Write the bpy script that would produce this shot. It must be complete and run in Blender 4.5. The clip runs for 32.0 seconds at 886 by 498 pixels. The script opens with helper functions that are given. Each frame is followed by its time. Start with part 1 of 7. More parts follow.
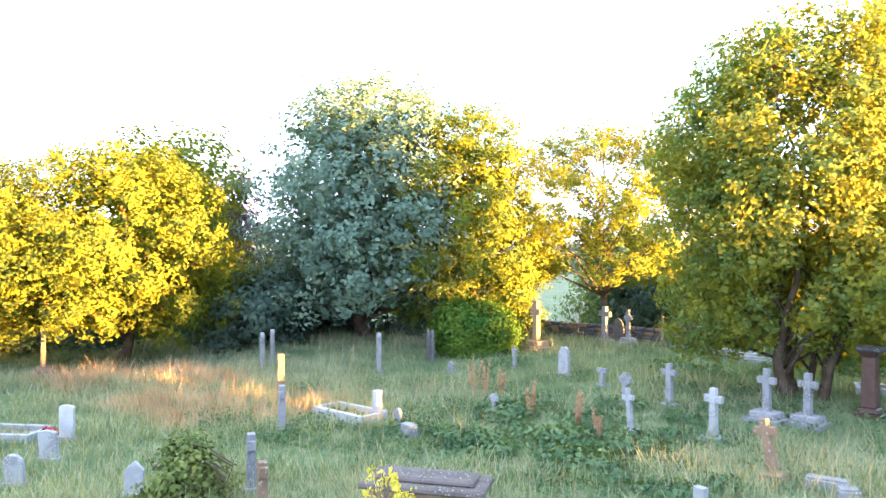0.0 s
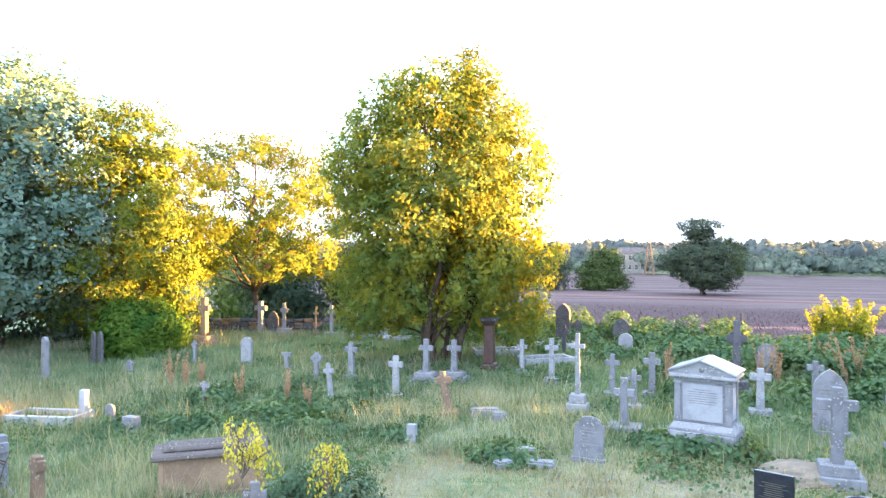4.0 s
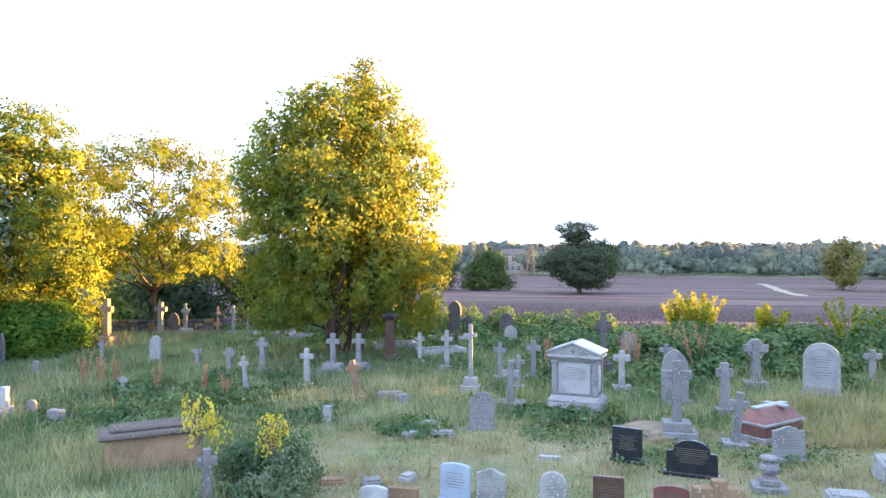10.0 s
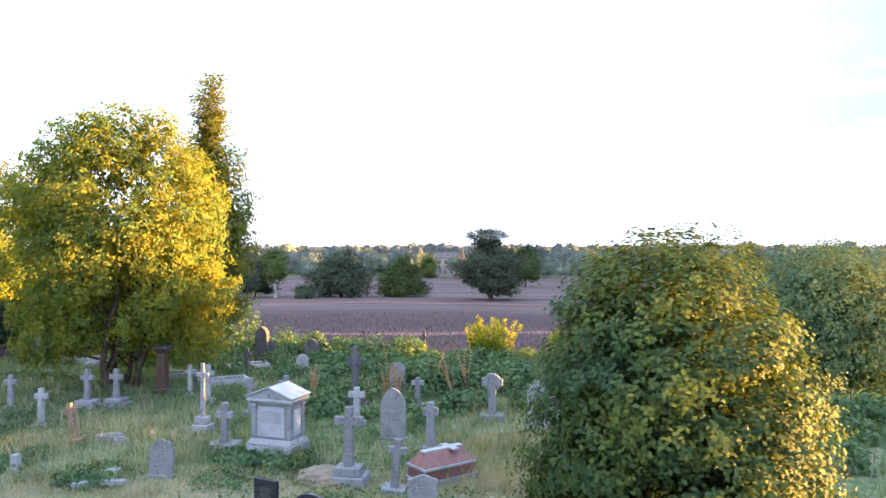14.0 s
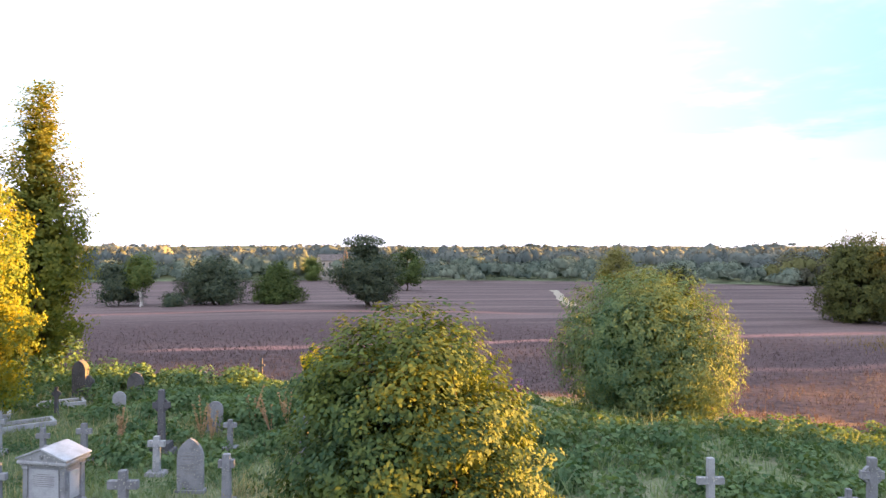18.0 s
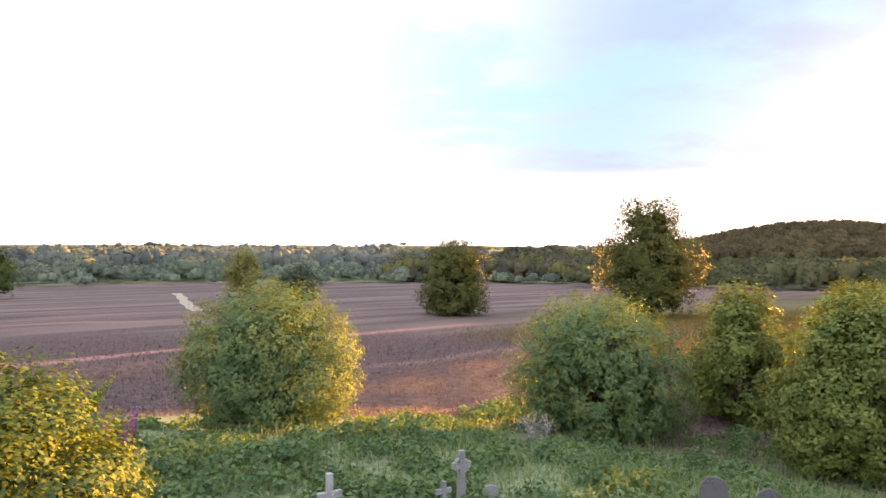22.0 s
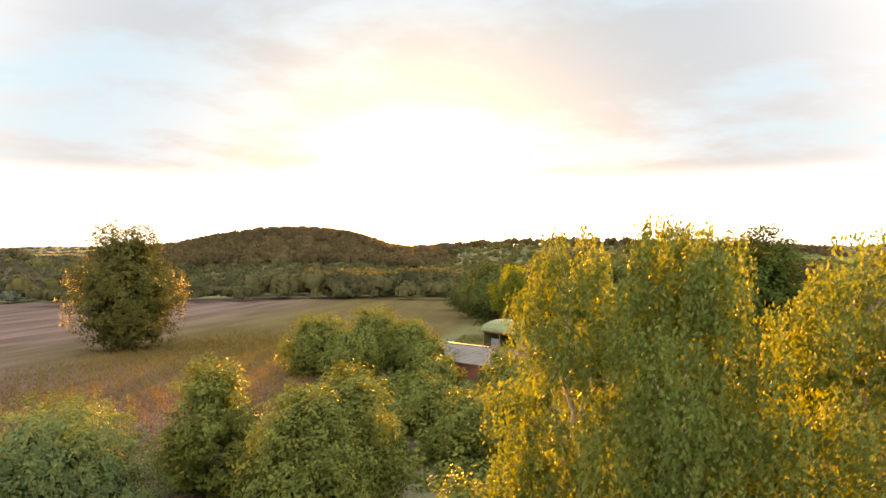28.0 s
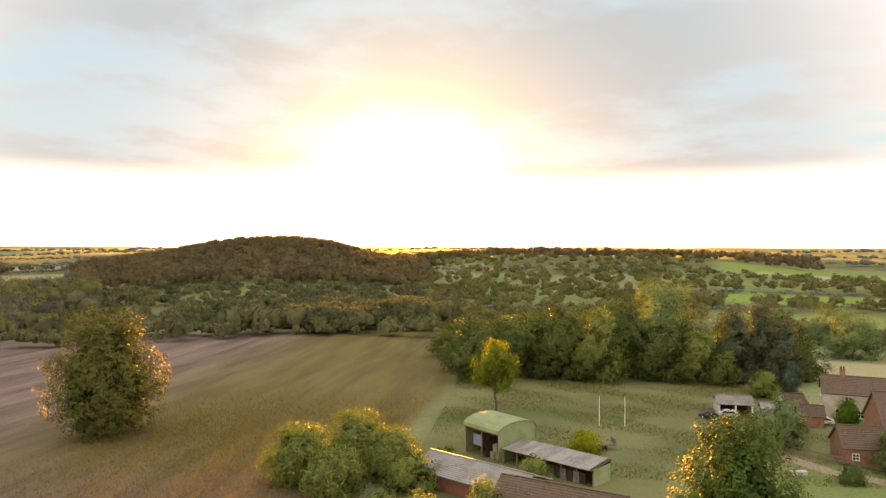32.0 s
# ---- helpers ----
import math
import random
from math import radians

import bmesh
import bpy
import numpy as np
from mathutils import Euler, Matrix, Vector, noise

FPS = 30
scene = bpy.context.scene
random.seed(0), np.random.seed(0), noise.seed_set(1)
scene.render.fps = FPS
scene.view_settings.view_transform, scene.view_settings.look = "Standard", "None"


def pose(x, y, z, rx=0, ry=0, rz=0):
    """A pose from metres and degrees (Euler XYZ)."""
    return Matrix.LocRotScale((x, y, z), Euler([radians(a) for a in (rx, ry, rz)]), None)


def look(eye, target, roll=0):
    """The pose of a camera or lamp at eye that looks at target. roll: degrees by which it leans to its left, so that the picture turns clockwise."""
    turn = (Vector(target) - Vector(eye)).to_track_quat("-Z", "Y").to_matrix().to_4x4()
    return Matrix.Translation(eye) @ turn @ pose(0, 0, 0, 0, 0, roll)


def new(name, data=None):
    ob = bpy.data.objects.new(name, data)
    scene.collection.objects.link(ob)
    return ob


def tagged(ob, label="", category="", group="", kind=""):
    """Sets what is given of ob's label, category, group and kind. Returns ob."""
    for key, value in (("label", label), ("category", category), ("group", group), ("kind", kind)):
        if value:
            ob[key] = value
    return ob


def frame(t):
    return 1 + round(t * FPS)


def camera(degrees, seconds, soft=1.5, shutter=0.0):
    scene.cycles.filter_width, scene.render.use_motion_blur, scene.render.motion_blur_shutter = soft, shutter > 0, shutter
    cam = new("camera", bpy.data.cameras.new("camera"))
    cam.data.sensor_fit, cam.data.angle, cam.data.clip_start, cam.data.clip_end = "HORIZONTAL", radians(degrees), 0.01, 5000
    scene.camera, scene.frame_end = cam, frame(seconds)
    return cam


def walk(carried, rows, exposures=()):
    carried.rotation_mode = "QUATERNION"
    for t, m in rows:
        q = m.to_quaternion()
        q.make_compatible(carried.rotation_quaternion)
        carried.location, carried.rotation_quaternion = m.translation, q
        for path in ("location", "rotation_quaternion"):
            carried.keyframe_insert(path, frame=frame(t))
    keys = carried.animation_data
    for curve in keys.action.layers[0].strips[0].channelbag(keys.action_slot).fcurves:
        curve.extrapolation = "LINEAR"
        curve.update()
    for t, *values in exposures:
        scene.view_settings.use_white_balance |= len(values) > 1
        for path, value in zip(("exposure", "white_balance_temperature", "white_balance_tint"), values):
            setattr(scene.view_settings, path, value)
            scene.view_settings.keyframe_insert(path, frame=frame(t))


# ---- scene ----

cam = camera(63.96, 32.0, soft=1.4, shutter=0.3)
ROWS = [
    (0.0, pose(2.35, 6.56, 4.79, 89.83, -0.14, 41.41)),
    (0.5, pose(2.22, 6.19, 4.77, 89.89, -0.11, 37.72)),
    (1.0, pose(2.06, 5.71, 4.76, 89.92, -0.08, 32.67)),
    (1.5, pose(1.86, 5.16, 4.73, 89.94, -0.06, 26.54)),
    (2.0, pose(1.62, 4.61, 4.70, 89.99, -0.04, 19.32)),
    (2.5, pose(1.38, 4.06, 4.66, 90.04, 0.00, 13.81)),
    (4.5, pose(0.72, 2.09, 4.71, 89.90, 0.02, 6.25)),
    (5.0, pose(0.59, 1.67, 4.71, 89.90, 0.07, 0.94)),
    (5.5, pose(0.45, 1.28, 4.70, 89.90, 0.08, -2.16)),
    (6.0, pose(0.34, 0.94, 4.69, 89.92, 0.06, -2.19)),
    (6.5, pose(0.26, 0.64, 4.67, 89.94, 0.05, -5.45)),
    (7.0, pose(0.18, 0.39, 4.67, 89.95, 0.06, -6.30)),
    (7.5, pose(0.10, 0.20, 4.67, 89.97, 0.05, -5.90)),
    (8.0, pose(0.03, 0.06, 4.68, 89.99, 0.02, -4.03)),
    (8.5, pose(-0.00, 0.01, 4.69, 90.01, 0.01, -1.28)),
    (9.0, pose(0.03, 0.00, 4.70, 90.02, 0.01, -0.00)),
    (9.5, pose(0.18, 0.01, 4.70, 90.04, 0.04, 0.03)),
    (10.0, pose(0.53, 0.02, 4.70, 90.05, 0.06, 0.03)),
    (10.5, pose(1.07, 0.03, 4.69, 90.06, 0.08, -2.28)),
    (11.0, pose(1.74, 0.02, 4.69, 90.06, 0.10, -3.96)),
    (11.5, pose(2.51, 0.01, 4.73, 90.08, 0.10, -4.18)),
    (12.0, pose(3.38, -0.04, 4.93, 90.08, 0.10, -4.15)),
    (12.5, pose(4.32, -0.13, 5.25, 90.08, 0.10, -4.14)),
    (13.0, pose(5.31, -0.25, 5.54, 90.09, 0.09, -4.14)),
    (13.5, pose(6.35, -0.42, 5.76, 90.09, 0.05, -4.20)),
    (14.0, pose(7.41, -0.61, 5.95, 90.10, 0.01, -4.24)),
    (14.5, pose(8.50, -0.74, 6.14, 90.12, -0.03, -4.25)),
    (16.5, pose(10.12, -0.90, 7.19, 90.08, -0.10, -4.26)),
    (17.0, pose(10.08, -0.95, 7.23, 90.08, -0.08, -6.03)),
    (17.5, pose(10.05, -0.97, 7.27, 90.08, -0.07, -11.83)),
    (18.0, pose(10.04, -0.96, 7.33, 90.07, -0.06, -13.08)),
    (18.5, pose(10.04, -0.96, 7.41, 90.06, -0.07, -15.84)),
    (19.0, pose(10.05, -0.98, 7.49, 90.03, -0.10, -19.28)),
    (19.5, pose(10.06, -0.98, 7.56, 90.00, -0.11, -24.02)),
    (20.0, pose(10.08, -0.98, 7.63, 90.00, -0.10, -27.42)),
    (20.5, pose(10.11, -0.97, 7.72, 89.98, -0.12, -31.99)),
    (21.0, pose(10.13, -0.96, 7.82, 89.98, -0.13, -35.71)),
    (21.5, pose(10.14, -0.96, 7.92, 90.00, -0.11, -39.81)),
    (22.0, pose(10.15, -0.98, 8.03, 90.01, -0.10, -42.49)),
    (22.5, pose(10.17, -0.99, 8.13, 90.01, -0.08, -47.36)),
    (23.0, pose(10.18, -0.99, 8.24, 90.02, -0.06, -51.12)),
    (23.5, pose(10.17, -1.00, 8.34, 90.03, -0.04, -55.14)),
    (24.0, pose(10.17, -1.00, 8.44, 90.05, -0.01, -58.77)),
    (24.5, pose(10.19, -1.01, 8.58, 90.07, 0.00, -61.97)),
    (26.5, pose(10.55, -1.59, 10.33, 89.91, 0.16, -72.07)),
    (27.0, pose(10.55, -1.63, 11.11, 89.95, 0.13, -73.43)),
    (27.5, pose(10.57, -1.66, 12.05, 90.00, 0.10, -78.75)),
    (28.0, pose(10.54, -1.68, 13.26, 90.00, 0.07, -82.41)),
    (28.5, pose(10.42, -1.72, 14.90, 90.01, 0.03, -83.59)),
    (29.0, pose(10.33, -1.75, 16.99, 90.01, -0.01, -83.71)),
    (29.5, pose(10.28, -1.76, 19.24, 89.98, -0.05, -83.70)),
    (30.0, pose(10.26, -1.75, 21.38, 89.94, -0.09, -83.71)),
    (30.5, pose(10.31, -1.73, 23.43, 89.89, -0.11, -83.73)),
    (31.0, pose(10.34, -1.71, 25.36, 89.87, -0.11, -83.76)),
    (31.5, pose(10.34, -1.67, 27.08, 89.85, -0.12, -83.79)),
    (32.0, pose(10.32, -1.61, 28.65, 89.84, -0.13, -83.84)),
]
walk(cam, ROWS, exposures=[
    (0.0, 3.95, 5800, 19), (2.0, 3.9, 5800, 19), (6.0, 3.65, 5700, 19), (9.0, 3.35, 5700, 20), (13.0, 3.2, 5700, 21), (17.0, 2.88, 6200, 24),
    (20.0, 3.0, 6900, 26), (22.0, 3.05, 7300, 26), (24.5, 3.1, 7800, 23), (26.5, 3.2, 8800, 24), (28.0, 3.0, 10500, 24), (32.0, 2.82, 11000, 24)])

# ---- sky and sun ----
SUN_AZ = radians(81.0)      # clockwise from +y
SUN_EL = radians(1.9)
SUN_DIR = Vector((math.sin(SUN_AZ) * math.cos(SUN_EL), math.cos(SUN_AZ) * math.cos(SUN_EL), math.sin(SUN_EL)))

sun_data = bpy.data.lights.new("sun", "SUN")
sun_data.energy = 6.6
sun_data.angle = radians(0.6)
sun_data.color = (1.0, 0.50, 0.09)
sun = new("sun", sun_data)
sun.matrix_world = look(SUN_DIR * 200, (0, 0, 0))


class Nodes:
    """Short hand to build a node tree."""

    def __init__(self, tree):
        self.tree = tree
        tree.nodes.clear()

    def add(self, kind, sockets=None, **props):
        n = self.tree.nodes.new(kind)
        for k, v in props.items():
            setattr(n, k, v)
        for k, v in (sockets or {}).items():
            if isinstance(v, bpy.types.NodeSocket):
                self.tree.links.new(v, n.inputs[k])
            else:
                n.inputs[k].default_value = v
        return n

    def math(self, op, a, b=0.0, c=0.0, clamp=False):
        return self.add("ShaderNodeMath", {0: a, 1: b, 2: c}, operation=op, use_clamp=clamp).outputs[0]

    def mix(self, f, a, b, blend="MIX"):
        n = self.add("ShaderNodeMix", {0: f, 6: a, 7: b}, data_type="RGBA", blend_type=blend)
        return n.outputs[2]

    def step(self, v, lo, hi):
        n = self.add("ShaderNodeMapRange", {0: v, 1: lo, 2: hi, 3: 0.0, 4: 1.0}, interpolation_type="SMOOTHSTEP")
        return n.outputs[0]

    def noise(self, vec, scale, detail=3.0, rough=0.55, distortion=0.0):
        return self.add("ShaderNodeTexNoise", {"Vector": vec, "Scale": scale, "Detail": detail, "Roughness": rough, "Distortion": distortion})

    def link(self, a, b):
        self.tree.links.new(a, b)


def c4(r, g, b):
    return (r, g, b, 1.0)


world = bpy.data.worlds.new("evening sky")
scene.world = world
world.use_nodes = True
wn = Nodes(world.node_tree)
sky = wn.add("ShaderNodeTexSky", sky_type="NISHITA", sun_disc=False, sun_elevation=SUN_EL, sun_rotation=SUN_AZ, air_density=1.0, dust_density=2.0, ozone_density=1.0)
ray_dir = wn.add("ShaderNodeTexCoord").outputs["Generated"]
sep = wn.add("ShaderNodeSeparateXYZ", {0: ray_dir})
up = sep.outputs[2]
# thin cloud sheet seen in perspective
flat = wn.math("MAXIMUM", wn.math("ADD", up, 0.10), 0.03)
sheet = wn.add("ShaderNodeCombineXYZ", {0: wn.math("DIVIDE", sep.outputs[0], flat), 1: wn.math("DIVIDE", sep.outputs[1], flat), 2: 0.0}).outputs[0]
big = wn.noise(sheet, 0.55, 6.0, 0.58, 0.35).outputs[0]
fine = wn.noise(sheet, 1.7, 5.0, 0.6, 0.2).outputs[0]
cover = wn.math("ADD", wn.math("MULTIPLY", big, 0.64), wn.math("MULTIPLY", fine, 0.36))
toward = wn.add("ShaderNodeVectorMath", {0: ray_dir, 1: SUN_DIR}, operation="DOT_PRODUCT").outputs["Value"]
west = wn.step(toward, 0.5, 0.97)
veil = c4(1.04, 1.12, 1.25)
gap = c4(0.56, 0.84, 0.92)
grey = c4(0.139, 0.29, 0.475)
thin = wn.mix(wn.math("MULTIPLY", wn.step(cover, 0.54, 0.42), wn.step(up, 0.07, 0.13)), veil, gap)
heavy = wn.mix(wn.step(cover, 0.43, 0.57), c4(0.165, 0.385, 0.64), grey)
lofty = wn.math("MULTIPLY", wn.step(up, 0.065, 0.115), west)
cloud = wn.mix(lofty, thin, heavy)
# bright haze round the low sun and along the western horizon
near = wn.math("POWER", wn.math("MAXIMUM", toward, 0.0), 240.0)
wide = wn.math("POWER", wn.math("MAXIMUM", toward, 0.0), 26.0)
band = wn.math("MULTIPLY", wn.step(up, 0.095, 0.06), west)
glow = wn.mix(1.0, wn.mix(1.0, wn.mix(near, c4(0, 0, 0), c4(10.0, 7.0, 3.0)), wn.mix(wide, c4(0, 0, 0), c4(0.25, 0.22, 0.09)), "ADD"), wn.mix(band, c4(0, 0, 0), c4(0.50, 0.44, 0.34)), "ADD")
total = wn.mix(1.0, cloud, glow, "ADD")
clear = wn.add("ShaderNodeBackground", {0: sky.outputs[0], 1: 0.006})
clouds = wn.add("ShaderNodeBackground", {0: total, 1: 0.235})
both = wn.add("ShaderNodeAddShader", {0: clear.outputs[0], 1: clouds.outputs[0]})
wo = wn.add("ShaderNodeOutputWorld", {0: both.outputs[0]})

# ---- materials ----
def material(name, build):
    m = bpy.data.materials.new(name)
    m.use_nodes = True
    n = Nodes(m.node_tree)
    shader = build(n)
    out = n.add("ShaderNodeOutputMaterial", {0: shader})
    return m


def leaf_material(name, dark, light, through_light=0.45, gloss=0.04):
    def build(n):
        info = n.add("ShaderNodeNewGeometry").outputs["Random Per Island"]
        pos = n.add("ShaderNodeTexCoord").outputs["Object"]
        patch = n.noise(pos, 1.1, 3.0).outputs[0]
        f = n.math("ADD", n.math("MULTIPLY", info, 0.4), n.math("MULTIPLY", n.step(patch, 0.38, 0.62), 0.6))
        colour = n.mix(f, c4(*dark), c4(*light))
        p = n.add("ShaderNodeBsdfPrincipled", {"Base Color": colour, "Roughness": 0.65, "Specular IOR Level": gloss})
        t = n.add("ShaderNodeBsdfTranslucent", {0: n.mix(1.0, colour, c4(1.3, 1.15, 0.35), "MULTIPLY")})
        return n.add("ShaderNodeMixShader", {0: through_light, 1: p.outputs[0], 2: t.outputs[0]}).outputs[0]
    return material(name, build)


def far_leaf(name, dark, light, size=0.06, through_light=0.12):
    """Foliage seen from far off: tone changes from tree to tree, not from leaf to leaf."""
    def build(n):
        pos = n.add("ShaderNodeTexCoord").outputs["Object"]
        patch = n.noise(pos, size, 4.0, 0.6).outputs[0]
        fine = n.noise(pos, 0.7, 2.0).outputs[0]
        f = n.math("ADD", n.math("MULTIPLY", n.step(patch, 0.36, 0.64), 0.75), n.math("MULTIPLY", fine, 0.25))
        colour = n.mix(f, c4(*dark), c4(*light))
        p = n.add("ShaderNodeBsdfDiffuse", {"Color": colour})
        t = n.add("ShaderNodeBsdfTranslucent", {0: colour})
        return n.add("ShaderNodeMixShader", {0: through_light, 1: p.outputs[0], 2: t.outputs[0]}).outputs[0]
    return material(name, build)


def rough_material(name, base, stain, scale=2.0, grain=40.0, rough=0.85, bump=0.25, lichen=None, gloss=0.3):
    """Stone, soil, render and the like: base colour, large stains, fine grain, relief; lichen: pale or ochre spots."""
    def build(n):
        pos = n.add("ShaderNodeTexCoord").outputs["Object"]
        rnd = n.add("ShaderNodeObjectInfo").outputs["Random"]
        off = n.add("ShaderNodeVectorMath", {0: pos, 1: n.add("ShaderNodeCombineXYZ", {0: n.math("MULTIPLY", rnd, 37.0), 1: n.math("MULTIPLY", rnd, 91.0), 2: rnd}).outputs[0]}, operation="ADD").outputs[0]
        a = n.noise(off, scale, 5.0, 0.6).outputs[0]
        b = n.noise(off, grain, 3.0, 0.6).outputs[0]
        colour = n.mix(n.step(a, 0.38, 0.68), c4(*base), c4(*stain))
        colour = n.mix(n.math("MULTIPLY", n.step(b, 0.3, 0.75), 0.35), colour, c4(*[v * 0.55 for v in stain]))
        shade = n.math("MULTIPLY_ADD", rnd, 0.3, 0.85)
        colour = n.mix(1.0, colour, n.add("ShaderNodeCombineColor", {0: shade, 1: shade, 2: shade}).outputs[0], "MULTIPLY")
        if lichen:
            spots = n.add("ShaderNodeTexVoronoi", {"Vector": off, "Scale": scale * 5.0, "Randomness": 1.0}).outputs[0]
            colour = n.mix(n.math("MULTIPLY", n.step(spots, 0.32, 0.18), n.step(a, 0.45, 0.55)), colour, c4(*lichen))
        bm_ = n.add("ShaderNodeBump", {"Strength": bump, "Distance": 0.02, "Height": n.math("ADD", a, n.math("MULTIPLY", b, 0.5))})
        return n.add("ShaderNodeBsdfPrincipled", {"Base Color": colour, "Roughness": rough, "Normal": bm_.outputs[0], "Specular IOR Level": gloss}).outputs[0]
    return material(name, build)


LEAF_ALDER = leaf_material("alder leaves", (0.125, 0.225, 0.085), (0.285, 0.27, 0.028), 0.45)
LEAF_POPLAR = leaf_material("poplar leaves", (0.115, 0.165, 0.05), (0.25, 0.245, 0.05), 0.4)
LEAF_GOLD = leaf_material("pale acacia leaves", (0.075, 0.13, 0.035), (0.22, 0.225, 0.015), 0.4)
LEAF_DARK = leaf_material("dark evergreen foliage", (0.045, 0.082, 0.07), (0.10, 0.15, 0.115), 0.2)
LEAF_CEDAR = leaf_material("blue-green conifer foliage", (0.10, 0.175, 0.15), (0.21, 0.30, 0.235), 0.25)
LEAF_BEECH = leaf_material("purple beech leaves", (0.05, 0.04, 0.055), (0.10, 0.075, 0.095), 0.2)
SEED_MAT = leaf_material("pale seeding grass heads", (0.27, 0.31, 0.22), (0.50, 0.50, 0.40), 0.4)
LEAF_HOLLY = leaf_material("holly leaves", (0.055, 0.115, 0.042), (0.225, 0.245, 0.02), 0.37)
LEAF_PRIVET = leaf_material("glossy privet leaves", (0.03, 0.075, 0.042), (0.135, 0.175, 0.04), 0.25, 0.12)
# Brown tint put into the leaf colour for the reddish sun haze over the hill.
LEAF_HILL = far_leaf("flare-tinted far wood foliage", (0.085, 0.072, 0.045), (0.155, 0.125, 0.07), 0.03, 0.3)
LEAF_THUJA = leaf_material("bright cypress foliage", (0.03, 0.095, 0.02), (0.12, 0.20, 0.03), 0.3)
LEAF_OAK = leaf_material("oak leaves", (0.04, 0.07, 0.03), (0.112, 0.145, 0.042), 0.06)
LEAF_FIELD = leaf_material("olive field oak leaves", (0.05, 0.066, 0.03), (0.135, 0.142, 0.042), 0.05)
LEAF_MAPLE = leaf_material("pale yellow maple leaves", (0.16, 0.165, 0.055), (0.29, 0.27, 0.10), 0.2)
LEAF_SYCAMORE = leaf_material("thin yellow-green sycamore leaves", (0.11, 0.16, 0.03), (0.19, 0.23, 0.045), 0.35)
LEAF_YEW = leaf_material("dark yellow-green yew foliage", (0.03, 0.06, 0.02), (0.07, 0.115, 0.028), 0.07)
LEAF_PARK = leaf_material("dark park tree leaves", (0.04, 0.066, 0.055), (0.115, 0.135, 0.078), 0.15)
LEAF_BUSH = leaf_material("hawthorn leaves", (0.09, 0.14, 0.048), (0.20, 0.23, 0.07), 0.13)
LEAF_WILLOW = leaf_material("sallow leaves", (0.075, 0.15, 0.09), (0.18, 0.235, 0.09), 0.16)
LEAF_BIRCH = leaf_material("birch leaves", (0.085, 0.14, 0.05), (0.165, 0.20, 0.062), 0.27)
LEAF_BRAMBLE = leaf_material("bramble leaves", (0.055, 0.12, 0.065), (0.16, 0.24, 0.115), 0.3)
LEAF_SHOOT = leaf_material("young elder shoots", (0.16, 0.22, 0.03), (0.36, 0.38, 0.05), 0.5)
LEAF_DRY = leaf_material("dry dock seedheads", (0.38, 0.25, 0.18), (0.6, 0.42, 0.32), 0.4)
# Blue-grey distance haze is mixed into this leaf colour.
LEAF_FAR = far_leaf("haze-pale far woodland foliage", (0.088, 0.11, 0.108), (0.175, 0.195, 0.17), 0.03)
LEAF_BUDDLEIA = leaf_material("grey-green buddleia leaves", (0.06, 0.125, 0.075), (0.21, 0.28, 0.19), 0.3)
LEAF_YELLOW = leaf_material("yellow drooping leaves", (0.42, 0.40, 0.06), (0.70, 0.62, 0.12), 0.35)
GRASS_MAT = leaf_material("long meadow grass", (0.095, 0.17, 0.1), (0.27, 0.335, 0.22), 0.4)
HAY_MAT = leaf_material("seeding straw grass", (0.3, 0.27, 0.18), (0.5, 0.455, 0.34), 0.4)
CUTTING_MAT = leaf_material("dead grass cuttings", (0.19, 0.155, 0.115), (0.40, 0.345, 0.26), 0.2)
CROP_MAT = leaf_material("dry crop stalks", (0.075, 0.055, 0.068), (0.145, 0.108, 0.115), 0.2)
BARK = rough_material("bark", (0.07, 0.05, 0.035), (0.13, 0.10, 0.075), 3.0, 25.0, 0.95, 0.8)
BARK_BIRCH = rough_material("birch bark", (0.55, 0.52, 0.48), (0.22, 0.19, 0.17), 2.0, 12.0, 0.8, 0.4)
STONE = rough_material("weathered limestone", (0.37, 0.385, 0.41), (0.24, 0.25, 0.27), 3.0, 60.0, 0.9, 0.35, (0.50, 0.50, 0.46))
STONE_GREY = rough_material("grey lichened stone", (0.26, 0.27, 0.295), (0.17, 0.175, 0.195), 3.0, 60.0, 0.9, 0.4, (0.42, 0.41, 0.36))
STONE_WHITE = rough_material("white marble", (0.44, 0.46, 0.50), (0.31, 0.325, 0.355), 2.0, 60.0, 0.7, 0.15)
STONE_DARK = rough_material("dark weathered stone", (0.115, 0.115, 0.13), (0.07, 0.07, 0.08), 3.0, 50.0, 0.9, 0.4, (0.24, 0.24, 0.22))
STONE_RED = rough_material("red granite", (0.20, 0.085, 0.08), (0.13, 0.06, 0.06), 6.0, 120.0, 0.4, 0.05)
STONE_BROWN = rough_material("brown sandstone", (0.30, 0.20, 0.13), (0.20, 0.14, 0.10), 2.0, 50.0, 0.9, 0.35, (0.34, 0.31, 0.24))
STONE_BLUE = rough_material("pale blue-grey marble", (0.38, 0.47, 0.62), (0.30, 0.38, 0.52), 2.0, 70.0, 0.6, 0.1)
BLACK_GRANITE = rough_material("polished black granite", (0.018, 0.021, 0.032), (0.028, 0.032, 0.045), 8.0, 150.0, 0.18, 0.02, None, 0.5)
BROWN_GRANITE = rough_material("polished brown granite", (0.10, 0.06, 0.05), (0.07, 0.045, 0.04), 8.0, 150.0, 0.3, 0.02)
FLOWER_PURPLE = leaf_material("purple willowherb flowers", (0.20, 0.10, 0.30), (0.36, 0.20, 0.46), 0.3)
STONE_TAN = rough_material("tan brickwork and sandstone", (0.40, 0.29, 0.19), (0.27, 0.195, 0.135), 2.5, 40.0, 0.9, 0.35)
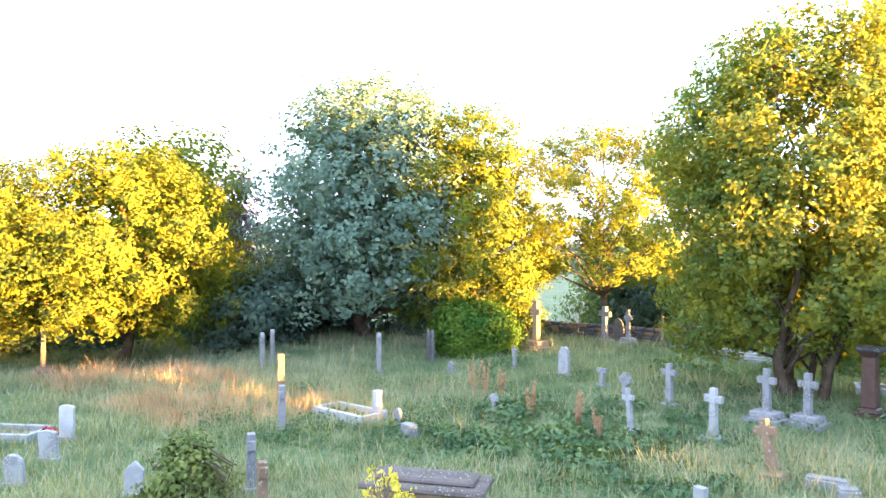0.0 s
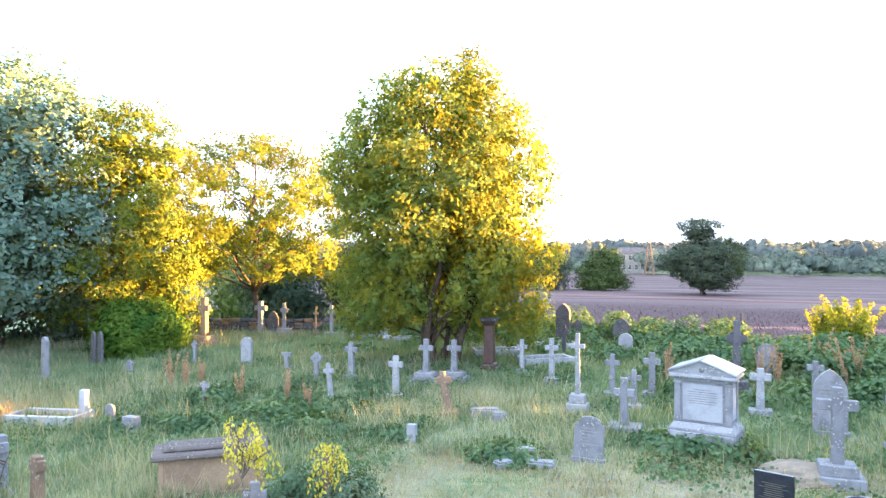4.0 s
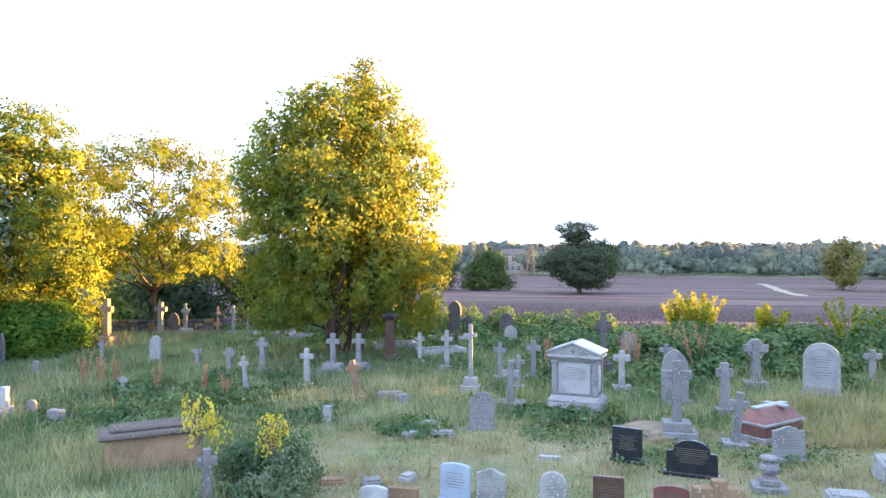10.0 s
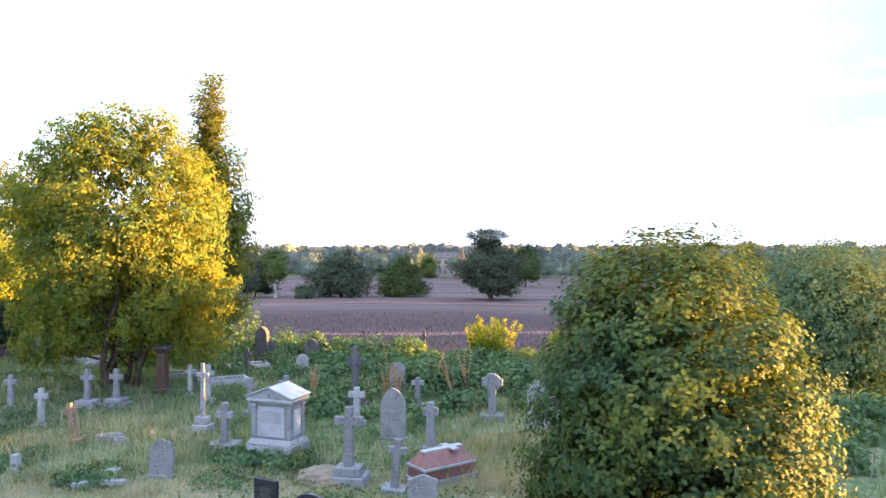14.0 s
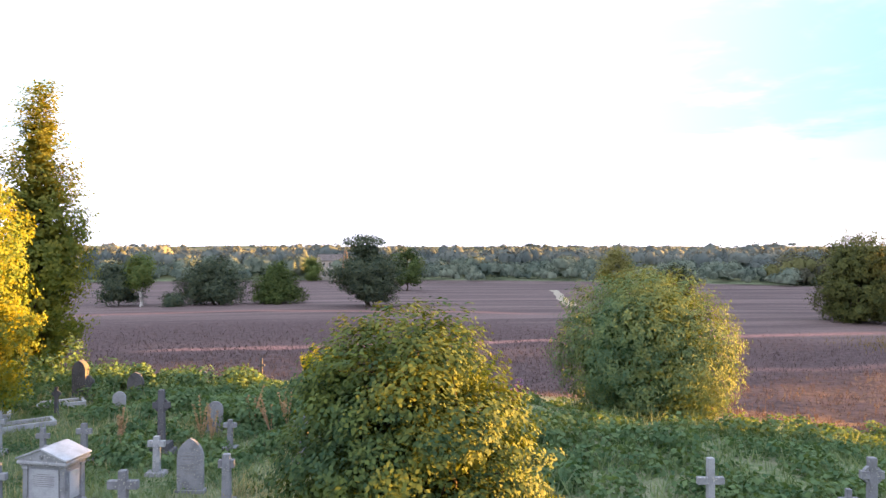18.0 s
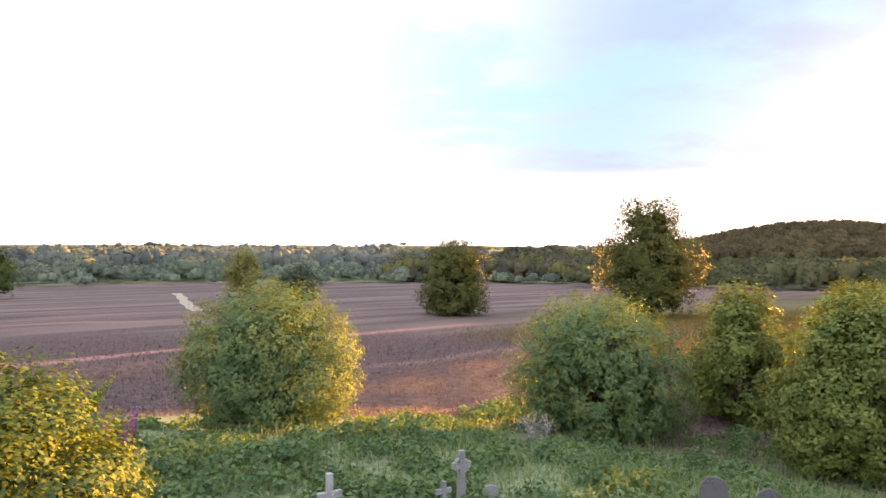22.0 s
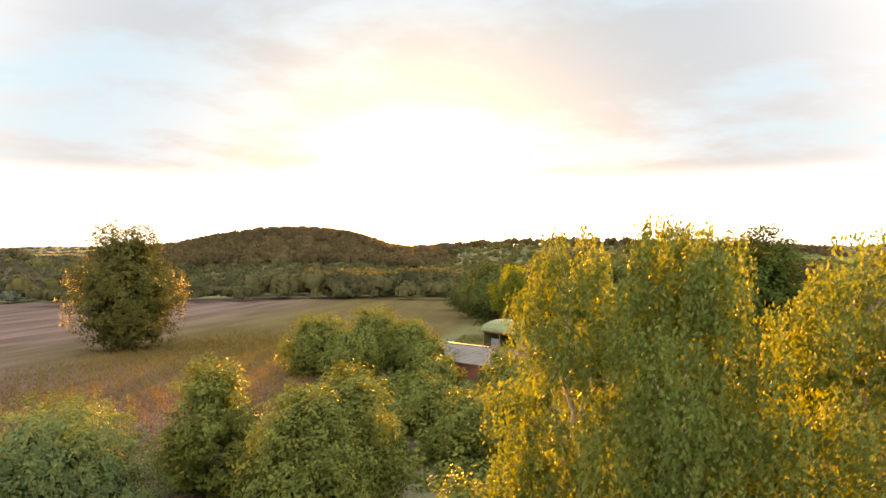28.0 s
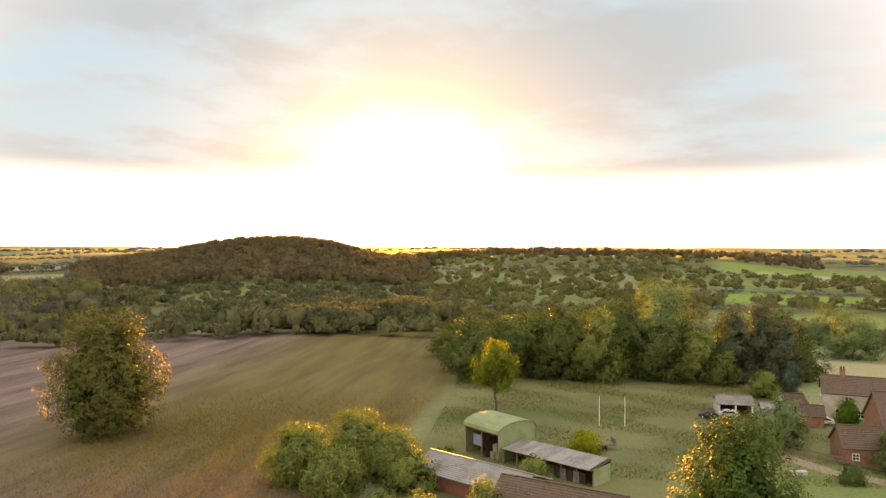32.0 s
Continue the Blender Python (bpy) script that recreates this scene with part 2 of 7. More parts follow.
STONE_LID = rough_material("lichened brown-grey stone", (0.17, 0.145, 0.135), (0.11, 0.095, 0.09), 3.0, 50.0, 0.9, 0.5, (0.30, 0.285, 0.25))
STONE_PINK = rough_material("dull red granite", (0.26, 0.13, 0.12), (0.19, 0.10, 0.095), 5.0, 120.0, 0.45, 0.05)
TRACK_MAT = rough_material("pale trodden earth", (0.42, 0.37, 0.29), (0.30, 0.26, 0.20), 0.8, 12.0, 1.0, 0.3)
LETTER_GOLD = rough_material("worn gilt lettering", (0.125, 0.115, 0.095), (0.09, 0.085, 0.07), 8.0, 90.0, 0.5, 0.0)
LETTER_DARK = rough_material("cut lettering", (0.27, 0.27, 0.28), (0.20, 0.20, 0.21), 8.0, 90.0, 0.9, 0.0)
SOIL = rough_material("dry soil", (0.30, 0.25, 0.19), (0.20, 0.17, 0.13), 2.5, 30.0, 0.98, 0.8)
BRICK_MAT = rough_material("old red brick", (0.30, 0.15, 0.10), (0.20, 0.10, 0.075), 1.5, 14.0, 0.9, 0.4)
TILE_MAT = rough_material("clay roof tiles", (0.125, 0.085, 0.07), (0.085, 0.062, 0.052), 0.9, 8.0, 0.9, 0.6, (0.22, 0.20, 0.14))
SLATE_MAT = rough_material("grey slate roof", (0.16, 0.165, 0.18), (0.11, 0.11, 0.12), 0.7, 8.0, 0.7, 0.4)
RENDER_MAT = rough_material("cream render", (0.52, 0.48, 0.42), (0.40, 0.37, 0.32), 0.6, 12.0, 0.9, 0.2)
SHEET_GREY = rough_material("grey corrugated sheet", (0.24, 0.24, 0.26), (0.16, 0.155, 0.16), 0.4, 6.0, 0.6, 0.2, (0.28, 0.24, 0.20))
SHEET_GREEN = rough_material("green painted sheet", (0.22, 0.29, 0.16), (0.16, 0.22, 0.12), 0.5, 6.0, 0.6, 0.15)
SHEET_RED = rough_material("rusty red sheet", (0.22, 0.085, 0.06), (0.14, 0.06, 0.045), 0.6, 8.0, 0.8, 0.2)
# Near-black puts the shade inside open sheds into the colour; a door shares it.
DARK_INSIDE = rough_material("dark shed interior and door", (0.05, 0.04, 0.035), (0.03, 0.025, 0.02), 1.0, 10.0, 0.95, 0.2)
WHITE_PAINT = rough_material("white paint", (0.75, 0.75, 0.74), (0.66, 0.66, 0.64), 1.0, 20.0, 0.6, 0.05)
TIMBER = rough_material("weathered timber", (0.22, 0.18, 0.14), (0.14, 0.115, 0.09), 2.0, 20.0, 0.9, 0.3)
STEEL = rough_material("galvanised steel", (0.45, 0.46, 0.47), (0.36, 0.37, 0.38), 2.0, 30.0, 0.45, 0.05)
FLOWER_RED = rough_material("red flowers", (0.55, 0.03, 0.03), (0.40, 0.02, 0.03), 9.0, 60.0, 0.7, 0.2)
GLASS_DARK = material("window glass", lambda n: n.add("ShaderNodeBsdfPrincipled", {"Base Color": c4(0.03, 0.035, 0.04), "Roughness": 0.06, "Specular IOR Level": 0.6}).outputs[0])
CAR_BLUE = material("dark blue car paint", lambda n: n.add("ShaderNodeBsdfPrincipled", {"Base Color": c4(0.02, 0.025, 0.06), "Roughness": 0.2, "Coat Weight": 0.6}).outputs[0])
TARP_BLUE = rough_material("faded blue tarpaulin", (0.22, 0.27, 0.42), (0.16, 0.2, 0.33), 1.5, 20.0, 0.6, 0.2)
RUBBER = rough_material("tyre rubber", (0.02, 0.02, 0.02), (0.03, 0.03, 0.03), 5.0, 60.0, 0.9, 0.1)


def ground_build(n):
    pos = n.add("ShaderNodeTexCoord").outputs["Object"]
    crop = n.add("ShaderNodeAttribute", attribute_name="crop").outputs["Fac"]
    mown = n.add("ShaderNodeAttribute", attribute_name="mown").outputs["Fac"]
    lawn = n.add("ShaderNodeAttribute", attribute_name="lawn").outputs["Fac"]
    pale = n.add("ShaderNodeAttribute", attribute_name="pale").outputs["Fac"]
    a = n.noise(pos, 0.35, 5.0, 0.6).outputs[0]
    b = n.noise(pos, 3.0, 5.0, 0.65).outputs[0]
    c = n.noise(pos, 22.0, 3.0, 0.6).outputs[0]
    meadow = n.mix(n.step(b, 0.35, 0.65), c4(0.11, 0.18, 0.085), c4(0.26, 0.29, 0.17))
    meadow = n.mix(n.math("MULTIPLY", n.step(a, 0.45, 0.7), 0.6), meadow, c4(0.31, 0.30, 0.21))
    hay = n.mix(n.step(b, 0.3, 0.6), c4(0.37, 0.335, 0.25), c4(0.25, 0.27, 0.165))
    hay = n.mix(n.math("MULTIPLY", n.step(c, 0.45, 0.7), 0.5), hay, c4(0.46, 0.41, 0.32))
    rake = n.noise(n.add("ShaderNodeMapping", {"Vector": pos, "Rotation": (0, 0, radians(25)), "Scale": (1.0, 2.6, 1.0)}).outputs[0], 1.6, 6.0, 0.75, 0.8).outputs[0]
    hay = n.mix(n.math("MULTIPLY", n.step(rake, 0.48, 0.66), 0.7), hay, c4(0.20, 0.165, 0.12))
    hay = n.mix(n.math("MULTIPLY", n.step(rake, 0.44, 0.30), 0.7), hay, c4(0.17, 0.22, 0.09))
    turf = n.mix(n.step(b, 0.35, 0.65), c4(0.13, 0.24, 0.045), c4(0.21, 0.32, 0.08))
    # tilled field: long drill rows and broad bands
    stretch = n.add("ShaderNodeMapping", {"Vector": pos, "Rotation": (0, 0, radians(12)), "Scale": (0.012, 0.16, 1.0)}).outputs[0]
    bands = n.noise(stretch, 1.0, 5.0, 0.6, 0.4).outputs[0]
    tuft = n.noise(pos, 1.4, 4.0, 0.7).outputs[0]
    field = n.mix(n.step(bands, 0.32, 0.68), c4(0.092, 0.062, 0.068), c4(0.215, 0.152, 0.152))
    field = n.mix(n.math("MULTIPLY", n.step(tuft, 0.42, 0.72), 0.55), field, c4(0.19, 0.148, 0.148))
    # Red-pink strips are low sunlight on the field, put into the colour.
    lit_strip = n.add("ShaderNodeAttribute", attribute_name="lit_strip").outputs["Fac"]
    field = n.mix(lit_strip, field, n.mix(n.step(tuft, 0.35, 0.7), c4(0.46, 0.225, 0.195), c4(0.28, 0.145, 0.135)))
    # Near field: dark purple growth, with its lack of sun put into the colour.
    shaded_growth = n.add("ShaderNodeAttribute", attribute_name="shaded_growth").outputs["Fac"]
    field = n.mix(shaded_growth, field, n.mix(n.step(tuft, 0.3, 0.7), c4(0.068, 0.044, 0.053), c4(0.15, 0.098, 0.102)))
    olive = n.add("ShaderNodeAttribute", attribute_name="olive").outputs["Fac"]
    field = n.mix(olive, field, n.mix(n.step(bands, 0.3, 0.7), c4(0.10, 0.083, 0.035), c4(0.155, 0.125, 0.055)))
    colour = n.mix(crop, meadow, field)
    colour = n.mix(mown, colour, hay)
    colour = n.mix(lawn, colour, turf)
    colour = n.mix(pale, colour, c4(0.46, 0.40, 0.28))
    colour = n.mix(n.math("MULTIPLY", n.step(c, 0.35, 0.65), 0.42), colour, c4(0.05, 0.052, 0.032))
    land = n.mix(n.step(n.noise(pos, 0.03, 4.0, 0.6).outputs[0], 0.4, 0.6), c4(0.075, 0.092, 0.045), c4(0.125, 0.13, 0.065))
    colour = n.mix(n.add("ShaderNodeAttribute", attribute_name="distant").outputs["Fac"], colour, land)
    bm_ = n.add("ShaderNodeBump", {"Strength": 0.7, "Distance": 0.12, "Height": n.math("ADD", n.math("MULTIPLY", b, 0.7), n.math("ADD", n.math("MULTIPLY", c, 0.25), tuft))})
    return n.add("ShaderNodeBsdfPrincipled", {"Base Color": colour, "Roughness": 1.0, "Normal": bm_.outputs[0], "Specular IOR Level": 0.1}).outputs[0]


GROUND_MAT = material("ground cover", ground_build)

PADDOCK_MAT = leaf_material("olive paddock grass", (0.085, 0.105, 0.03), (0.165, 0.17, 0.055), 0.35)
FIELD_MAT = leaf_material("tall golden-brown field grass", (0.11, 0.09, 0.035), (0.24, 0.18, 0.07), 0.3)

# ---- ground: one sheet to the horizon ----
KNOT_R = (0, 36, 40, 44, 48, 60, 110, 140, 170, 260, 400, 700, 1200, 2200, 4200)
KNOT_Z = (0, 0, -0.5, -1.5, -2.3, -3.3, -3.8, -4.1, -5.0, -6.6, -8, -4, 3, 12, 24)


def smooth(a):
    a = np.clip(a, 0, 1)
    return a * a * (3 - 2 * a)


def wavy(x, y, k, seed):
    """Cheap rolling noise from a few sines."""
    return (np.sin(x * k + seed) * np.cos(y * k * 1.3 - seed * 2) + 0.5 * np.sin(x * k * 2.3 - y * k * 1.7 + seed * 3)) / 1.5


def height(x, y):
    x, y = np.asarray(x, float), np.asarray(y, float)
    r = np.hypot(x + 4, 0.92 * y + 2)
    z = np.interp(r, KNOT_R, KNOT_Z) + 0.4 * smooth((y - 16) / 16) * smooth((60 - r) / 15)
    z = z + 0.10 * wavy(x, y, 0.33, 1.0) * smooth((r - 6) / 10) * smooth((120 - r) / 40)
    z = z + wavy(x, y, 0.004, 2.0) * 7.0 * smooth((r - 500) / 900)
    # wooded hill under the sunset
    az = np.degrees(np.arctan2(x, y))
    hill = np.where(az > 70, np.exp(-((az - 70) / 7.6) ** 4), np.exp(-((az - 70) / 8.5) ** 2)) * np.exp(-((r - 950) / 260) ** 2)
    low = np.exp(-((az - 96) / 14.0) ** 4) * np.exp(-((r - 1000) / 300) ** 2)
    return z + 31 * hill + 17 * low


def ground_z(x, y):
    return float(height(x, y))


def fast_mesh(name, verts, faces):
    """A mesh from numpy arrays; faces all have the same number of corners."""
    me = bpy.data.meshes.new(name)
    verts, faces = np.asarray(verts, np.float32), np.asarray(faces, np.int32)
    k = faces.shape[1]
    me.vertices.add(len(verts))
    me.vertices.foreach_set("co", verts.ravel())
    me.loops.add(faces.size)
    me.loops.foreach_set("vertex_index", faces.ravel())
    me.polygons.add(len(faces))
    me.polygons.foreach_set("loop_start", np.arange(0, faces.size, k, dtype=np.int32))
    me.update(calc_edges=True)
    return me


def boxmask(x, y, x0, x1, y0, y1, soft):
    return smooth((x - x0) / soft + 0.5) * smooth((x1 - x) / soft + 0.5) * smooth((y - y0) / soft + 0.5) * smooth((y1 - y) / soft + 0.5)


def build_ground():
    radii = np.concatenate([np.linspace(0.002, 50, 100), np.geomspace(51, 400, 130), np.geomspace(410, 4600, 60)])
    n = 400
    ang = np.linspace(0, 2 * np.pi, n, endpoint=False)
    rr, aa = np.meshgrid(radii, ang, indexing="ij")
    x, y = rr * np.sin(aa) + 2, rr * np.cos(aa) + 14
    x, y = x.ravel(), y.ravel()
    z = height(x, y)
    m = len(radii)
    i, j = np.meshgrid(np.arange(m - 1), np.arange(n), indexing="ij")
    a = (i * n + j).ravel()
    b = (i * n + (j + 1) % n).ravel()
    faces = np.stack([a, b, b + n, a + n], 1)
    verts = np.stack([x, y, z], 1)
    me = fast_mesh("ground", verts, np.stack([faces[:, 0], faces[:, 3], faces[:, 2], faces[:, 1]], 1))
    r = np.hypot(x + 4, 0.92 * y + 2)
    az = np.degrees(np.arctan2(x, y))
    wob = wavy(x, y, 0.12, 4.0) * 2
    crop = smooth((r - 50 + wob) / 5) * smooth((330 - r) / 20) * smooth((az + 30) / 6)
    # paddock, barns and lane on the farm side stay green
    farm = smooth((x - 88) / 8) * smooth((24 - y - 0.08 * (x - 100)) / 6)
    crop *= 1 - farm
    crop *= 1 - smooth((x - 40) / 10) * smooth((12 - y) / 10) * smooth((95 - x) / 8)
    # Masks for the painted sunlit strips across the field.
    lit_strip = 0.3 * smooth(1 - np.abs(r - 80 - 2 * wob) / 8) * smooth((az + 8) / 6) * smooth((48 - az) / 10) + 0.6 * smooth(1 - np.abs(y - 55 - 0.4 * wob) / 2.4) * smooth((x - 48) / 6) * smooth((84 - x) / 8)
    lit_strip = lit_strip + smooth(1.2 - np.abs(y - 79.4 - 0.15 * wob) / 2.0) * smooth((x + 8) / 8) * smooth((96 - x) / 10) + 0.8 * smooth(1 - np.abs(r - 125 + wob) / 2.6) * smooth((30 - az) / 10)
    olive = smooth((x - 85) / 40) * smooth((110 - y) / 50)
    shaded_growth = smooth((118 - r + wob) / 22) * (1 - lit_strip)
    mown = boxmask(x, y, -3.5, 12, 10, 18.8, 4.0) * smooth(0.62 + 0.8 * wavy(x, y, 0.9, 2.0))
    lawn = 0.5 * boxmask(x, y, 98, 124, -62, -24, 10) + boxmask(x, y, -40, -18, 36, 70, 4) * 0.9 + boxmask(x, y, -1, 8, 8, 12.8, 1.5) * 0.8
    mown = mown + 0.08 * boxmask(x, y, 112, 196, -54, 14, 6)
    # patchwork of far fields
    cellx, celly = np.floor((x + 0.3 * y) / 170), np.floor((y - 0.2 * x) / 130)
    pick = np.abs(np.sin(cellx * 12.9898 + celly * 78.233) * 43758.5453) % 1
    far = smooth((r - 430) / 60) * (1 - smooth((az - 54) / 3) * smooth((83 - az) / 3) * smooth((r - 560) / 60) * smooth((1250 - r) / 60))
    lawn = lawn + far * (pick > 0.35) * (pick < 0.7) * 0.45
    strip = smooth((az - 104) / 1.5) * ((np.abs(r - 385) < 55) + (np.abs(r - 525) < 42) + (np.abs(r - 840) < 100))
    lawn = lawn + strip * 0.8
    pale = far * (pick > 0.8) * 0.6 + 0.5 * smooth((az - 107) / 2) * (np.abs(r - 245) < 18)
    stubble = smooth((az - 47) / 2) * smooth((66 - az) / 2) * ((np.abs(r - 640) < 40) + (np.abs(r - 790) < 55) + (np.abs(r - 1000) < 110))
    pale = np.maximum(pale, 0.7 * stubble * (1 - smooth((az - 60) / 2) * (r > 560)))
    distant = smooth((r - 330) / 60) * (1 - 0.75 * np.clip(pale, 0, 1)) * (1 - 0.6 * far * (pick > 0.55) * (pick < 0.7)) * (1 - 0.8 * np.clip(strip, 0, 1))
    distant = np.maximum(distant, 0.8 * boxmask(x, y, 92, 200, -60, 16, 6) * (1 - np.clip(lawn, 0, 1)))
    for name, val in (("lit_strip", lit_strip), ("olive", olive), ("shaded_growth", shaded_growth), ("crop", crop), ("distant", distant), ("mown", mown), ("lawn", lawn), ("pale", pale)):
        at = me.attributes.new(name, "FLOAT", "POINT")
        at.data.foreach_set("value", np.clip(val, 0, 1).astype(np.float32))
    me.materials.append(GROUND_MAT)
    me.polygons.foreach_set("use_smooth", np.ones(len(me.polygons), bool))
    return tagged(new("ground", me), "rough meadow falling to a brown ploughed field and far green hills", "ground", kind="structure")


build_ground()


def field_track():
    """A worn pale track across the field, draped a little above the ground."""
    t = np.linspace(0, 1, 40)
    x = 99.2 + (68.7 - 99.2) * t + 0.25 * np.sin(t * 7)
    y = 220.7 + (134.3 - 220.7) * t
    wide = 1.3 + 0.25 * np.sin(t * 23)
    left = np.stack([x - wide, y, height(x - wide, y) + 0.07], 1)
    right = np.stack([x + wide, y, height(x + wide, y) + 0.07], 1)
    verts = np.concatenate([left, right])
    i = np.arange(39)
    me = fast_mesh("field_track", verts, np.stack([i, i + 40, i + 41, i + 1], 1))
    me.materials.append(TRACK_MAT)
    return tagged(new("field_track", me), "pale worn track across the brown field", "track", kind="structure")


field_track()

# ---- trees and bushes ----
def part(name, me, mat, parent, label=""):
    """Links a mesh (or bmesh) as one mesh object under a thing or part."""
    if isinstance(me, bmesh.types.BMesh):
        data = bpy.data.meshes.new(name)
        me.to_mesh(data)
        me.free()
    else:
        data = me
    data.name = name
    if mat and not data.materials:
        data.materials.append(mat)
    ob = new(name, data)
    ob.parent = parent
    if label:
        ob["label"] = label
    return ob


def thing(name, x, y, z=None, turn=0.0, label="", category="", group="", kind="", lean=(0, 0)):
    ob = new(name)
    ob.empty_display_size = 0.2
    ob.matrix_world = pose(x, y, ground_z(x, y) if z is None else z, lean[0], lean[1], turn)
    return tagged(ob, label, category, group, kind)


def leaves(rng, centres, radii, count, size, flat=0.0, droop=0.0, shell=0.55, slim=0.55, bunch=1, middle=None, loose=0.32):
    """Folded leaf blades scattered over clumps. Returns verts and quads."""
    centres, radii = np.asarray(centres, float), np.asarray(radii, float)
    if radii.ndim == 1:
        radii = np.repeat(radii[:, None], 3, 1)
    w = (radii.prod(1)) ** (2 / 3)
    sprigs = max(1, count // bunch)
    pick = rng.choice(len(centres), sprigs, p=w / w.sum())
    d = rng.normal(size=(sprigs, 3))
    d /= np.linalg.norm(d, axis=1)[:, None]
    rad = (shell + (1.05 - shell) * rng.random(sprigs) ** 0.6) * (1 + 0.06 * np.clip(rng.normal(size=sprigs), -2, 1.5))
    c = centres[pick] + d * rad[:, None] * radii[pick]
    if bunch > 1:
        c, d = np.repeat(c, bunch, 0), np.repeat(d, bunch, 0)
        count = len(c)
        spill = rng.normal(size=(count, 3)) * size * 0.9
        spill[:, 2] = spill[:, 2] * 0.8 - np.abs(rng.normal(size=count)) * droop * size * 1.5
        c = c + spill + d * (rng.random(count) * size * 1.6)[:, None]
    # blades lie like shingles over the crown, facing out and a little up
    face = d * 0.6
    if middle is not None:
        away = c - np.asarray(middle)
        face = face + away / (np.linalg.norm(away, axis=1)[:, None] + 1e-6)
    face = face + rng.normal(size=(count, 3)) * loose
    face[:, 2] += 0.25
    face /= np.linalg.norm(face, axis=1)[:, None]
    axis = rng.normal(size=(count, 3))
    axis[:, 2] = axis[:, 2] * (1 - flat) - droop * 1.8
    axis -= face * (axis * face).sum(1)[:, None]
    axis /= np.linalg.norm(axis, axis=1)[:, None] + 1e-9
    side = np.cross(axis, face)
    nrm = face
    s = size * (0.6 + 0.8 * rng.random(count))[:, None]
    base, tip = c - axis * s * 0.5, c + axis * s * 0.5
    fold = nrm * s * 0.12
    left, right = c + side * s * slim * 0.5 + fold, c - side * s * slim * 0.5 + fold
    verts = np.stack([base, right, tip, left], 1).reshape(-1, 3)
    faces = np.arange(count * 4).reshape(-1, 4)
    return verts, faces


def strands(rng, centres, radii, count, size, length, slim=0.5, per=14):
    """Leaf blades strung along thin hanging twigs. Returns verts and quads."""
    n = count // per
    w = radii.prod(1) ** (2 / 3)
    pick = rng.choice(len(centres), n, p=w / w.sum())
    d = rng.normal(size=(n, 3))
    d[:, 2] = np.abs(d[:, 2]) * 0.9 - 0.25
    d /= np.linalg.norm(d, axis=1)[:, None]
    top = centres[pick] + d * (0.62 + 0.42 * rng.random(n))[:, None] * radii[pick]
    fall = length * (0.35 + 0.9 * rng.random(n))
    k = np.linspace(0, 1, per)
    c = top[:, None] + d[:, None] * np.array([1, 1, 0]) * (0.16 * np.sqrt(k))[None, :, None]
    c[:, :, 2] -= fall[:, None] * k[None]
    c = c.reshape(-1, 3) + rng.normal(size=(n * per, 3)) * size * 0.35
    face = np.repeat(d * np.array([1, 1, 0.3]), per, 0) + rng.normal(size=(n * per, 3)) * 0.6
    face /= np.linalg.norm(face, axis=1)[:, None]
    axis = np.array([0, 0, -1.0]) + rng.normal(size=(n * per, 3)) * 0.4
    axis -= face * (axis * face).sum(1)[:, None]
    axis /= np.linalg.norm(axis, axis=1)[:, None] + 1e-9
    side = np.cross(axis, face)
    s = size * (0.6 + 0.8 * rng.random(n * per))[:, None]
    verts = np.stack([c - axis * s * 0.5, c - side * s * slim * 0.5, c + axis * s * 0.5, c + side * s * slim * 0.5], 1).reshape(-1, 3)
    return verts, np.arange(n * per * 4).reshape(-1, 4)


def tube(points, radii, sides=7):
    """A tapered limb through points. Verts and quads."""
    pts = np.asarray(points, float)
    n = len(pts)
    tang = np.gradient(pts, axis=0)
    tang /= np.linalg.norm(tang, axis=1)[:, None] + 1e-9
    ref = np.where(np.abs(tang[:, 2:3]) > 0.9, np.array([[1.0, 0, 0]]), np.array([[0, 0, 1.0]]))
    u = np.cross(tang, ref)
    u /= np.linalg.norm(u, axis=1)[:, None]
    v = np.cross(tang, u)
    a = np.linspace(0, 2 * np.pi, sides, endpoint=False)
    ring = pts[:, None] + np.asarray(radii)[:, None, None] * (np.cos(a)[None, :, None] * u[:, None] + np.sin(a)[None, :, None] * v[:, None])
    verts = ring.reshape(-1, 3)
    faces = []
    for i in range(n - 1):
        for j in range(sides):
            faces.append((i * sides + j, i * sides + (j + 1) % sides, (i + 1) * sides + (j + 1) % sides, (i + 1) * sides + j))
    return verts, np.array(faces)


def merge(chunks):
    vs, fs, k = [], [], 0
    for v, f in chunks:
        vs.append(v)
        fs.append(f + k)
        k += len(v)
    return np.concatenate(vs), np.concatenate(fs)


def limb(rng, a, b, r0, r1, sag=0.0, steps=6, sides=6):
    a, b = np.asarray(a, float), np.asarray(b, float)
    t = np.linspace(0, 1, steps)
    length = np.linalg.norm(b - a)
    p = a + (b - a) * t[:, None]
    p[:, :2] += (rng.normal(size=(steps, 2)) * 0.035 * length) * np.sin(np.pi * t)[:, None]
    p[:, 2] += sag * length * np.sin(np.pi * t)
    return tube(p, r0 + (r1 - r0) * t, sides)


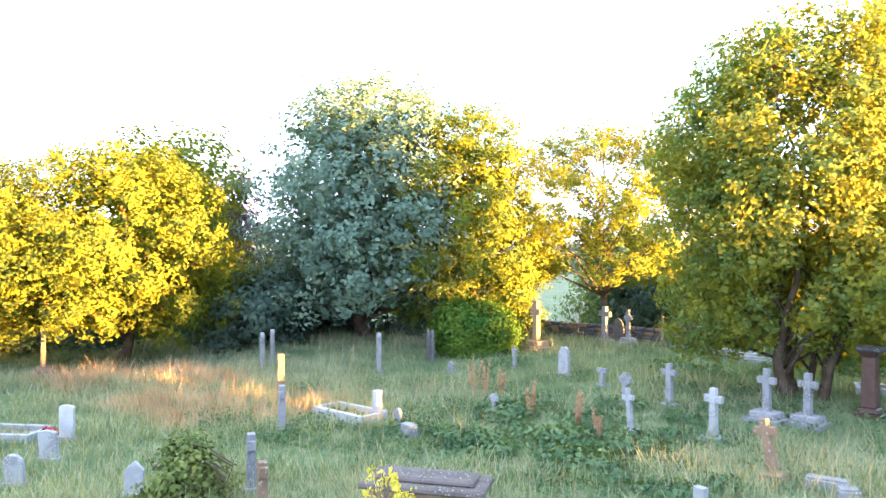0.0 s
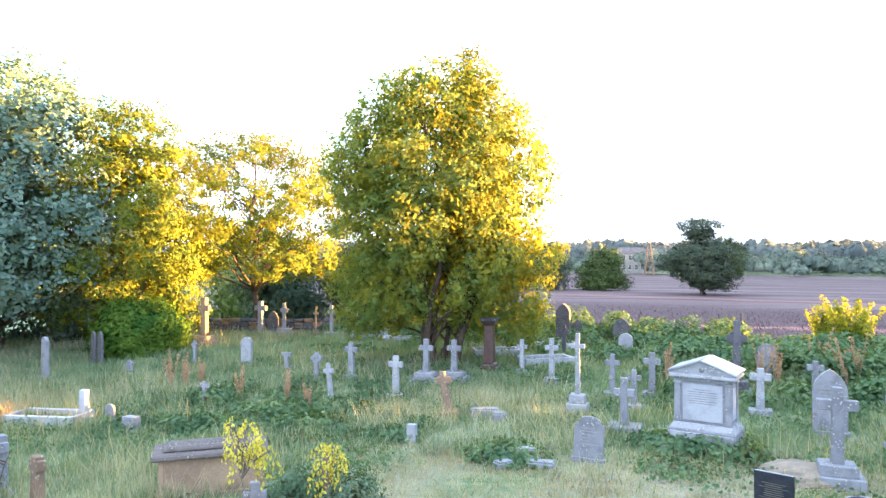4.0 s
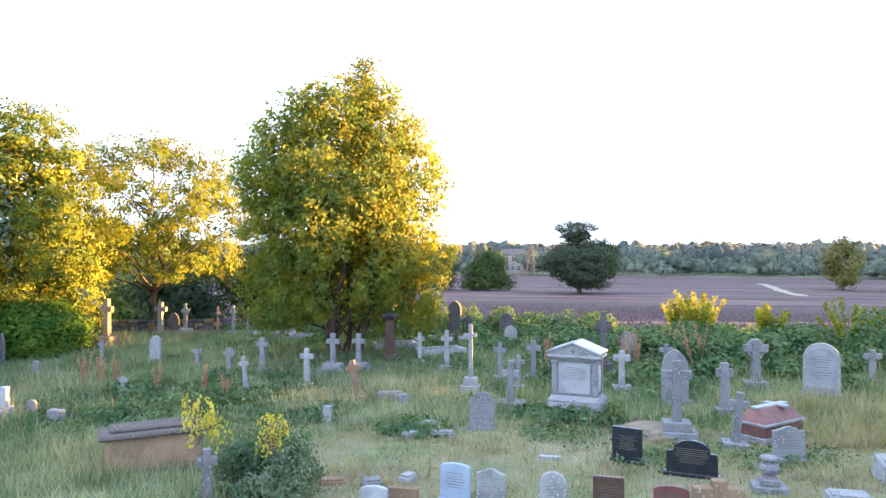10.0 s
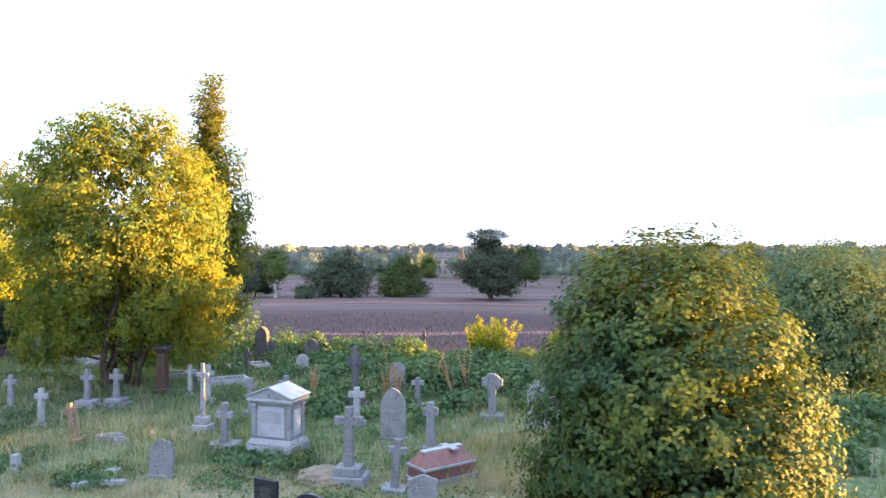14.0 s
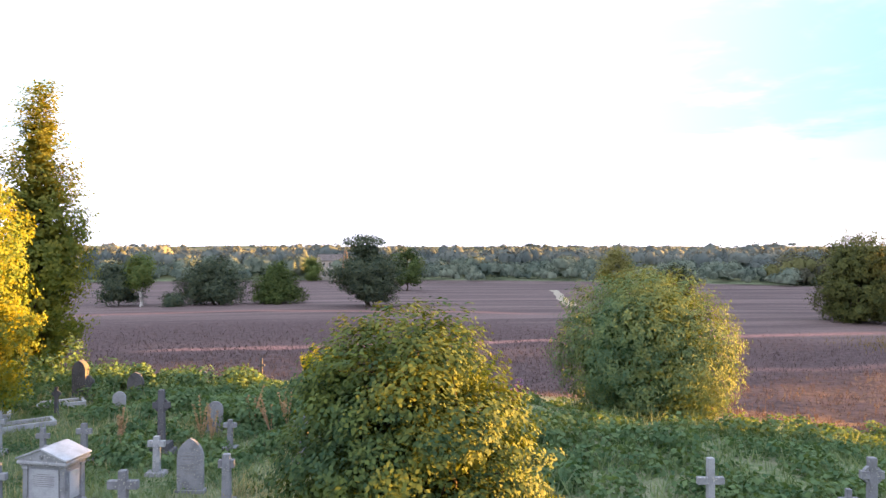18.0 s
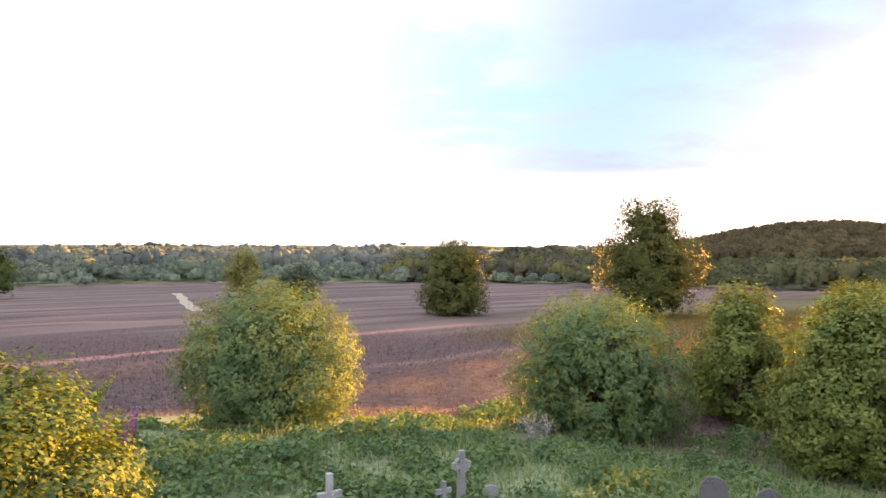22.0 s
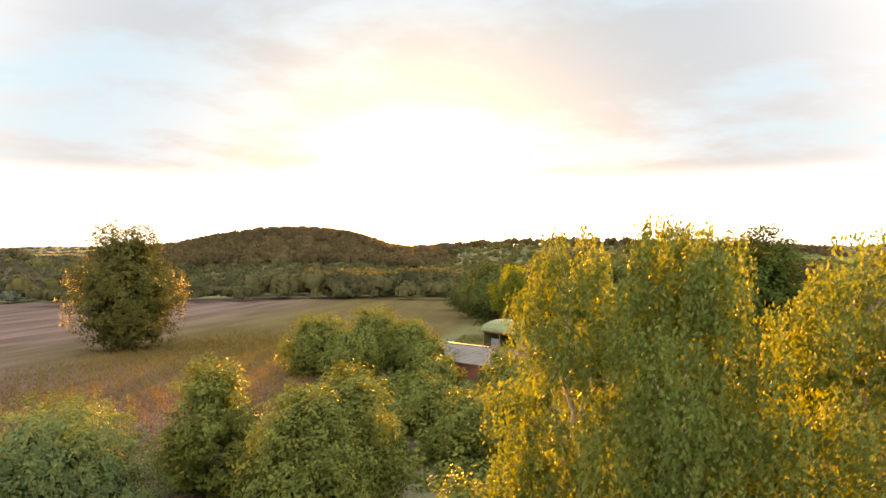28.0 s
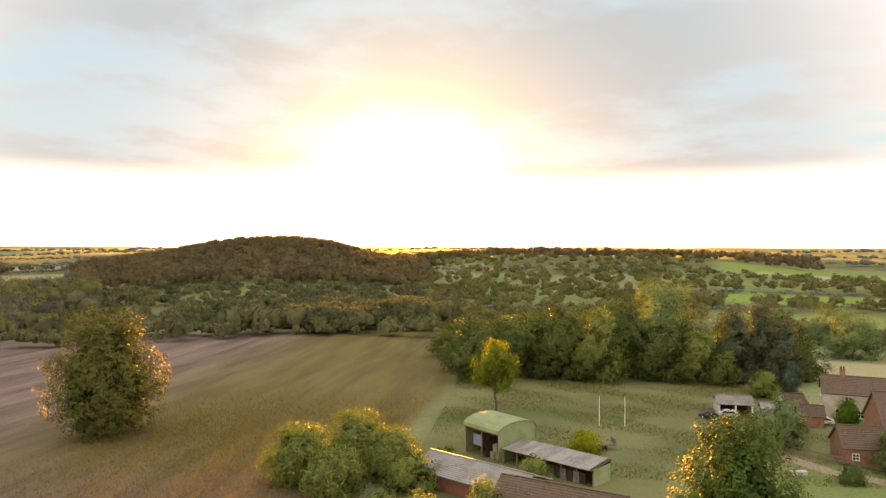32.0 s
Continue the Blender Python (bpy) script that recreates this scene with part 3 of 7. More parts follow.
def tree(name, x, y, high, wide, label, category="tree", leaf=LEAF_OAK, bark=BARK, seed=0, clear=0.22, count=9000, size=0.35,
         clumps=34, clump=0.24, stems=1, trunk_r=None, taper=0.0, deep=None, lean=(0.0, 0.0), gaps=0.0, droop=0.0, flat=0.0, spread=0.35, slim=0.55, z=None, group="", kind="", profile=None, bunch=12, core=0.12, loose=0.32, hang=0.0, tiers=None):
    """A tree or bush: trunk and limbs in one mesh, crown of leaf blades in clumps inside an uneven envelope.
    taper: 0 round, 1 cone; clear: share of the height free of leaves; deep: depth of the crown if it differs from wide."""
    rng = np.random.default_rng(seed + 11)
    deep = deep or wide
    trunk_r = trunk_r or high * 0.018
    root = thing(name, x, y, z=(ground_z(x, y) if z is None else z) - 0.1, label=label, category=category, group=group, kind=kind)
    lo, hi = high * clear, high
    centres, radii = [], []
    tries = 0
    while len(centres) < clumps and tries < 4000:
        tries += 1
        i = len(centres)
        t = ((i * 0.754877666) % 1.0 + 0.06 * rng.random()) / 1.06
        h = lo + (hi - lo) * t
        env = math.sin(math.pi * min(1, max(0.0, 0.12 + 0.88 * t)) ** 0.85) ** 0.6 if taper < 0.01 else (1 - t) ** (0.45 + 0.55 * taper) * min(1.0, 0.55 + 2.2 * t)
        if profile:
            env = profile(t)
        a = i * 2.399963 + 0.5 * rng.random()
        rr = math.sqrt(rng.random()) if i % 5 > 2 else 1.0
        rr = rr * (1.0 - clump * 0.75)
        cr = clump * wide * 0.5 * (0.7 + 0.6 * rng.random()) * (0.55 + 0.45 * env)
        centres.append((math.cos(a) * rr * env * wide * 0.5 + lean[0] * t, math.sin(a) * rr * env * deep * 0.5 + lean[1] * t, min(h, hi - cr * 0.7)))
        radii.append((cr, cr, cr * (0.55 if flat else 0.8)))
    centres, radii = np.array(centres), np.array(radii)
    if gaps:
        keep = rng.random(len(centres)) > gaps
        centres, radii = centres[keep], radii[keep]
    if tiers:
        # flat plates of foliage: rows of height, radius, thickness, shift
        rows = []
        for tz, tr, tt, tx in tiers:
            for i in range(max(5, int(tr * 2.6))):
                a, q = i * 2.399963 + rng.random() * 0.6, math.sqrt((i + 0.5) / max(5, int(tr * 2.6)))
                rows.append((tx + tr * 0.86 * q * math.cos(a), tr * 0.86 * q * math.sin(a), tz + tt * (0.5 * rng.random() - 0.35 * q), tr * 0.2 + 0.5, tt))
        rows = np.array(rows)
        centres, radii = rows[:, :3], np.stack([rows[:, 3], rows[:, 3], rows[:, 4]], 1)
    bunch = bunch if count > 3000 else 4
    if hang:
        sets = [strands(rng, centres, radii, count, size, hang, slim)]
    else:
        sets = [leaves(rng, centres, radii, count, size, flat, droop, 0.42, slim, bunch, (lean[0] * 0.5, lean[1] * 0.5, lo + (hi - lo) * 0.4), loose)]
    if core and count > 3000:
        # dense twiggy inside, closed by larger leaf masses added to stop light leaking through
        inner = centres * np.array([0.62, 0.62, 1.0])
        inner[:, 2] = lo + (inner[:, 2] - lo) * 0.86
        sets.append(leaves(rng, inner, radii * 0.85, int(count * core), size * 1.9, flat, droop, 0.0, 0.8))
    me = fast_mesh("crown", *merge(sets))
    part("crown", me, leaf, root)
    chunks = []
    for s in range(stems):
        a = 2 * math.pi * s / stems + rng.random()
        off = 0.0 if stems == 1 else spread * (0.5 + 0.5 * rng.random())
        b0 = (math.cos(a) * off, math.sin(a) * off, -0.1)
        top = (math.cos(a) * off * 3 + lean[0] * 0.8, math.sin(a) * off * 3 + lean[1] * 0.8, high * 0.86)
        r = trunk_r if stems == 1 else trunk_r * (0.55 + 0.2 * rng.random())
        chunks.append(limb(rng, b0, top, r, r * 0.15, 0, 9, 8))
        root_flare = limb(rng, b0, (b0[0], b0[1], 0.5), r * 1.5, r * 0.98, 0, 4, 8)
        chunks.append(root_flare)
        for k in rng.choice(len(centres), min(len(centres), 22 // stems + 6), replace=False):
            c = centres[k]
            t0 = min(0.8, max(clear * 0.8, c[2] / high - 0.18 - 0.1 * rng.random()))
            st = np.array(b0) + (np.array(top) - np.array(b0)) * (t0 / 0.86)
            rb = r * (1 - 0.85 * t0 / 0.86) * 0.5
            piece = limb(rng, st, c, max(rb, 0.015), 0.012, 0.06, 5, 5)
            if count > 15000 or name in ("dead_branches", "weeping_sapling"):
                part("limb", fast_mesh("limb", *piece), bark, root)
            else:
                chunks.append(piece)
    part("trunk", fast_mesh("trunk", *merge(chunks)), bark, root)
    for ob in root.children:
        if ob.name.startswith("trunk"):
            ob.data.polygons.foreach_set("use_smooth", np.ones(len(ob.data.polygons), bool))
    return root


# cemetery edge
tree("alder_tree", -3.6, 29.2, 11.45, 8.8, "multi-stemmed alder with golden evening light on its leaves", leaf=LEAF_ALDER, seed=3, clear=0.10, count=76000, size=0.16, clumps=120, clump=0.215, gaps=0.08, core=0.03, bunch=20, loose=0.85, stems=6, trunk_r=0.19, spread=0.8, droop=0.25, deep=5.6,
     profile=lambda t: (0.80 + 0.20 * math.sin(math.pi * min(1, t * 1.1))) * (1 if t < 0.72 else max(0.40, 1 - (t - 0.72) / 0.28 * 0.60)))
tree("lombardy_poplar", -5.2, 50.5, 20.6, 5.4, "tall narrow poplar behind the alder", leaf=LEAF_POPLAR, seed=5, clear=0.08, count=24000, size=0.26, clumps=90, clump=0.40, droop=-0.4, trunk_r=0.25, profile=lambda t: (0.6 + 0.5 * math.sin(math.pi * min(1, t + 0.2))) * (1 if t < 0.7 else max(0.2, 1 - (t - 0.7) * 2.6)))
tree("acacia_tree", -15.4, 39.0, 11.5, 12.4, "sparse pale yellow acacia with bare lower trunk", leaf=LEAF_GOLD, seed=8, clear=0.28, count=46000, size=0.15, bunch=18, clumps=80, clump=0.19, trunk_r=0.2, gaps=0.14, core=0.0, flat=0.3, droop=0.2)
tree("holly_tree", -18.5, 32.3, 11.2, 6.8, "dense holly lit yellow on its sunward side", leaf=LEAF_HOLLY, seed=9, clear=0.05, count=44000, size=0.15, bunch=18, clumps=110, clump=0.24, gaps=0.08, flat=0.4, droop=0.35, loose=0.6, profile=lambda t: 1 if t < 0.45 else math.sqrt(max(0.06, 1 - ((t - 0.45) / 0.6) ** 2)))
tree("thuja_bush", -16.5, 30.0, 2.3, 3.6, "low bright green cypress with layered sprays", "bush", leaf=LEAF_THUJA, seed=10, clear=0.02, count=16000, size=0.20, clumps=90, clump=0.22, flat=0.85, droop=0.25, slim=0.35, bunch=16, profile=lambda t: math.sqrt(max(0.03, 1 - t ** 2.2)))
tree("cedar_tree", -23.6, 30.2, 12.8, 11.6, "large blue-green conifer with tiered boughs", leaf=LEAF_CEDAR, seed=12, clear=0.10, bunch=16, count=36000, size=0.24, clumps=120, clump=0.25, profile=lambda t: (0.85 + 0.15 * math.sin(math.pi * t)) * (1 if t < 0.55 else max(0.48, 1 - (t - 0.55) * 1.0)), loose=0.5, flat=0.6, droop=0.1, trunk_r=0.35)
tree("field_maple", -27.3, 20.0, 9.3, 10.5, "broad yellow-lit maple leaning over long grass", leaf=LEAF_GOLD, seed=13, clear=0.16, count=46000, size=0.16, bunch=20, clumps=90, clump=0.22, gaps=0.1, loose=0.6, flat=0.3, trunk_r=0.22, droop=0.3)
tree("field_maple", -31.0, 15.5, 8.8, 9.0, "broad yellow-lit maple at the cemetery edge", leaf=LEAF_GOLD, seed=14, clear=0.14, count=36000, size=0.16, clumps=80, clump=0.26, trunk_r=0.2, droop=0.2)
tree("ash_tree", -37.0, 27.0, 12.8, 12.0, "yellow-green ash behind the maples", leaf=LEAF_GOLD, seed=15, clear=0.15, count=9000, size=0.36, clumps=44, clump=0.27)
tree("copper_beech", -42.5, 33.5, 12.4, 10.0, "dark purple beech behind the maples", leaf=LEAF_BEECH, seed=16, clear=0.15, count=7000, size=0.42, clumps=40, clump=0.27)
tree("yew_tree", -22.0, 38.5, 4.5, 5.0, "dark rounded yew beside the wall", leaf=LEAF_DARK, seed=17, clear=0.03, count=7000, size=0.24, clumps=40, clump=0.3)
tree("yew_tree", -28.0, 30.5, 4.0, 8.0, "dark rounded yew under the conifer", leaf=LEAF_DARK, seed=18, clear=0.02, count=8000, size=0.26, clumps=44, clump=0.26)
tree("yew_tree", -25.5, 25.5, 3.2, 6.0, "dark low yew under the maple", leaf=LEAF_DARK, seed=19, clear=0.02, count=7000, size=0.24, clumps=40, clump=0.28)
tree("lime_tree", -26.0, 62.0, 11.0, 11.0, "green lime tree beyond the churchyard wall", leaf=LEAF_BUSH, seed=20, clear=0.12, count=8000, size=0.4, clumps=40, clump=0.28)
tree("lime_tree", -12.0, 60.0, 7.5, 9.0, "green lime tree beyond the churchyard wall", leaf=LEAF_BUSH, seed=21, clear=0.08, count=7000, size=0.36, clumps=40, clump=0.28)

tree("yew_tree", -16.5, 45.5, 5.0, 8.0, "dark yew beyond the churchyard wall", leaf=LEAF_DARK, seed=22, clear=0.02, count=7000, size=0.26, clumps=44, clump=0.26)
tree("yew_tree", -9.5, 43.0, 5.4, 8.0, "dark yew behind the alder", leaf=LEAF_OAK, seed=23, clear=0.02, count=8000, size=0.26, clumps=44, clump=0.26)
tree("yew_tree", -21.5, 33.5, 4.2, 5.5, "dark yew between holly and conifer", leaf=LEAF_DARK, seed=24, clear=0.02, count=7000, size=0.24, clumps=40, clump=0.26)

# bushes along the western edge
tree("privet_bush", 12.35, 11.6, 6.3, 5.3, "tall dense bush with glossy sunlit leaves", "bush", leaf=LEAF_PRIVET, seed=30, clear=0.01, count=76000, size=0.10, clumps=210, clump=0.20, stems=4, trunk_r=0.1, profile=lambda t: math.sqrt(max(0.04, 1 - t ** 2.6)), slim=0.6, droop=-0.3, bunch=14)
tree("sallow_bush", 27.6, 30.8, 7.4, 8.7, "round grey-green sallow with golden edge", "bush", leaf=LEAF_WILLOW, seed=31, clear=0.02, count=52000, droop=-0.45, slim=0.36, bunch=14, core=0.2, size=0.17, clumps=170, clump=0.20, stems=4, trunk_r=0.14, profile=lambda t: math.sqrt(max(0.03, 1 - (max(0, t - 0.38) / 0.62) ** 2.2)) * (0.86 + 0.14 * min(1, t * 4)))
tree("sallow_bush", 45.0, 23.5, 8.2, 10.4, "round olive sallow beside brambles", "bush", leaf=LEAF_WILLOW, seed=32, clear=0.02, count=44000, droop=-0.45, slim=0.36, bunch=14, core=0.2, size=0.20, clumps=160, clump=0.20, stems=4, trunk_r=0.14, profile=lambda t: math.sqrt(max(0.03, 1 - (max(0, t - 0.38) / 0.62) ** 2.2)) * (0.86 + 0.14 * min(1, t * 4)))
tree("hawthorn", 56.5, 20.5, 9.2, 8.6, "hawthorn with reddish berries", "bush", leaf=LEAF_BUSH, seed=33, clear=0.03, count=26000, size=0.22, clumps=80, clump=0.25, loose=0.5, stems=3, trunk_r=0.12, taper=0.15)
tree("hawthorn", 46.5, 10.5, 8.6, 8.6, "broad hawthorn on the bank", "bush", leaf=LEAF_BUSH, seed=34, clear=0.03, count=36000, size=0.19, clumps=100, clump=0.23, loose=0.5, stems=3, trunk_r=0.12, taper=0.15)
tree("hawthorn", 54.0, 10.0, 9.4, 8.4, "broad hawthorn behind the bank", "bush", leaf=LEAF_BUSH, seed=35, clear=0.03, count=24000, size=0.23, clumps=80, clump=0.24, loose=0.5, stems=3, trunk_r=0.12, taper=0.1)
for k, (px, py, ph, pw) in enumerate(((66.0, 3.5, 5.6, 7.0), (74.0, 8.0, 5.2, 7.0), (80.0, 0.5, 6.0, 7.5), (68.0, -6.5, 5.0, 6.5), (86.0, 9.0, 5.4, 7.0))):
    tree("hawthorn", px, py, ph, pw, "bushy hawthorn in the overgrown farm hedge", "bush", leaf=LEAF_BUSH, seed=360 + k, clear=0.03, count=9000, size=0.28, clumps=60, clump=0.27, stems=3, trunk_r=0.1, loose=0.5, group="hedge hawthorns")
tree("elder_bush", 35.0, 1.0, 6.0, 3.0, "yellow-green elder bush on the bank", "bush", leaf=LEAF_BIRCH, seed=36, clear=0.03, count=7000, size=0.22, clumps=40, clump=0.3, stems=3, trunk_r=0.07)


def weeping(t):
    return (0.75 + 0.25 * math.sin(math.pi * t)) * (1 if t < 0.6 else max(0.16, 1 - (t - 0.6) * 2.0))


tree("silver_birch", 37.5, -3.0, 15.2, 7.4, "weeping silver birch with golden leaves", leaf=LEAF_BIRCH, bark=BARK_BIRCH, seed=40, clear=0.12, count=48000, size=0.155, hang=1.5, clumps=70, clump=0.26, gaps=0.1, trunk_r=0.16, droop=0.6, core=0.03, profile=weeping, slim=0.5)
tree("silver_birch", 31.0, -5.8, 14.5, 7.2, "weeping silver birch with pale trunk", leaf=LEAF_BIRCH, bark=BARK_BIRCH, seed=41, clear=0.12, count=48000, size=0.155, hang=1.5, clumps=70, clump=0.26, gaps=0.1, trunk_r=0.15, droop=0.6, core=0.03, profile=weeping, slim=0.5)
tree("silver_birch", 31.5, -10.8, 14.2, 7.4, "weeping silver birch beside the lane", leaf=LEAF_BIRCH, bark=BARK_BIRCH, seed=42, clear=0.12, count=48000, size=0.155, hang=1.5, clumps=70, clump=0.26, gaps=0.1, trunk_r=0.14, droop=0.6, core=0.03, profile=weeping, slim=0.5)
for k, (px, py, ph, pw) in enumerate(((62.3, -16.1, 14.2, 6.0), (61.6, -10.0, 13.6, 7.0), (58.5, -12.6, 12.6, 6.6))):
    tree("lawson_cypress", px, py, ph, pw, "dark green cypress with drooping sprays", leaf=LEAF_OAK, seed=430 + k, clear=0.03, count=22000, size=0.26, clumps=90, clump=0.26, taper=0.55, droop=0.5, loose=0.5, group="cypresses")
tree("oak_tree", 70.5, -19.5, 18.6, 12.0, "rounded oak beside the farm buildings", leaf=LEAF_YEW, seed=44, clear=0.10, count=36000, size=0.27, clumps=110, clump=0.22, core=0.3)
for k, (px, py, ph, pw) in enumerate(((105.5, 28.5, 8.4, 10.0), (112.5, 22.0, 8.8, 10.5), (108.5, 16.0, 7.2, 8.5), (101.0, 22.5, 6.4, 8.0))):
    tree("sallow_tree", px, py, ph, pw, "backlit sallow beside the barn", leaf=LEAF_BUSH, seed=450 + k, clear=0.02, count=16000, size=0.3, clumps=80, clump=0.26, core=0.3, stems=3, loose=0.5, group="sallows by the barn")

# parkland trees in and round the field
def dome(t):
    return math.sqrt(max(0.05, 1 - t ** 2.4))


tree("park_cedar", 27.6, 141.0, 14.6, 16.0, "spreading flat-topped cedar in the field", leaf=LEAF_PARK, core=0.2, seed=50, clear=0.10, count=30000, size=0.36, bunch=14, flat=0.9, trunk_r=0.5, loose=0.6,
     tiers=((2.0, 4.6, 0.6, 1.4), (3.8, 6.6, 0.6, 0.6), (5.6, 7.0, 0.65, -0.2), (7.2, 7.6, 0.65, -0.8), (8.6, 6.4, 0.6, 0.6), (9.7, 4.4, 0.5, 0.4), (11.0, 2.4, 0.4, -0.8), (12.2, 3.2, 0.35, -1.4), (13.1, 4.6, 0.36, -1.0), (13.8, 3.0, 0.35, -0.4)))
tree("oak_tree", 50.5, 224.0, 14.5, 13.0, "oak beyond the cedar in the field", leaf=LEAF_OAK, core=0.35, profile=dome, seed=51, clear=0.18, count=6800, size=0.40, clumps=47, clump=0.3)
tree("oak_tree", -3.4, 157.0, 10.2, 15.6, "dark round oak in the field", leaf=LEAF_PARK, core=0.35, profile=dome, seed=52, clear=0.10, count=16000, size=0.34, clumps=90, clump=0.22, trunk_r=0.4)
tree("park_cedar", 10.0, 157.0, 9.6, 13.0, "low spreading cedar with layered boughs in the field", leaf=LEAF_OAK, core=0.2, seed=53, clear=0.10, count=20000, size=0.34, bunch=14, flat=0.85, trunk_r=0.35, loose=0.6,
     tiers=((1.3, 6.2, 0.7, 0), (2.8, 5.8, 0.7, 0.3), (4.2, 5.0, 0.7, -0.2), (5.6, 4.2, 0.7, 0.2), (7.0, 3.2, 0.7, 0), (8.4, 2.0, 0.7, 0)))
tree("oak_tree", -22.0, 157.0, 9.0, 10.0, "small oak in the field", leaf=LEAF_PARK, core=0.35, profile=dome, seed=54, clear=0.18, count=7650, size=0.40, clumps=50, clump=0.3)
tree("birch_tree", -17.0, 153.0, 10.6, 6.0, "pale birch with white trunk in the field", leaf=LEAF_BIRCH, bark=BARK_BIRCH, seed=55, clear=0.4, count=4250, size=0.45, clumps=36, clump=0.36, trunk_r=0.3)
tree("thorn_bush", -10.5, 150.0, 2.6, 4.2, "small dark thorn bush in the field", "bush", leaf=LEAF_PARK, core=0.35, seed=56, clear=0.02, count=2550, size=0.4, clumps=25, clump=0.4)
tree("field_maple", 99.0, 175.0, 13.5, 10.5, "pale yellow maple in the field", leaf=LEAF_MAPLE, seed=57, clear=0.1, count=8500, size=0.42, clumps=50, clump=0.3)
tree("oak_tree", 107.0, 160.0, 8.6, 11.5, "dark round oak in the field", leaf=LEAF_PARK, core=0.35, profile=dome, seed=58, clear=0.06, count=7650, size=0.42, clumps=47, clump=0.3)
tree("oak_tree", 99.5, 93.5, 14.2, 13.2, "dark upright oak in the field", leaf=LEAF_FIELD, core=0.35, seed=59, clear=0.05, count=22000, size=0.34, clumps=84, clump=0.26, trunk_r=0.4, loose=0.3,
     profile=lambda t: 0.92 + 0.08 * math.sin(t * 9) if t < 0.34 else 0.86 if t < 0.72 else math.sqrt(max(0.05, 1 - ((t - 0.6) / 0.43) ** 2.2)))
tree("oak_tree", 127.0, 70.0, 22.4, 19.6, "tall oak standing alone in the field", leaf=LEAF_FIELD, core=0.25, seed=60, clear=0.07, count=32000, size=0.38, clumps=120, clump=0.24, trunk_r=0.5, loose=0.35,
     profile=lambda t: 0.72 + 0.9 * t if t < 0.3 else 1.0 if t < 0.5 else 1.0 - (t - 0.5) * 1.35 if t < 0.78 else 0.56 if t < 0.95 else 0.46)
tree("lone_sycamore", 154.0, 3.0, 14.8, 9.6, "airy young sycamore standing alone beside the barn", leaf=LEAF_SYCAMORE, seed=61, clear=0.34, count=9000, size=0.34, clumps=44, clump=0.28, trunk_r=0.25, loose=0.6)
tree("willow_tree", 25.5, 331.2, 11.0, 10.5, "pale yellow-green willow before the far woods", leaf=LEAF_BIRCH, seed=62, clear=0.06, count=6000, size=0.5, clumps=50, clump=0.3)

# ---- undergrowth ----
def bramble(name, label, patches, count, size, mat, seed, category="brambles", droop=0.0, low=1.0):
    """A tangle of leaves over low mounds (x, y, rx, ry, h)."""
    rng = np.random.default_rng(seed)
    centres, radii = [], []
    for x, y, rx, ry, h in patches:
        k = max(3, int(rx * ry * 1.3))
        for _ in range(k):
            a, r = rng.random() * 2 * np.pi, math.sqrt(rng.random())
            px, py = x + rx * r * math.cos(a), y + ry * r * math.sin(a)
            hh = 0.85 * low * h * (1 - 0.6 * r * r) * (0.4 + 0.9 * rng.random())
            centres.append((px, py, ground_z(px, py) + hh * 0.35))
            s = 0.55 + 0.5 * rng.random()
            radii.append((s, s, max(0.18, hh * 0.7)))
    v, f = leaves(rng, centres, radii, count, size, 0.0, droop, 0.35, 0.75)
    v[:, 2] = np.maximum(v[:, 2], height(v[:, 0], v[:, 1]) + 0.01)
    me = fast_mesh(name, v, f)
    me.materials.append(mat)
    return tagged(new(name, me), label, category, kind="stuff")


bramble("bramble_thicket", "thicket of green brambles along the field edge", [(px, py, prx, pry, ph * (0.8 if py > 30 else 1.3)) for px, py, prx, pry, ph in ((6.2, 24.2, 1.3, 0.8, 0.9), (4.0, 27.5, 2.0, 1.2, 0.8), (9.0, 23.6, 1.2, 0.6, 0.6), (4, 35, 4, 2.5, 1.9), (9, 34, 4, 3.0, 2.1), (13, 32, 4, 3.5, 2.0), (8.5, 28, 3, 2.4, 1.0), (12, 27, 4, 2.2, 1.1), (17, 28, 3.5, 4, 1.5), (3.5, 39, 6, 2.5, 1.0), (14, 36, 6, 3, 1.4), (5.5, 25.5, 2, 1, 0.7), (9.5, 25, 2.2, 0.9, 0.7), (15, 24, 2, 1.5, 0.8), (6.5, 31, 3, 2, 1.3), (11, 29.5, 3, 2, 1.4), (2.5, 31.5, 2.5, 1.5, 0.9), (7, 27.2, 2, 0.8, 0.8), (14.5, 27, 2, 1.5, 1.2))], 70000, 0.17, LEAF_BRAMBLE, 70)
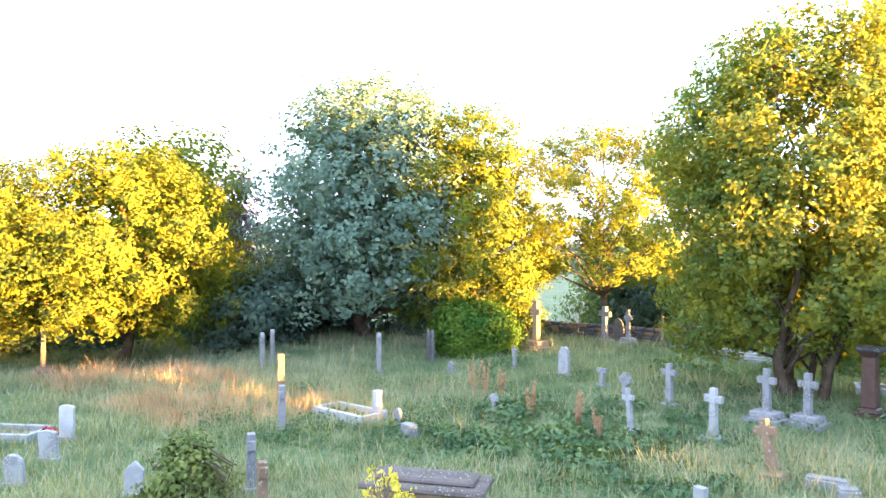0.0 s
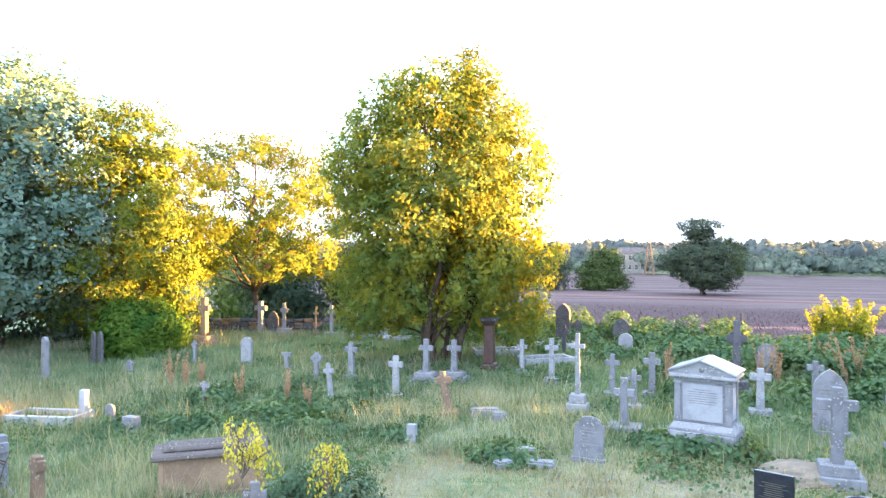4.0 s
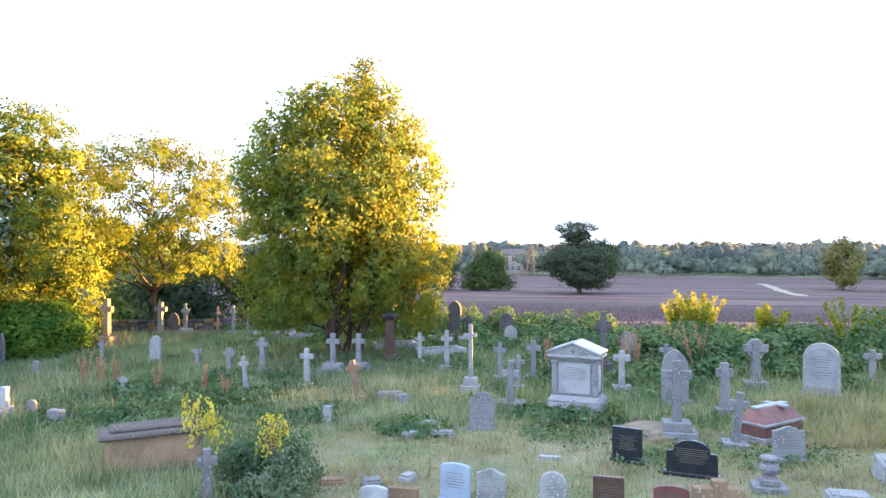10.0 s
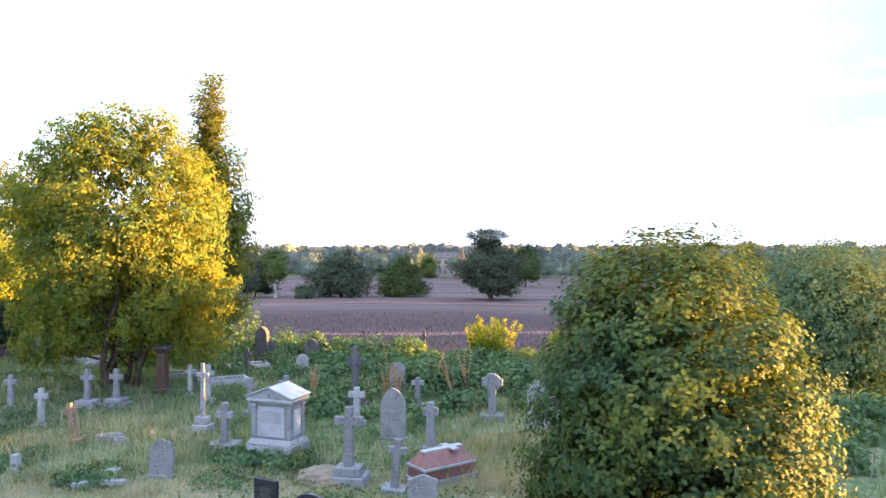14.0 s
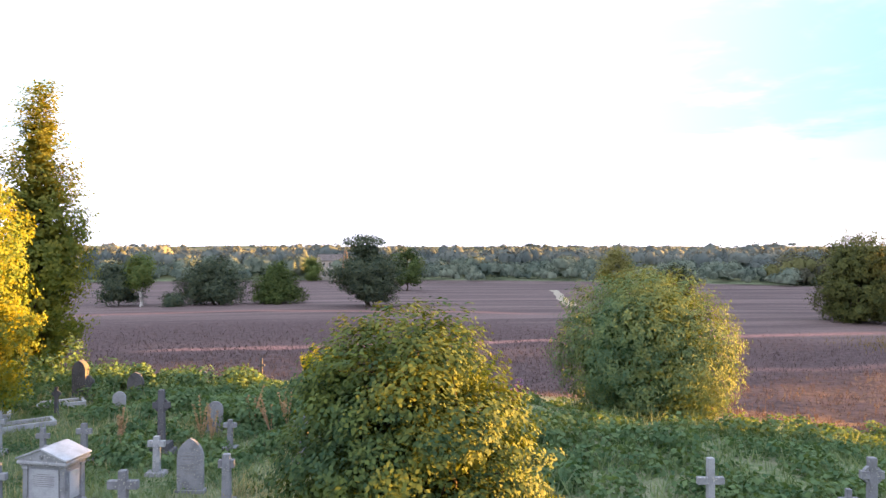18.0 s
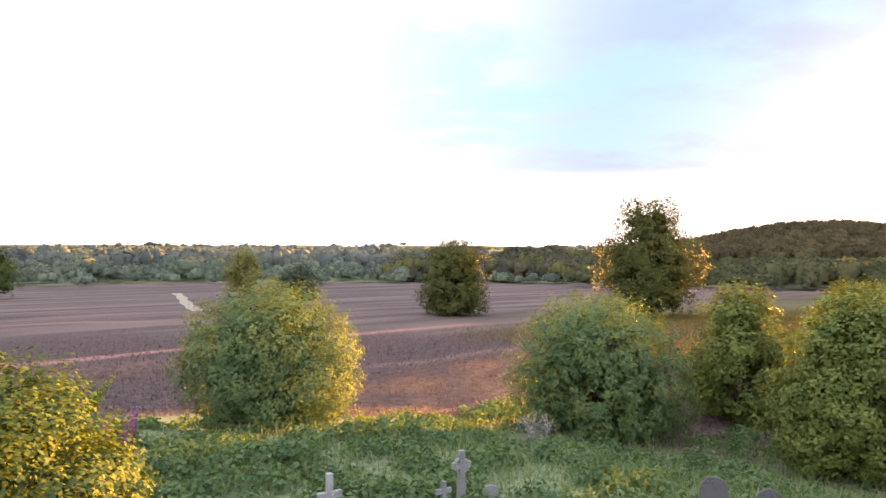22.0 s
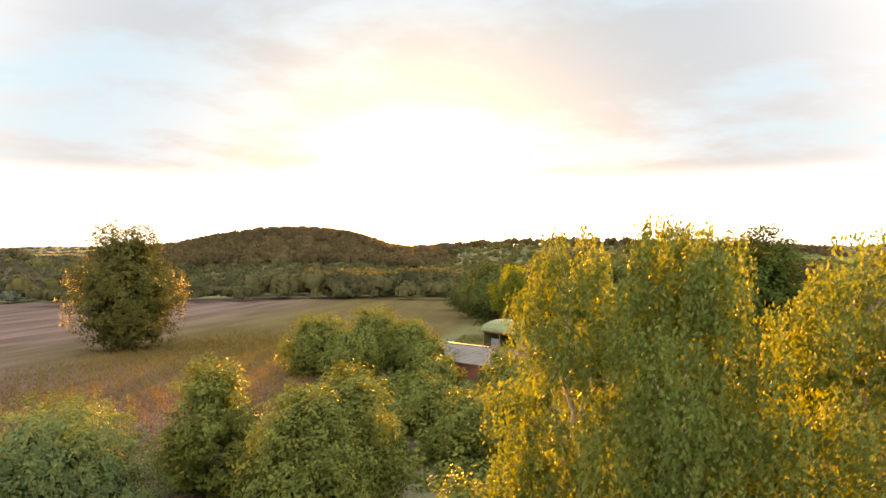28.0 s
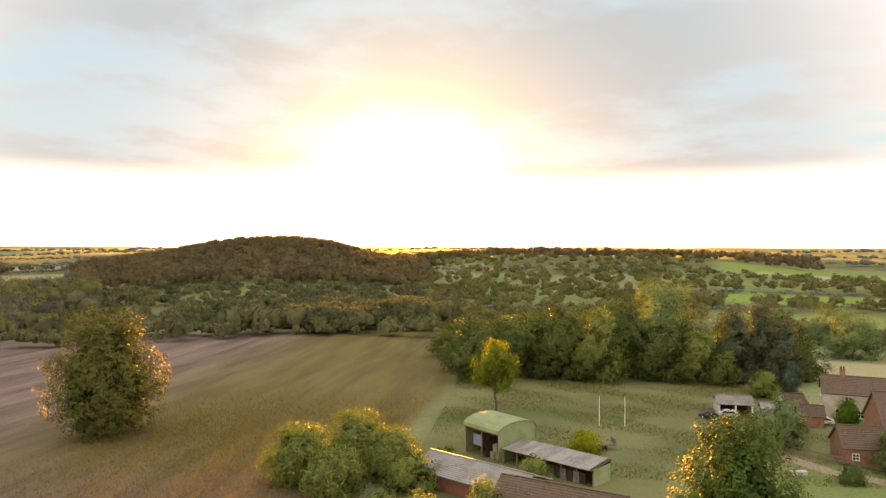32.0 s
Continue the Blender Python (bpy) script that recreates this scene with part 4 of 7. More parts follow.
bramble("bramble_thicket", "thicket of grey-green brambles on the western bank", [(20, 18, 5, 4, 1.3), (25, 21, 4, 4, 1.9), (21, 23, 3, 3, 1.9), (30, 25, 4, 3, 2.1), (18.5, 26, 2.5, 3, 1.9), (27, 14, 5, 4, 1.5), (21, 24, 4, 3, 1.2), (18, 12, 3, 3, 1.0), (33, 17, 4, 4, 1.5), (32, 10, 4, 3, 1.3), (25, 8, 4, 3, 1.0), (38, 20, 4, 4, 1.3), (35, 26, 5, 3, 1.2), (41, 29, 5, 3, 1.1), (38, 12, 4, 4, 1.3), (38, 4, 4, 4, 1.2), (30, 3, 4, 4, 1.0), (48, 33, 6, 2.5, 1.2), (20, 32, 3, 4, 1.2), (24, 36, 4, 2, 1.0), (30, 36, 4, 2.5, 1.2), (36, 31, 4, 3, 1.3), (44, 30, 5, 3, 1.2), (52, 26, 4, 4, 1.3), (41, 16, 4, 3, 1.3), (33, 24, 3, 3, 1.2), (22, 28, 3, 3, 1.0), (50, 16, 4, 4, 1.4), (24.2, 13.7, 1.6, 0.8, 1.4), (22.6, 14.6, 1.4, 1.0, 1.7), (26.5, 14.2, 1.8, 1.0, 1.5), (23.6, 16.5, 2.2, 1.2, 1.6), (28.5, 17.5, 2.2, 1.6, 1.3)], 56000, 0.19, LEAF_BRAMBLE, 71, low=0.75)
bramble("ivy_patch", "dark green ivy and nettles among the crosses", [(-8, 21.5, 4, 2.4, 0.5), (-5.5, 20.5, 3, 1.6, 0.45), (-6.5, 24, 2.5, 1.5, 0.45), (4.2, 19.15, 0.7, 0.2, 0.5), (3.4, 19.4, 0.3, 0.2, 0.4), (-2.6, 19.6, 1.2, 0.5, 0.3), (0.3, 18.5, 0.9, 0.4, 0.25)], 14000, 0.13, LEAF_BRAMBLE, 72, "ivy")
weeds = random.Random(31)
bramble("weed_patch", "low leafy weeds scattered between the graves", [(weeds.uniform(-16, 13), weeds.uniform(15.5, 30), weeds.uniform(0.4, 1.3), weeds.uniform(0.3, 0.7), weeds.uniform(0.2, 0.4)) for _ in range(70)], 26000, 0.09, LEAF_BRAMBLE, 76, "weeds")
bramble("hedge_growth", "rough green growth beside the poplar", [(-4, 36, 3, 3, 2.4), (-0.5, 37.5, 3, 3, 2.6), (-6, 44, 4, 4, 2.6), (1.5, 42, 4, 3, 2.0), (-8, 31.5, 1.6, 1.0, 0.6), (0.5, 33.5, 2.0, 1.6, 1.8), (3.5, 36.5, 3, 2, 2.2), (-10, 38.8, 3, 1.4, 1.6)], 26000, 0.17, LEAF_BRAMBLE, 73, "hedge")
bramble("far_hedge", "overgrown hedge on the farm side of the field", [(48, 2, 6, 6, 2.0), (56, -2, 6, 6, 2.4), (64, 4, 6, 6, 2.6), (70, 10, 6, 5, 2.6), (78, 14, 6, 5, 2.6), (84, 6, 6, 6, 3.0), (60, -12, 6, 5, 2.6), (80, -8, 5, 5, 2.6), (86, 20, 5, 5, 3), (66, -3, 6, 5, 2.4), (74, 0, 6, 5, 2.6), (72, -8, 5, 4, 2.2), (88, 12, 5, 5, 2.6), (94, 16, 5, 5, 2.6), (100, 14, 4, 4, 2.2), (116, 12, 5, 3, 1.6), (122, 10.5, 4, 2, 1.4), (44, -4, 4, 4, 2.0)], 36000, 0.34, LEAF_BUSH, 74, "hedge")

bramble("dark_undergrowth", "deep shaded undergrowth beneath the trees", [(-34, 22, 4, 5, 2.4), (-31, 27, 4, 4, 2.6), (-28, 33, 4, 4, 2.6), (-23, 36.5, 4, 3, 2.4), (-19, 36, 3, 2, 1.8), (-37, 18, 4, 5, 2.4), (-34, 34, 6, 6, 3.4), (-40, 26, 5, 6, 3.4)], 26000, 0.26, LEAF_DARK, 75, "undergrowth")

# plants that stand out
def stalks(name, x, y, high, wide, n, label, category, leaf, seed, count, size, arch=0.0, bare=0.3, aim=None, stem=0.012, group="", clump=0.05):
    """Upright or arching stems with leaves or seed along their upper length. arch: how far the tips bow over."""
    rng = np.random.default_rng(seed)
    root = thing(name, x, y, z=ground_z(x, y) - 0.03, label=label, category=category, group=group)
    chunks, centres = [], []
    for k in range(n):
        a = rng.random() * 2 * np.pi if aim is None else radians(aim) + 0.5 * rng.normal()
        h = high * (0.6 + 0.4 * rng.random() if k else 1.0)
        out = wide * 0.5 * (0.3 + 0.7 * rng.random())
        t = np.linspace(0, 1, 12)
        up_ = h * (np.sin(t * (1.57 + arch * 1.1)) / (1.0 if arch else 1.0) if arch else t)
        away = out * (t ** 2 if arch else t) * (1 + arch)
        p = np.stack([away * math.cos(a), away * math.sin(a), up_], 1)
        chunks.append(tube(p, stem * (1.1 - 0.9 * t), 5))
        for q, tt in zip(p, t):
            if tt > bare:
                centres.append(q)
    centres = np.array(centres)
    r = np.full(len(centres), clump * (1.0 if not arch else 1.3))
    part("foliage", fast_mesh("foliage", *leaves(rng, centres, r, count, size, 0.0, 0.9 if arch else -0.4, 0.1, 0.5)), leaf, root)
    for piece in chunks:
        part("stem", fast_mesh("stem", *piece), BARK if leaf is not LEAF_DRY else LEAF_DRY, root)
    return root


for k, (px, py, ph, pw) in enumerate(((12.5, 33.0, 2.7, 2.0), (11.7, 33.6, 2.3, 1.4), (18.4, 31.2, 2.7, 2.5), (15.6, 32.8, 2.2, 1.0))):
    stalks("elder_shoots", px, py, ph * 0.88, pw * 1.7, 20, "upright yellow elder shoots above the brambles", "bush", LEAF_SHOOT, 80 + k, 3600, 0.13, bare=0.15, group="elder shoots", stem=0.025, clump=0.15)
for k, (px, py, ph, pw) in enumerate(((-11.4, 23.6, 1.25, 0.35), (-10.8, 23.4, 1.15, 0.45), (-10.4, 23.7, 1.0, 0.3), (-8.6, 22.6, 1.0, 0.25), (-7.0, 22.4, 1.0, 0.25), (-6.2, 22.0, 0.8, 0.2), (7.3, 26.6, 1.7, 0.6), (7.7, 26.2, 1.4, 0.5), (9.0, 27.0, 1.8, 0.8), (9.8, 26.4, 1.5, 0.7), (10.4, 27.2, 1.6, 0.6), (4.4, 27.0, 1.3, 0.4))):
    stalks("dock_plant", px, py, ph, pw * 1.5, 5, "rust-brown dock stalks gone to seed", "weed", LEAF_DRY, 90 + k, 800, 0.05, bare=0.35, group="dock plants", clump=0.06)
for k, (px, py) in enumerate(((17.6, 25.2), (18.4, 26.1), (19.0, 25.4), (19.6, 26.6))):
    stalks("willowherb", px, py, 1.9, 0.7, 7, "tall willowherb with purple flower spikes", "weed", FLOWER_PURPLE, 120 + k, 420, 0.07, bare=0.6, group="willowherb", clump=0.07)
tree("weeping_sapling", -3.6, 12.5, 2.3, 0.7, "drooping yellow sapling beside the chest tomb", "sapling", leaf=LEAF_YELLOW, seed=101, bark=TIMBER, clear=0.76, count=620, size=0.065, clumps=10, clump=0.28, hang=0.42, lean=(-0.35, 0.0), trunk_r=0.014)
tree("weeping_sapling", -2.55, 12.75, 1.95, 0.4, "drooping yellow sapling with a bare stem", "sapling", leaf=LEAF_YELLOW, seed=102, bark=TIMBER, clear=0.74, count=460, size=0.065, clumps=8, clump=0.36, hang=0.36, trunk_r=0.013)
tree("buddleia_bush", -2.95, 13.6, 1.25, 2.3, "leafy grey-green bush by the grey cross", "bush", leaf=LEAF_BUDDLEIA, seed=103, clear=0.02, count=11000, size=0.085, clumps=56, clump=0.25, stems=4, trunk_r=0.02, droop=0.2, loose=0.7, slim=0.4, profile=lambda t: math.sqrt(max(0.05, 1 - t ** 1.6)))
tree("laurel_bush", -9.35, 13.0, 1.45, 2.1, "dark green leafy bush in long grass", "bush", leaf=LEAF_BUSH, seed=104, clear=0.03, count=5200, size=0.11, clumps=40, clump=0.26, stems=3, trunk_r=0.03, taper=0.9, loose=0.6)
tree("nettle_clump", 4.9, 18.6, 0.75, 0.4, "small green sapling by the pedestal tomb", "sapling", leaf=LEAF_BUSH, seed=105, clear=0.3, count=220, size=0.09, clumps=9, clump=0.5, trunk_r=0.012)
tree("dead_branches", 33.8, 19.0, 2.4, 2.6, "grey dead branches above the brambles", "shrub", leaf=LEAF_DRY, bark=STONE_GREY, seed=106, clear=0.5, count=60, size=0.1, clumps=24, clump=0.4, stems=4, trunk_r=0.03)


def grass(name, label, count, region, lo, hi, mat, seed, width=0.022, keep=None, category="grass"):
    """Single bent blades scattered over a region (x0, x1, y0, y1)."""
    rng = np.random.default_rng(seed)
    x0, x1, y0, y1 = region
    x, y = x0 + (x1 - x0) * rng.random(count), y0 + (y1 - y0) * rng.random(count)
    if keep is not None:
        k = rng.random(count) < keep(x, y)
        x, y = x[k], y[k]
    n = len(x)
    z = height(x, y)
    h = (lo + (hi - lo) * rng.random(n) ** 1.6) * (0.6 + 0.55 * np.clip(wavy(x, y, 1.3, 3.0) + 0.6, 0, 1.3))
    a = rng.random(n) * 2 * np.pi
    bend = 0.95 * h * rng.random(n)
    w = width * (0.6 + 0.8 * rng.random(n))
    b = rng.random(n) * 2 * np.pi
    base1 = np.stack([x + w * np.cos(a), y + w * np.sin(a), z - 0.02], 1)
    base2 = np.stack([x - w * np.cos(a), y - w * np.sin(a), z - 0.02], 1)
    tip = np.stack([x + bend * np.cos(b), y + bend * np.sin(b), z + h], 1)
    v = np.stack([base1, base2, tip], 1).reshape(-1, 3)
    me = fast_mesh(name, v, np.arange(3 * n).reshape(-1, 3))
    me.materials.append(mat)
    return tagged(new(name, me), label, category, kind="stuff")


def unmown(x, y):
    return 1 - 0.93 * boxmask(x, y, -3.5, 12, 10, 18.6, 3.0)


grass("long_grass", "long green meadow grass between the graves", 400000, (-36, 18, -2, 40), 0.10, 0.38, GRASS_MAT, 110, 0.014, keep=unmown)
grass("long_grass", "long green grass on the bank", 20000, (14, 50, -6, 29), 0.3, 0.8, GRASS_MAT, 111, 0.03)
grass("straw_grass", "tall straw-coloured seeding grass", 30000, (-30, 16, 11, 38), 0.25, 0.75, HAY_MAT, 112, 0.012, keep=lambda x, y: unmown(x, y) * smooth(wavy(x, y, 0.45, 5.0) + 0.45))
grass("straw_grass", "tall straw-coloured grass beside the red tomb", 3200, (8.5, 15, 16.5, 21.5), 0.3, 0.75, HAY_MAT, 113, 0.012)
grass("dead_bracken", "rust-brown dead bracken under the maple", 8000, (-25, -13.5, 15.5, 20.5), 0.25, 0.7, LEAF_DRY, 114, 0.02, keep=lambda x, y: smooth(wavy(x, y, 0.8, 2.5) + 0.5), category="bracken")
grass("seed_grass", "pale seeding grass between the crosses", 70000, (-26, 2, 7, 24), 0.25, 0.62, SEED_MAT, 119, 0.008, keep=lambda x, y: unmown(x, y) * smooth(wavy(x, y, 0.3, 7.0) + 0.55))
grass("cut_grass", "short mown turf and cuttings", 70000, (-4, 12, 9, 19), 0.03, 0.12, HAY_MAT, 115, 0.012)
grass("grass_cuttings", "raked brown grass cuttings on mown turf", 46000, (-3.5, 12, 12.5, 19.5), 0.02, 0.09, CUTTING_MAT, 121, 0.014, keep=lambda x, y: smooth((np.sin(1.9 * y + 0.7 * x + 1.5 * wavy(x, y, 0.7, 4.0)) + wavy(x, y, 1.6, 9.0) - 0.45) / 0.35), category="grass cuttings")
grass("field_crop", "dry brown crop stalks in the field", 150000, (-60, 120, 14, 110), 0.15, 0.42, CROP_MAT, 116, 0.035, keep=lambda x, y: smooth((np.hypot(x + 4, 0.92 * y + 2) - 50) / 5) * smooth((118 - np.hypot(x, y)) / 50) * smooth((np.degrees(np.arctan2(x, y)) + 30) / 8), category="crop")
grass("field_grass", "tall brown-olive grass in the field", 120000, (70, 180, 18, 80), 0.3, 0.65, FIELD_MAT, 117, 0.03, keep=lambda x, y: smooth((y - 20 + 0.08 * (x - 100)) / 6) * smooth((80 - y) / 25) * smooth((x - 70) / 15) * smooth((182 - x) / 50), category="crop")
grass("paddock_grass", "rough olive grass in the paddock", 90000, (112, 196, -56, 14), 0.15, 0.45, PADDOCK_MAT, 118, 0.05, keep=lambda x, y: smooth(wavy(x, y, 0.16, 6.0) + 0.55), category="grass")

# ---- gravestones ----
def box(w, d, h, at=(0, 0, 0), bevel=0.0, top=None, bm=None):
    """A box standing on at (its base centre); top: scale of the top face (x, y)."""
    bm = bm or bmesh.new()
    r = bmesh.ops.create_cube(bm, size=1.0)
    vs = r["verts"]
    for v in vs:
        up_ = v.co.z > 0
        sx, sy = (top if (top and up_) else (1, 1))
        v.co = Vector((v.co.x * w * sx + at[0], v.co.y * d * sy + at[1], (v.co.z + 0.5) * h + at[2]))
    if bevel:
        es = list({e for v in vs for e in v.link_edges})
        bmesh.ops.bevel(bm, geom=es, offset=bevel, segments=1, affect="EDGES", clamp_overlap=True)
    return bm


def slab(outline, thick, bevel=0.008, bm=None):
    """An upright slab from a 2D outline (x, z), centred on y = 0."""
    bm = bm or bmesh.new()
    front = [bm.verts.new((x, -thick / 2, z)) for x, z in outline]
    face = bm.faces.new(front)
    ext = bmesh.ops.extrude_face_region(bm, geom=[face])
    for v in ext["geom"]:
        if isinstance(v, bmesh.types.BMVert):
            v.co.y += thick
    bmesh.ops.recalc_face_normals(bm, faces=bm.faces[:])
    if bevel:
        rim = [e for e in bm.edges if abs(e.verts[0].co.y - e.verts[1].co.y) < 1e-6]
        bmesh.ops.bevel(bm, geom=rim, offset=bevel, segments=1, affect="EDGES", clamp_overlap=True)
    return bm


def lathe(profile, sides=16):
    """A turned shape from (radius, z) pairs."""
    bm = bmesh.new()
    rings = [[bm.verts.new((r * math.cos(2 * math.pi * i / sides), r * math.sin(2 * math.pi * i / sides), z)) for i in range(sides)] for r, z in profile]
    for a, b in zip(rings, rings[1:]):
        for i in range(sides):
            bm.faces.new((a[i], a[(i + 1) % sides], b[(i + 1) % sides], b[i]))
    bm.faces.new(rings[-1])
    bm.faces.new(list(reversed(rings[0])))
    return bm


def top_outline(w, h, top):
    """Outline of a headstone with one of several tops."""
    a = w / 2
    if top == "round":
        rise = a * 0.9
        arc = [(a * math.cos(t), h - rise + rise * math.sin(t)) for t in np.linspace(0, math.pi, 15)]
    elif top == "low":
        rise = a * 0.28
        arc = [(a * math.cos(t), h - rise + rise * math.sin(t)) for t in np.linspace(0, math.pi, 11)]
    elif top == "gothic":
        rise = a * 1.5
        r = (a * a + rise * rise) / (2 * a)
        lim = math.asin(rise / r)
        right = [(a - r + r * math.cos(t), h - rise + r * math.sin(t)) for t in np.linspace(0, lim, 8)]
        arc = right + [(-x, z) for x, z in reversed(right[:-1])]
    elif top == "shoulder":
        b = a * 0.72
        rise = b * 0.55
        sh = h - rise - 0.04
        arc = [(a, sh - 0.03), (a * 0.9, sh), (b, sh)] + [(b * math.cos(t), sh + 0.04 + rise * math.sin(t)) for t in np.linspace(0.1, math.pi - 0.1, 11)] + [(-b, sh), (-a * 0.9, sh), (-a, sh - 0.03)]
    elif top == "ogee":
        arc = [(a, h * 0.86)] + [(a * (1 - k / 8), h * (0.86 + 0.14 * (0.5 - 0.5 * math.cos(math.pi * k / 8)))) for k in range(1, 9)] + [(-a * (k / 8), h * (0.86 + 0.14 * (0.5 + 0.5 * math.cos(math.pi * k / 8)))) for k in range(1, 8)] + [(-a, h * 0.86)]
    elif top == "peak":
        arc = [(a, h * 0.72), (0, h), (-a, h * 0.72)]
    else:
        arc = [(a, h), (-a, h)]
    return [(-a, 0), (a, 0)] + arc


def inscription(parent, w, z0, z1, y, mat, lines, seed):
    """Plain bars that stand for writing too worn or small to read."""
    rng = random.Random(seed)
    pitch = (z1 - z0) / lines
    for i in range(lines):
        ln = w * rng.uniform(0.5, 0.95)
        part("lettering", box(ln, 0.004, pitch * 0.36, (0, y, z0 + pitch * (i + 0.3))), mat, parent)


def headstone(x, y, w, h, top, mat, label, turn=-12.0, thick=0.09, lean=(0, 0), letters=None, base=True, lines=6, name="headstone", panel=None):
    root = thing(name, x, y, turn=turn, label=label, category="gravestone", group="gravestones", lean=lean)
    b = 0.0
    if base:
        part("plinth", box(w * 1.14, thick * 2.2, 0.16, (0, 0, -0.08), 0.012), mat, root)
        b = 0.08
    tablet = part("tablet", slab([(px, pz + b - 0.02) for px, pz in top_outline(w, h - b, top)], thick), mat, root)
    if panel:
        part("carved_panel", slab([(px * 0.80, pz * 0.80 + b + h * 0.10) for px, pz in top_outline(w, h - b, top)], 0.02, 0.006), panel, tablet, "raised carved arch panel").location.y = -thick / 2 - 0.006
    if letters:
        inscription(tablet, w * (0.62 if panel else 0.8), b + (h - b) * 0.28, b + (h - b) * 0.74, -thick / 2 - (0.018 if panel else 0.001), letters, lines, int(x * 10 + y * 7))
    return root


def cross(x, y, h, w, mat, label, turn=-12.0, steps=1, ring=False, thick=None, lean=(0, 0), name="stone_cross", base_w=None, arm_at=0.72, slim=False):
    """A stone cross: stepped plinth, tapering shaft, arms and, where ring is set, a wheel head."""
    root = thing(name, x, y, turn=turn, label=label, category="gravestone", group="grave crosses", lean=lean)
    t = thick or max(0.11, w * 0.35)
    if slim:
        t = w * 0.30
    z = -0.06
    bw = base_w or w * 1.15
    for i in range(steps):
        k = 1 - i * 0.27
        sh = h * (0.11 if steps > 1 else 0.10) + (0.06 if i == 0 else 0)
        part("plinth", box(bw * k, bw * k * 0.8, sh, (0, 0, z), 0.015, (0.94, 0.94)), mat, root)
        z += sh
    part("shaft", box(t * 1.15, t, h - z, (0, 0, z - 0.01), 0.012, (0.84, 0.86)), mat, root)
    az = h * arm_at
    part("arm", box(w, t * 0.82, t * 1.05, (0, 0, az), 0.012), mat, root)
    if ring:
        bm = bmesh.new()
        R, r = w * 0.42, w * 0.30
        n = 20
        loops = []
        for i in range(n):
            a = 2 * math.pi * i / n
            c, s = math.cos(a), math.sin(a)
            loops.append([bm.verts.new((q * c, yy, az + t * 0.5 + q * s)) for q, yy in ((r, -t * 0.28), (R, -t * 0.28), (R, t * 0.28), (r, t * 0.28))])
        for i in range(n):
            p, q = loops[i], loops[(i + 1) % n]
            for k in range(4):
                bm.faces.new((p[k], p[(k + 1) % 4], q[(k + 1) % 4], q[k]))
        bmesh.ops.recalc_face_normals(bm, faces=bm.faces[:])
        part("wheel_head", bm, mat, root)
    return root


def kerb_set(x, y, length, width, mat, label, turn=-12.0, post=0.0, lean=(0, 0)):
    root = thing("grave_kerb", x, y, turn=turn, label=label, category="grave kerb", group="grave kerbs", lean=lean)
    t = 0.13
    part("kerb", box(length, t, 0.30, (0, -width / 2, -0.08), 0.012), mat, root)
    part("kerb", box(length, t, 0.30, (0, width / 2, -0.08), 0.012), mat, root)
    part("kerb", box(t, width - t - 0.004, 0.29, (-length / 2 + t / 2, 0, -0.08), 0.012), mat, root)
    part("kerb", box(t, width - t - 0.004, 0.29, (length / 2 - t / 2, 0, -0.08), 0.012), mat, root)
    part("infill", box(length - 2 * t - 0.01, width - t - 0.01, 0.10, (0, 0, -0.02)), SOIL, root, "weedy soil filling")
    if post:
        part("post", box(0.2, 0.2, post, (length / 2 - t, width / 2 - 0.2, 0.2), 0.015), mat, root)
    return root


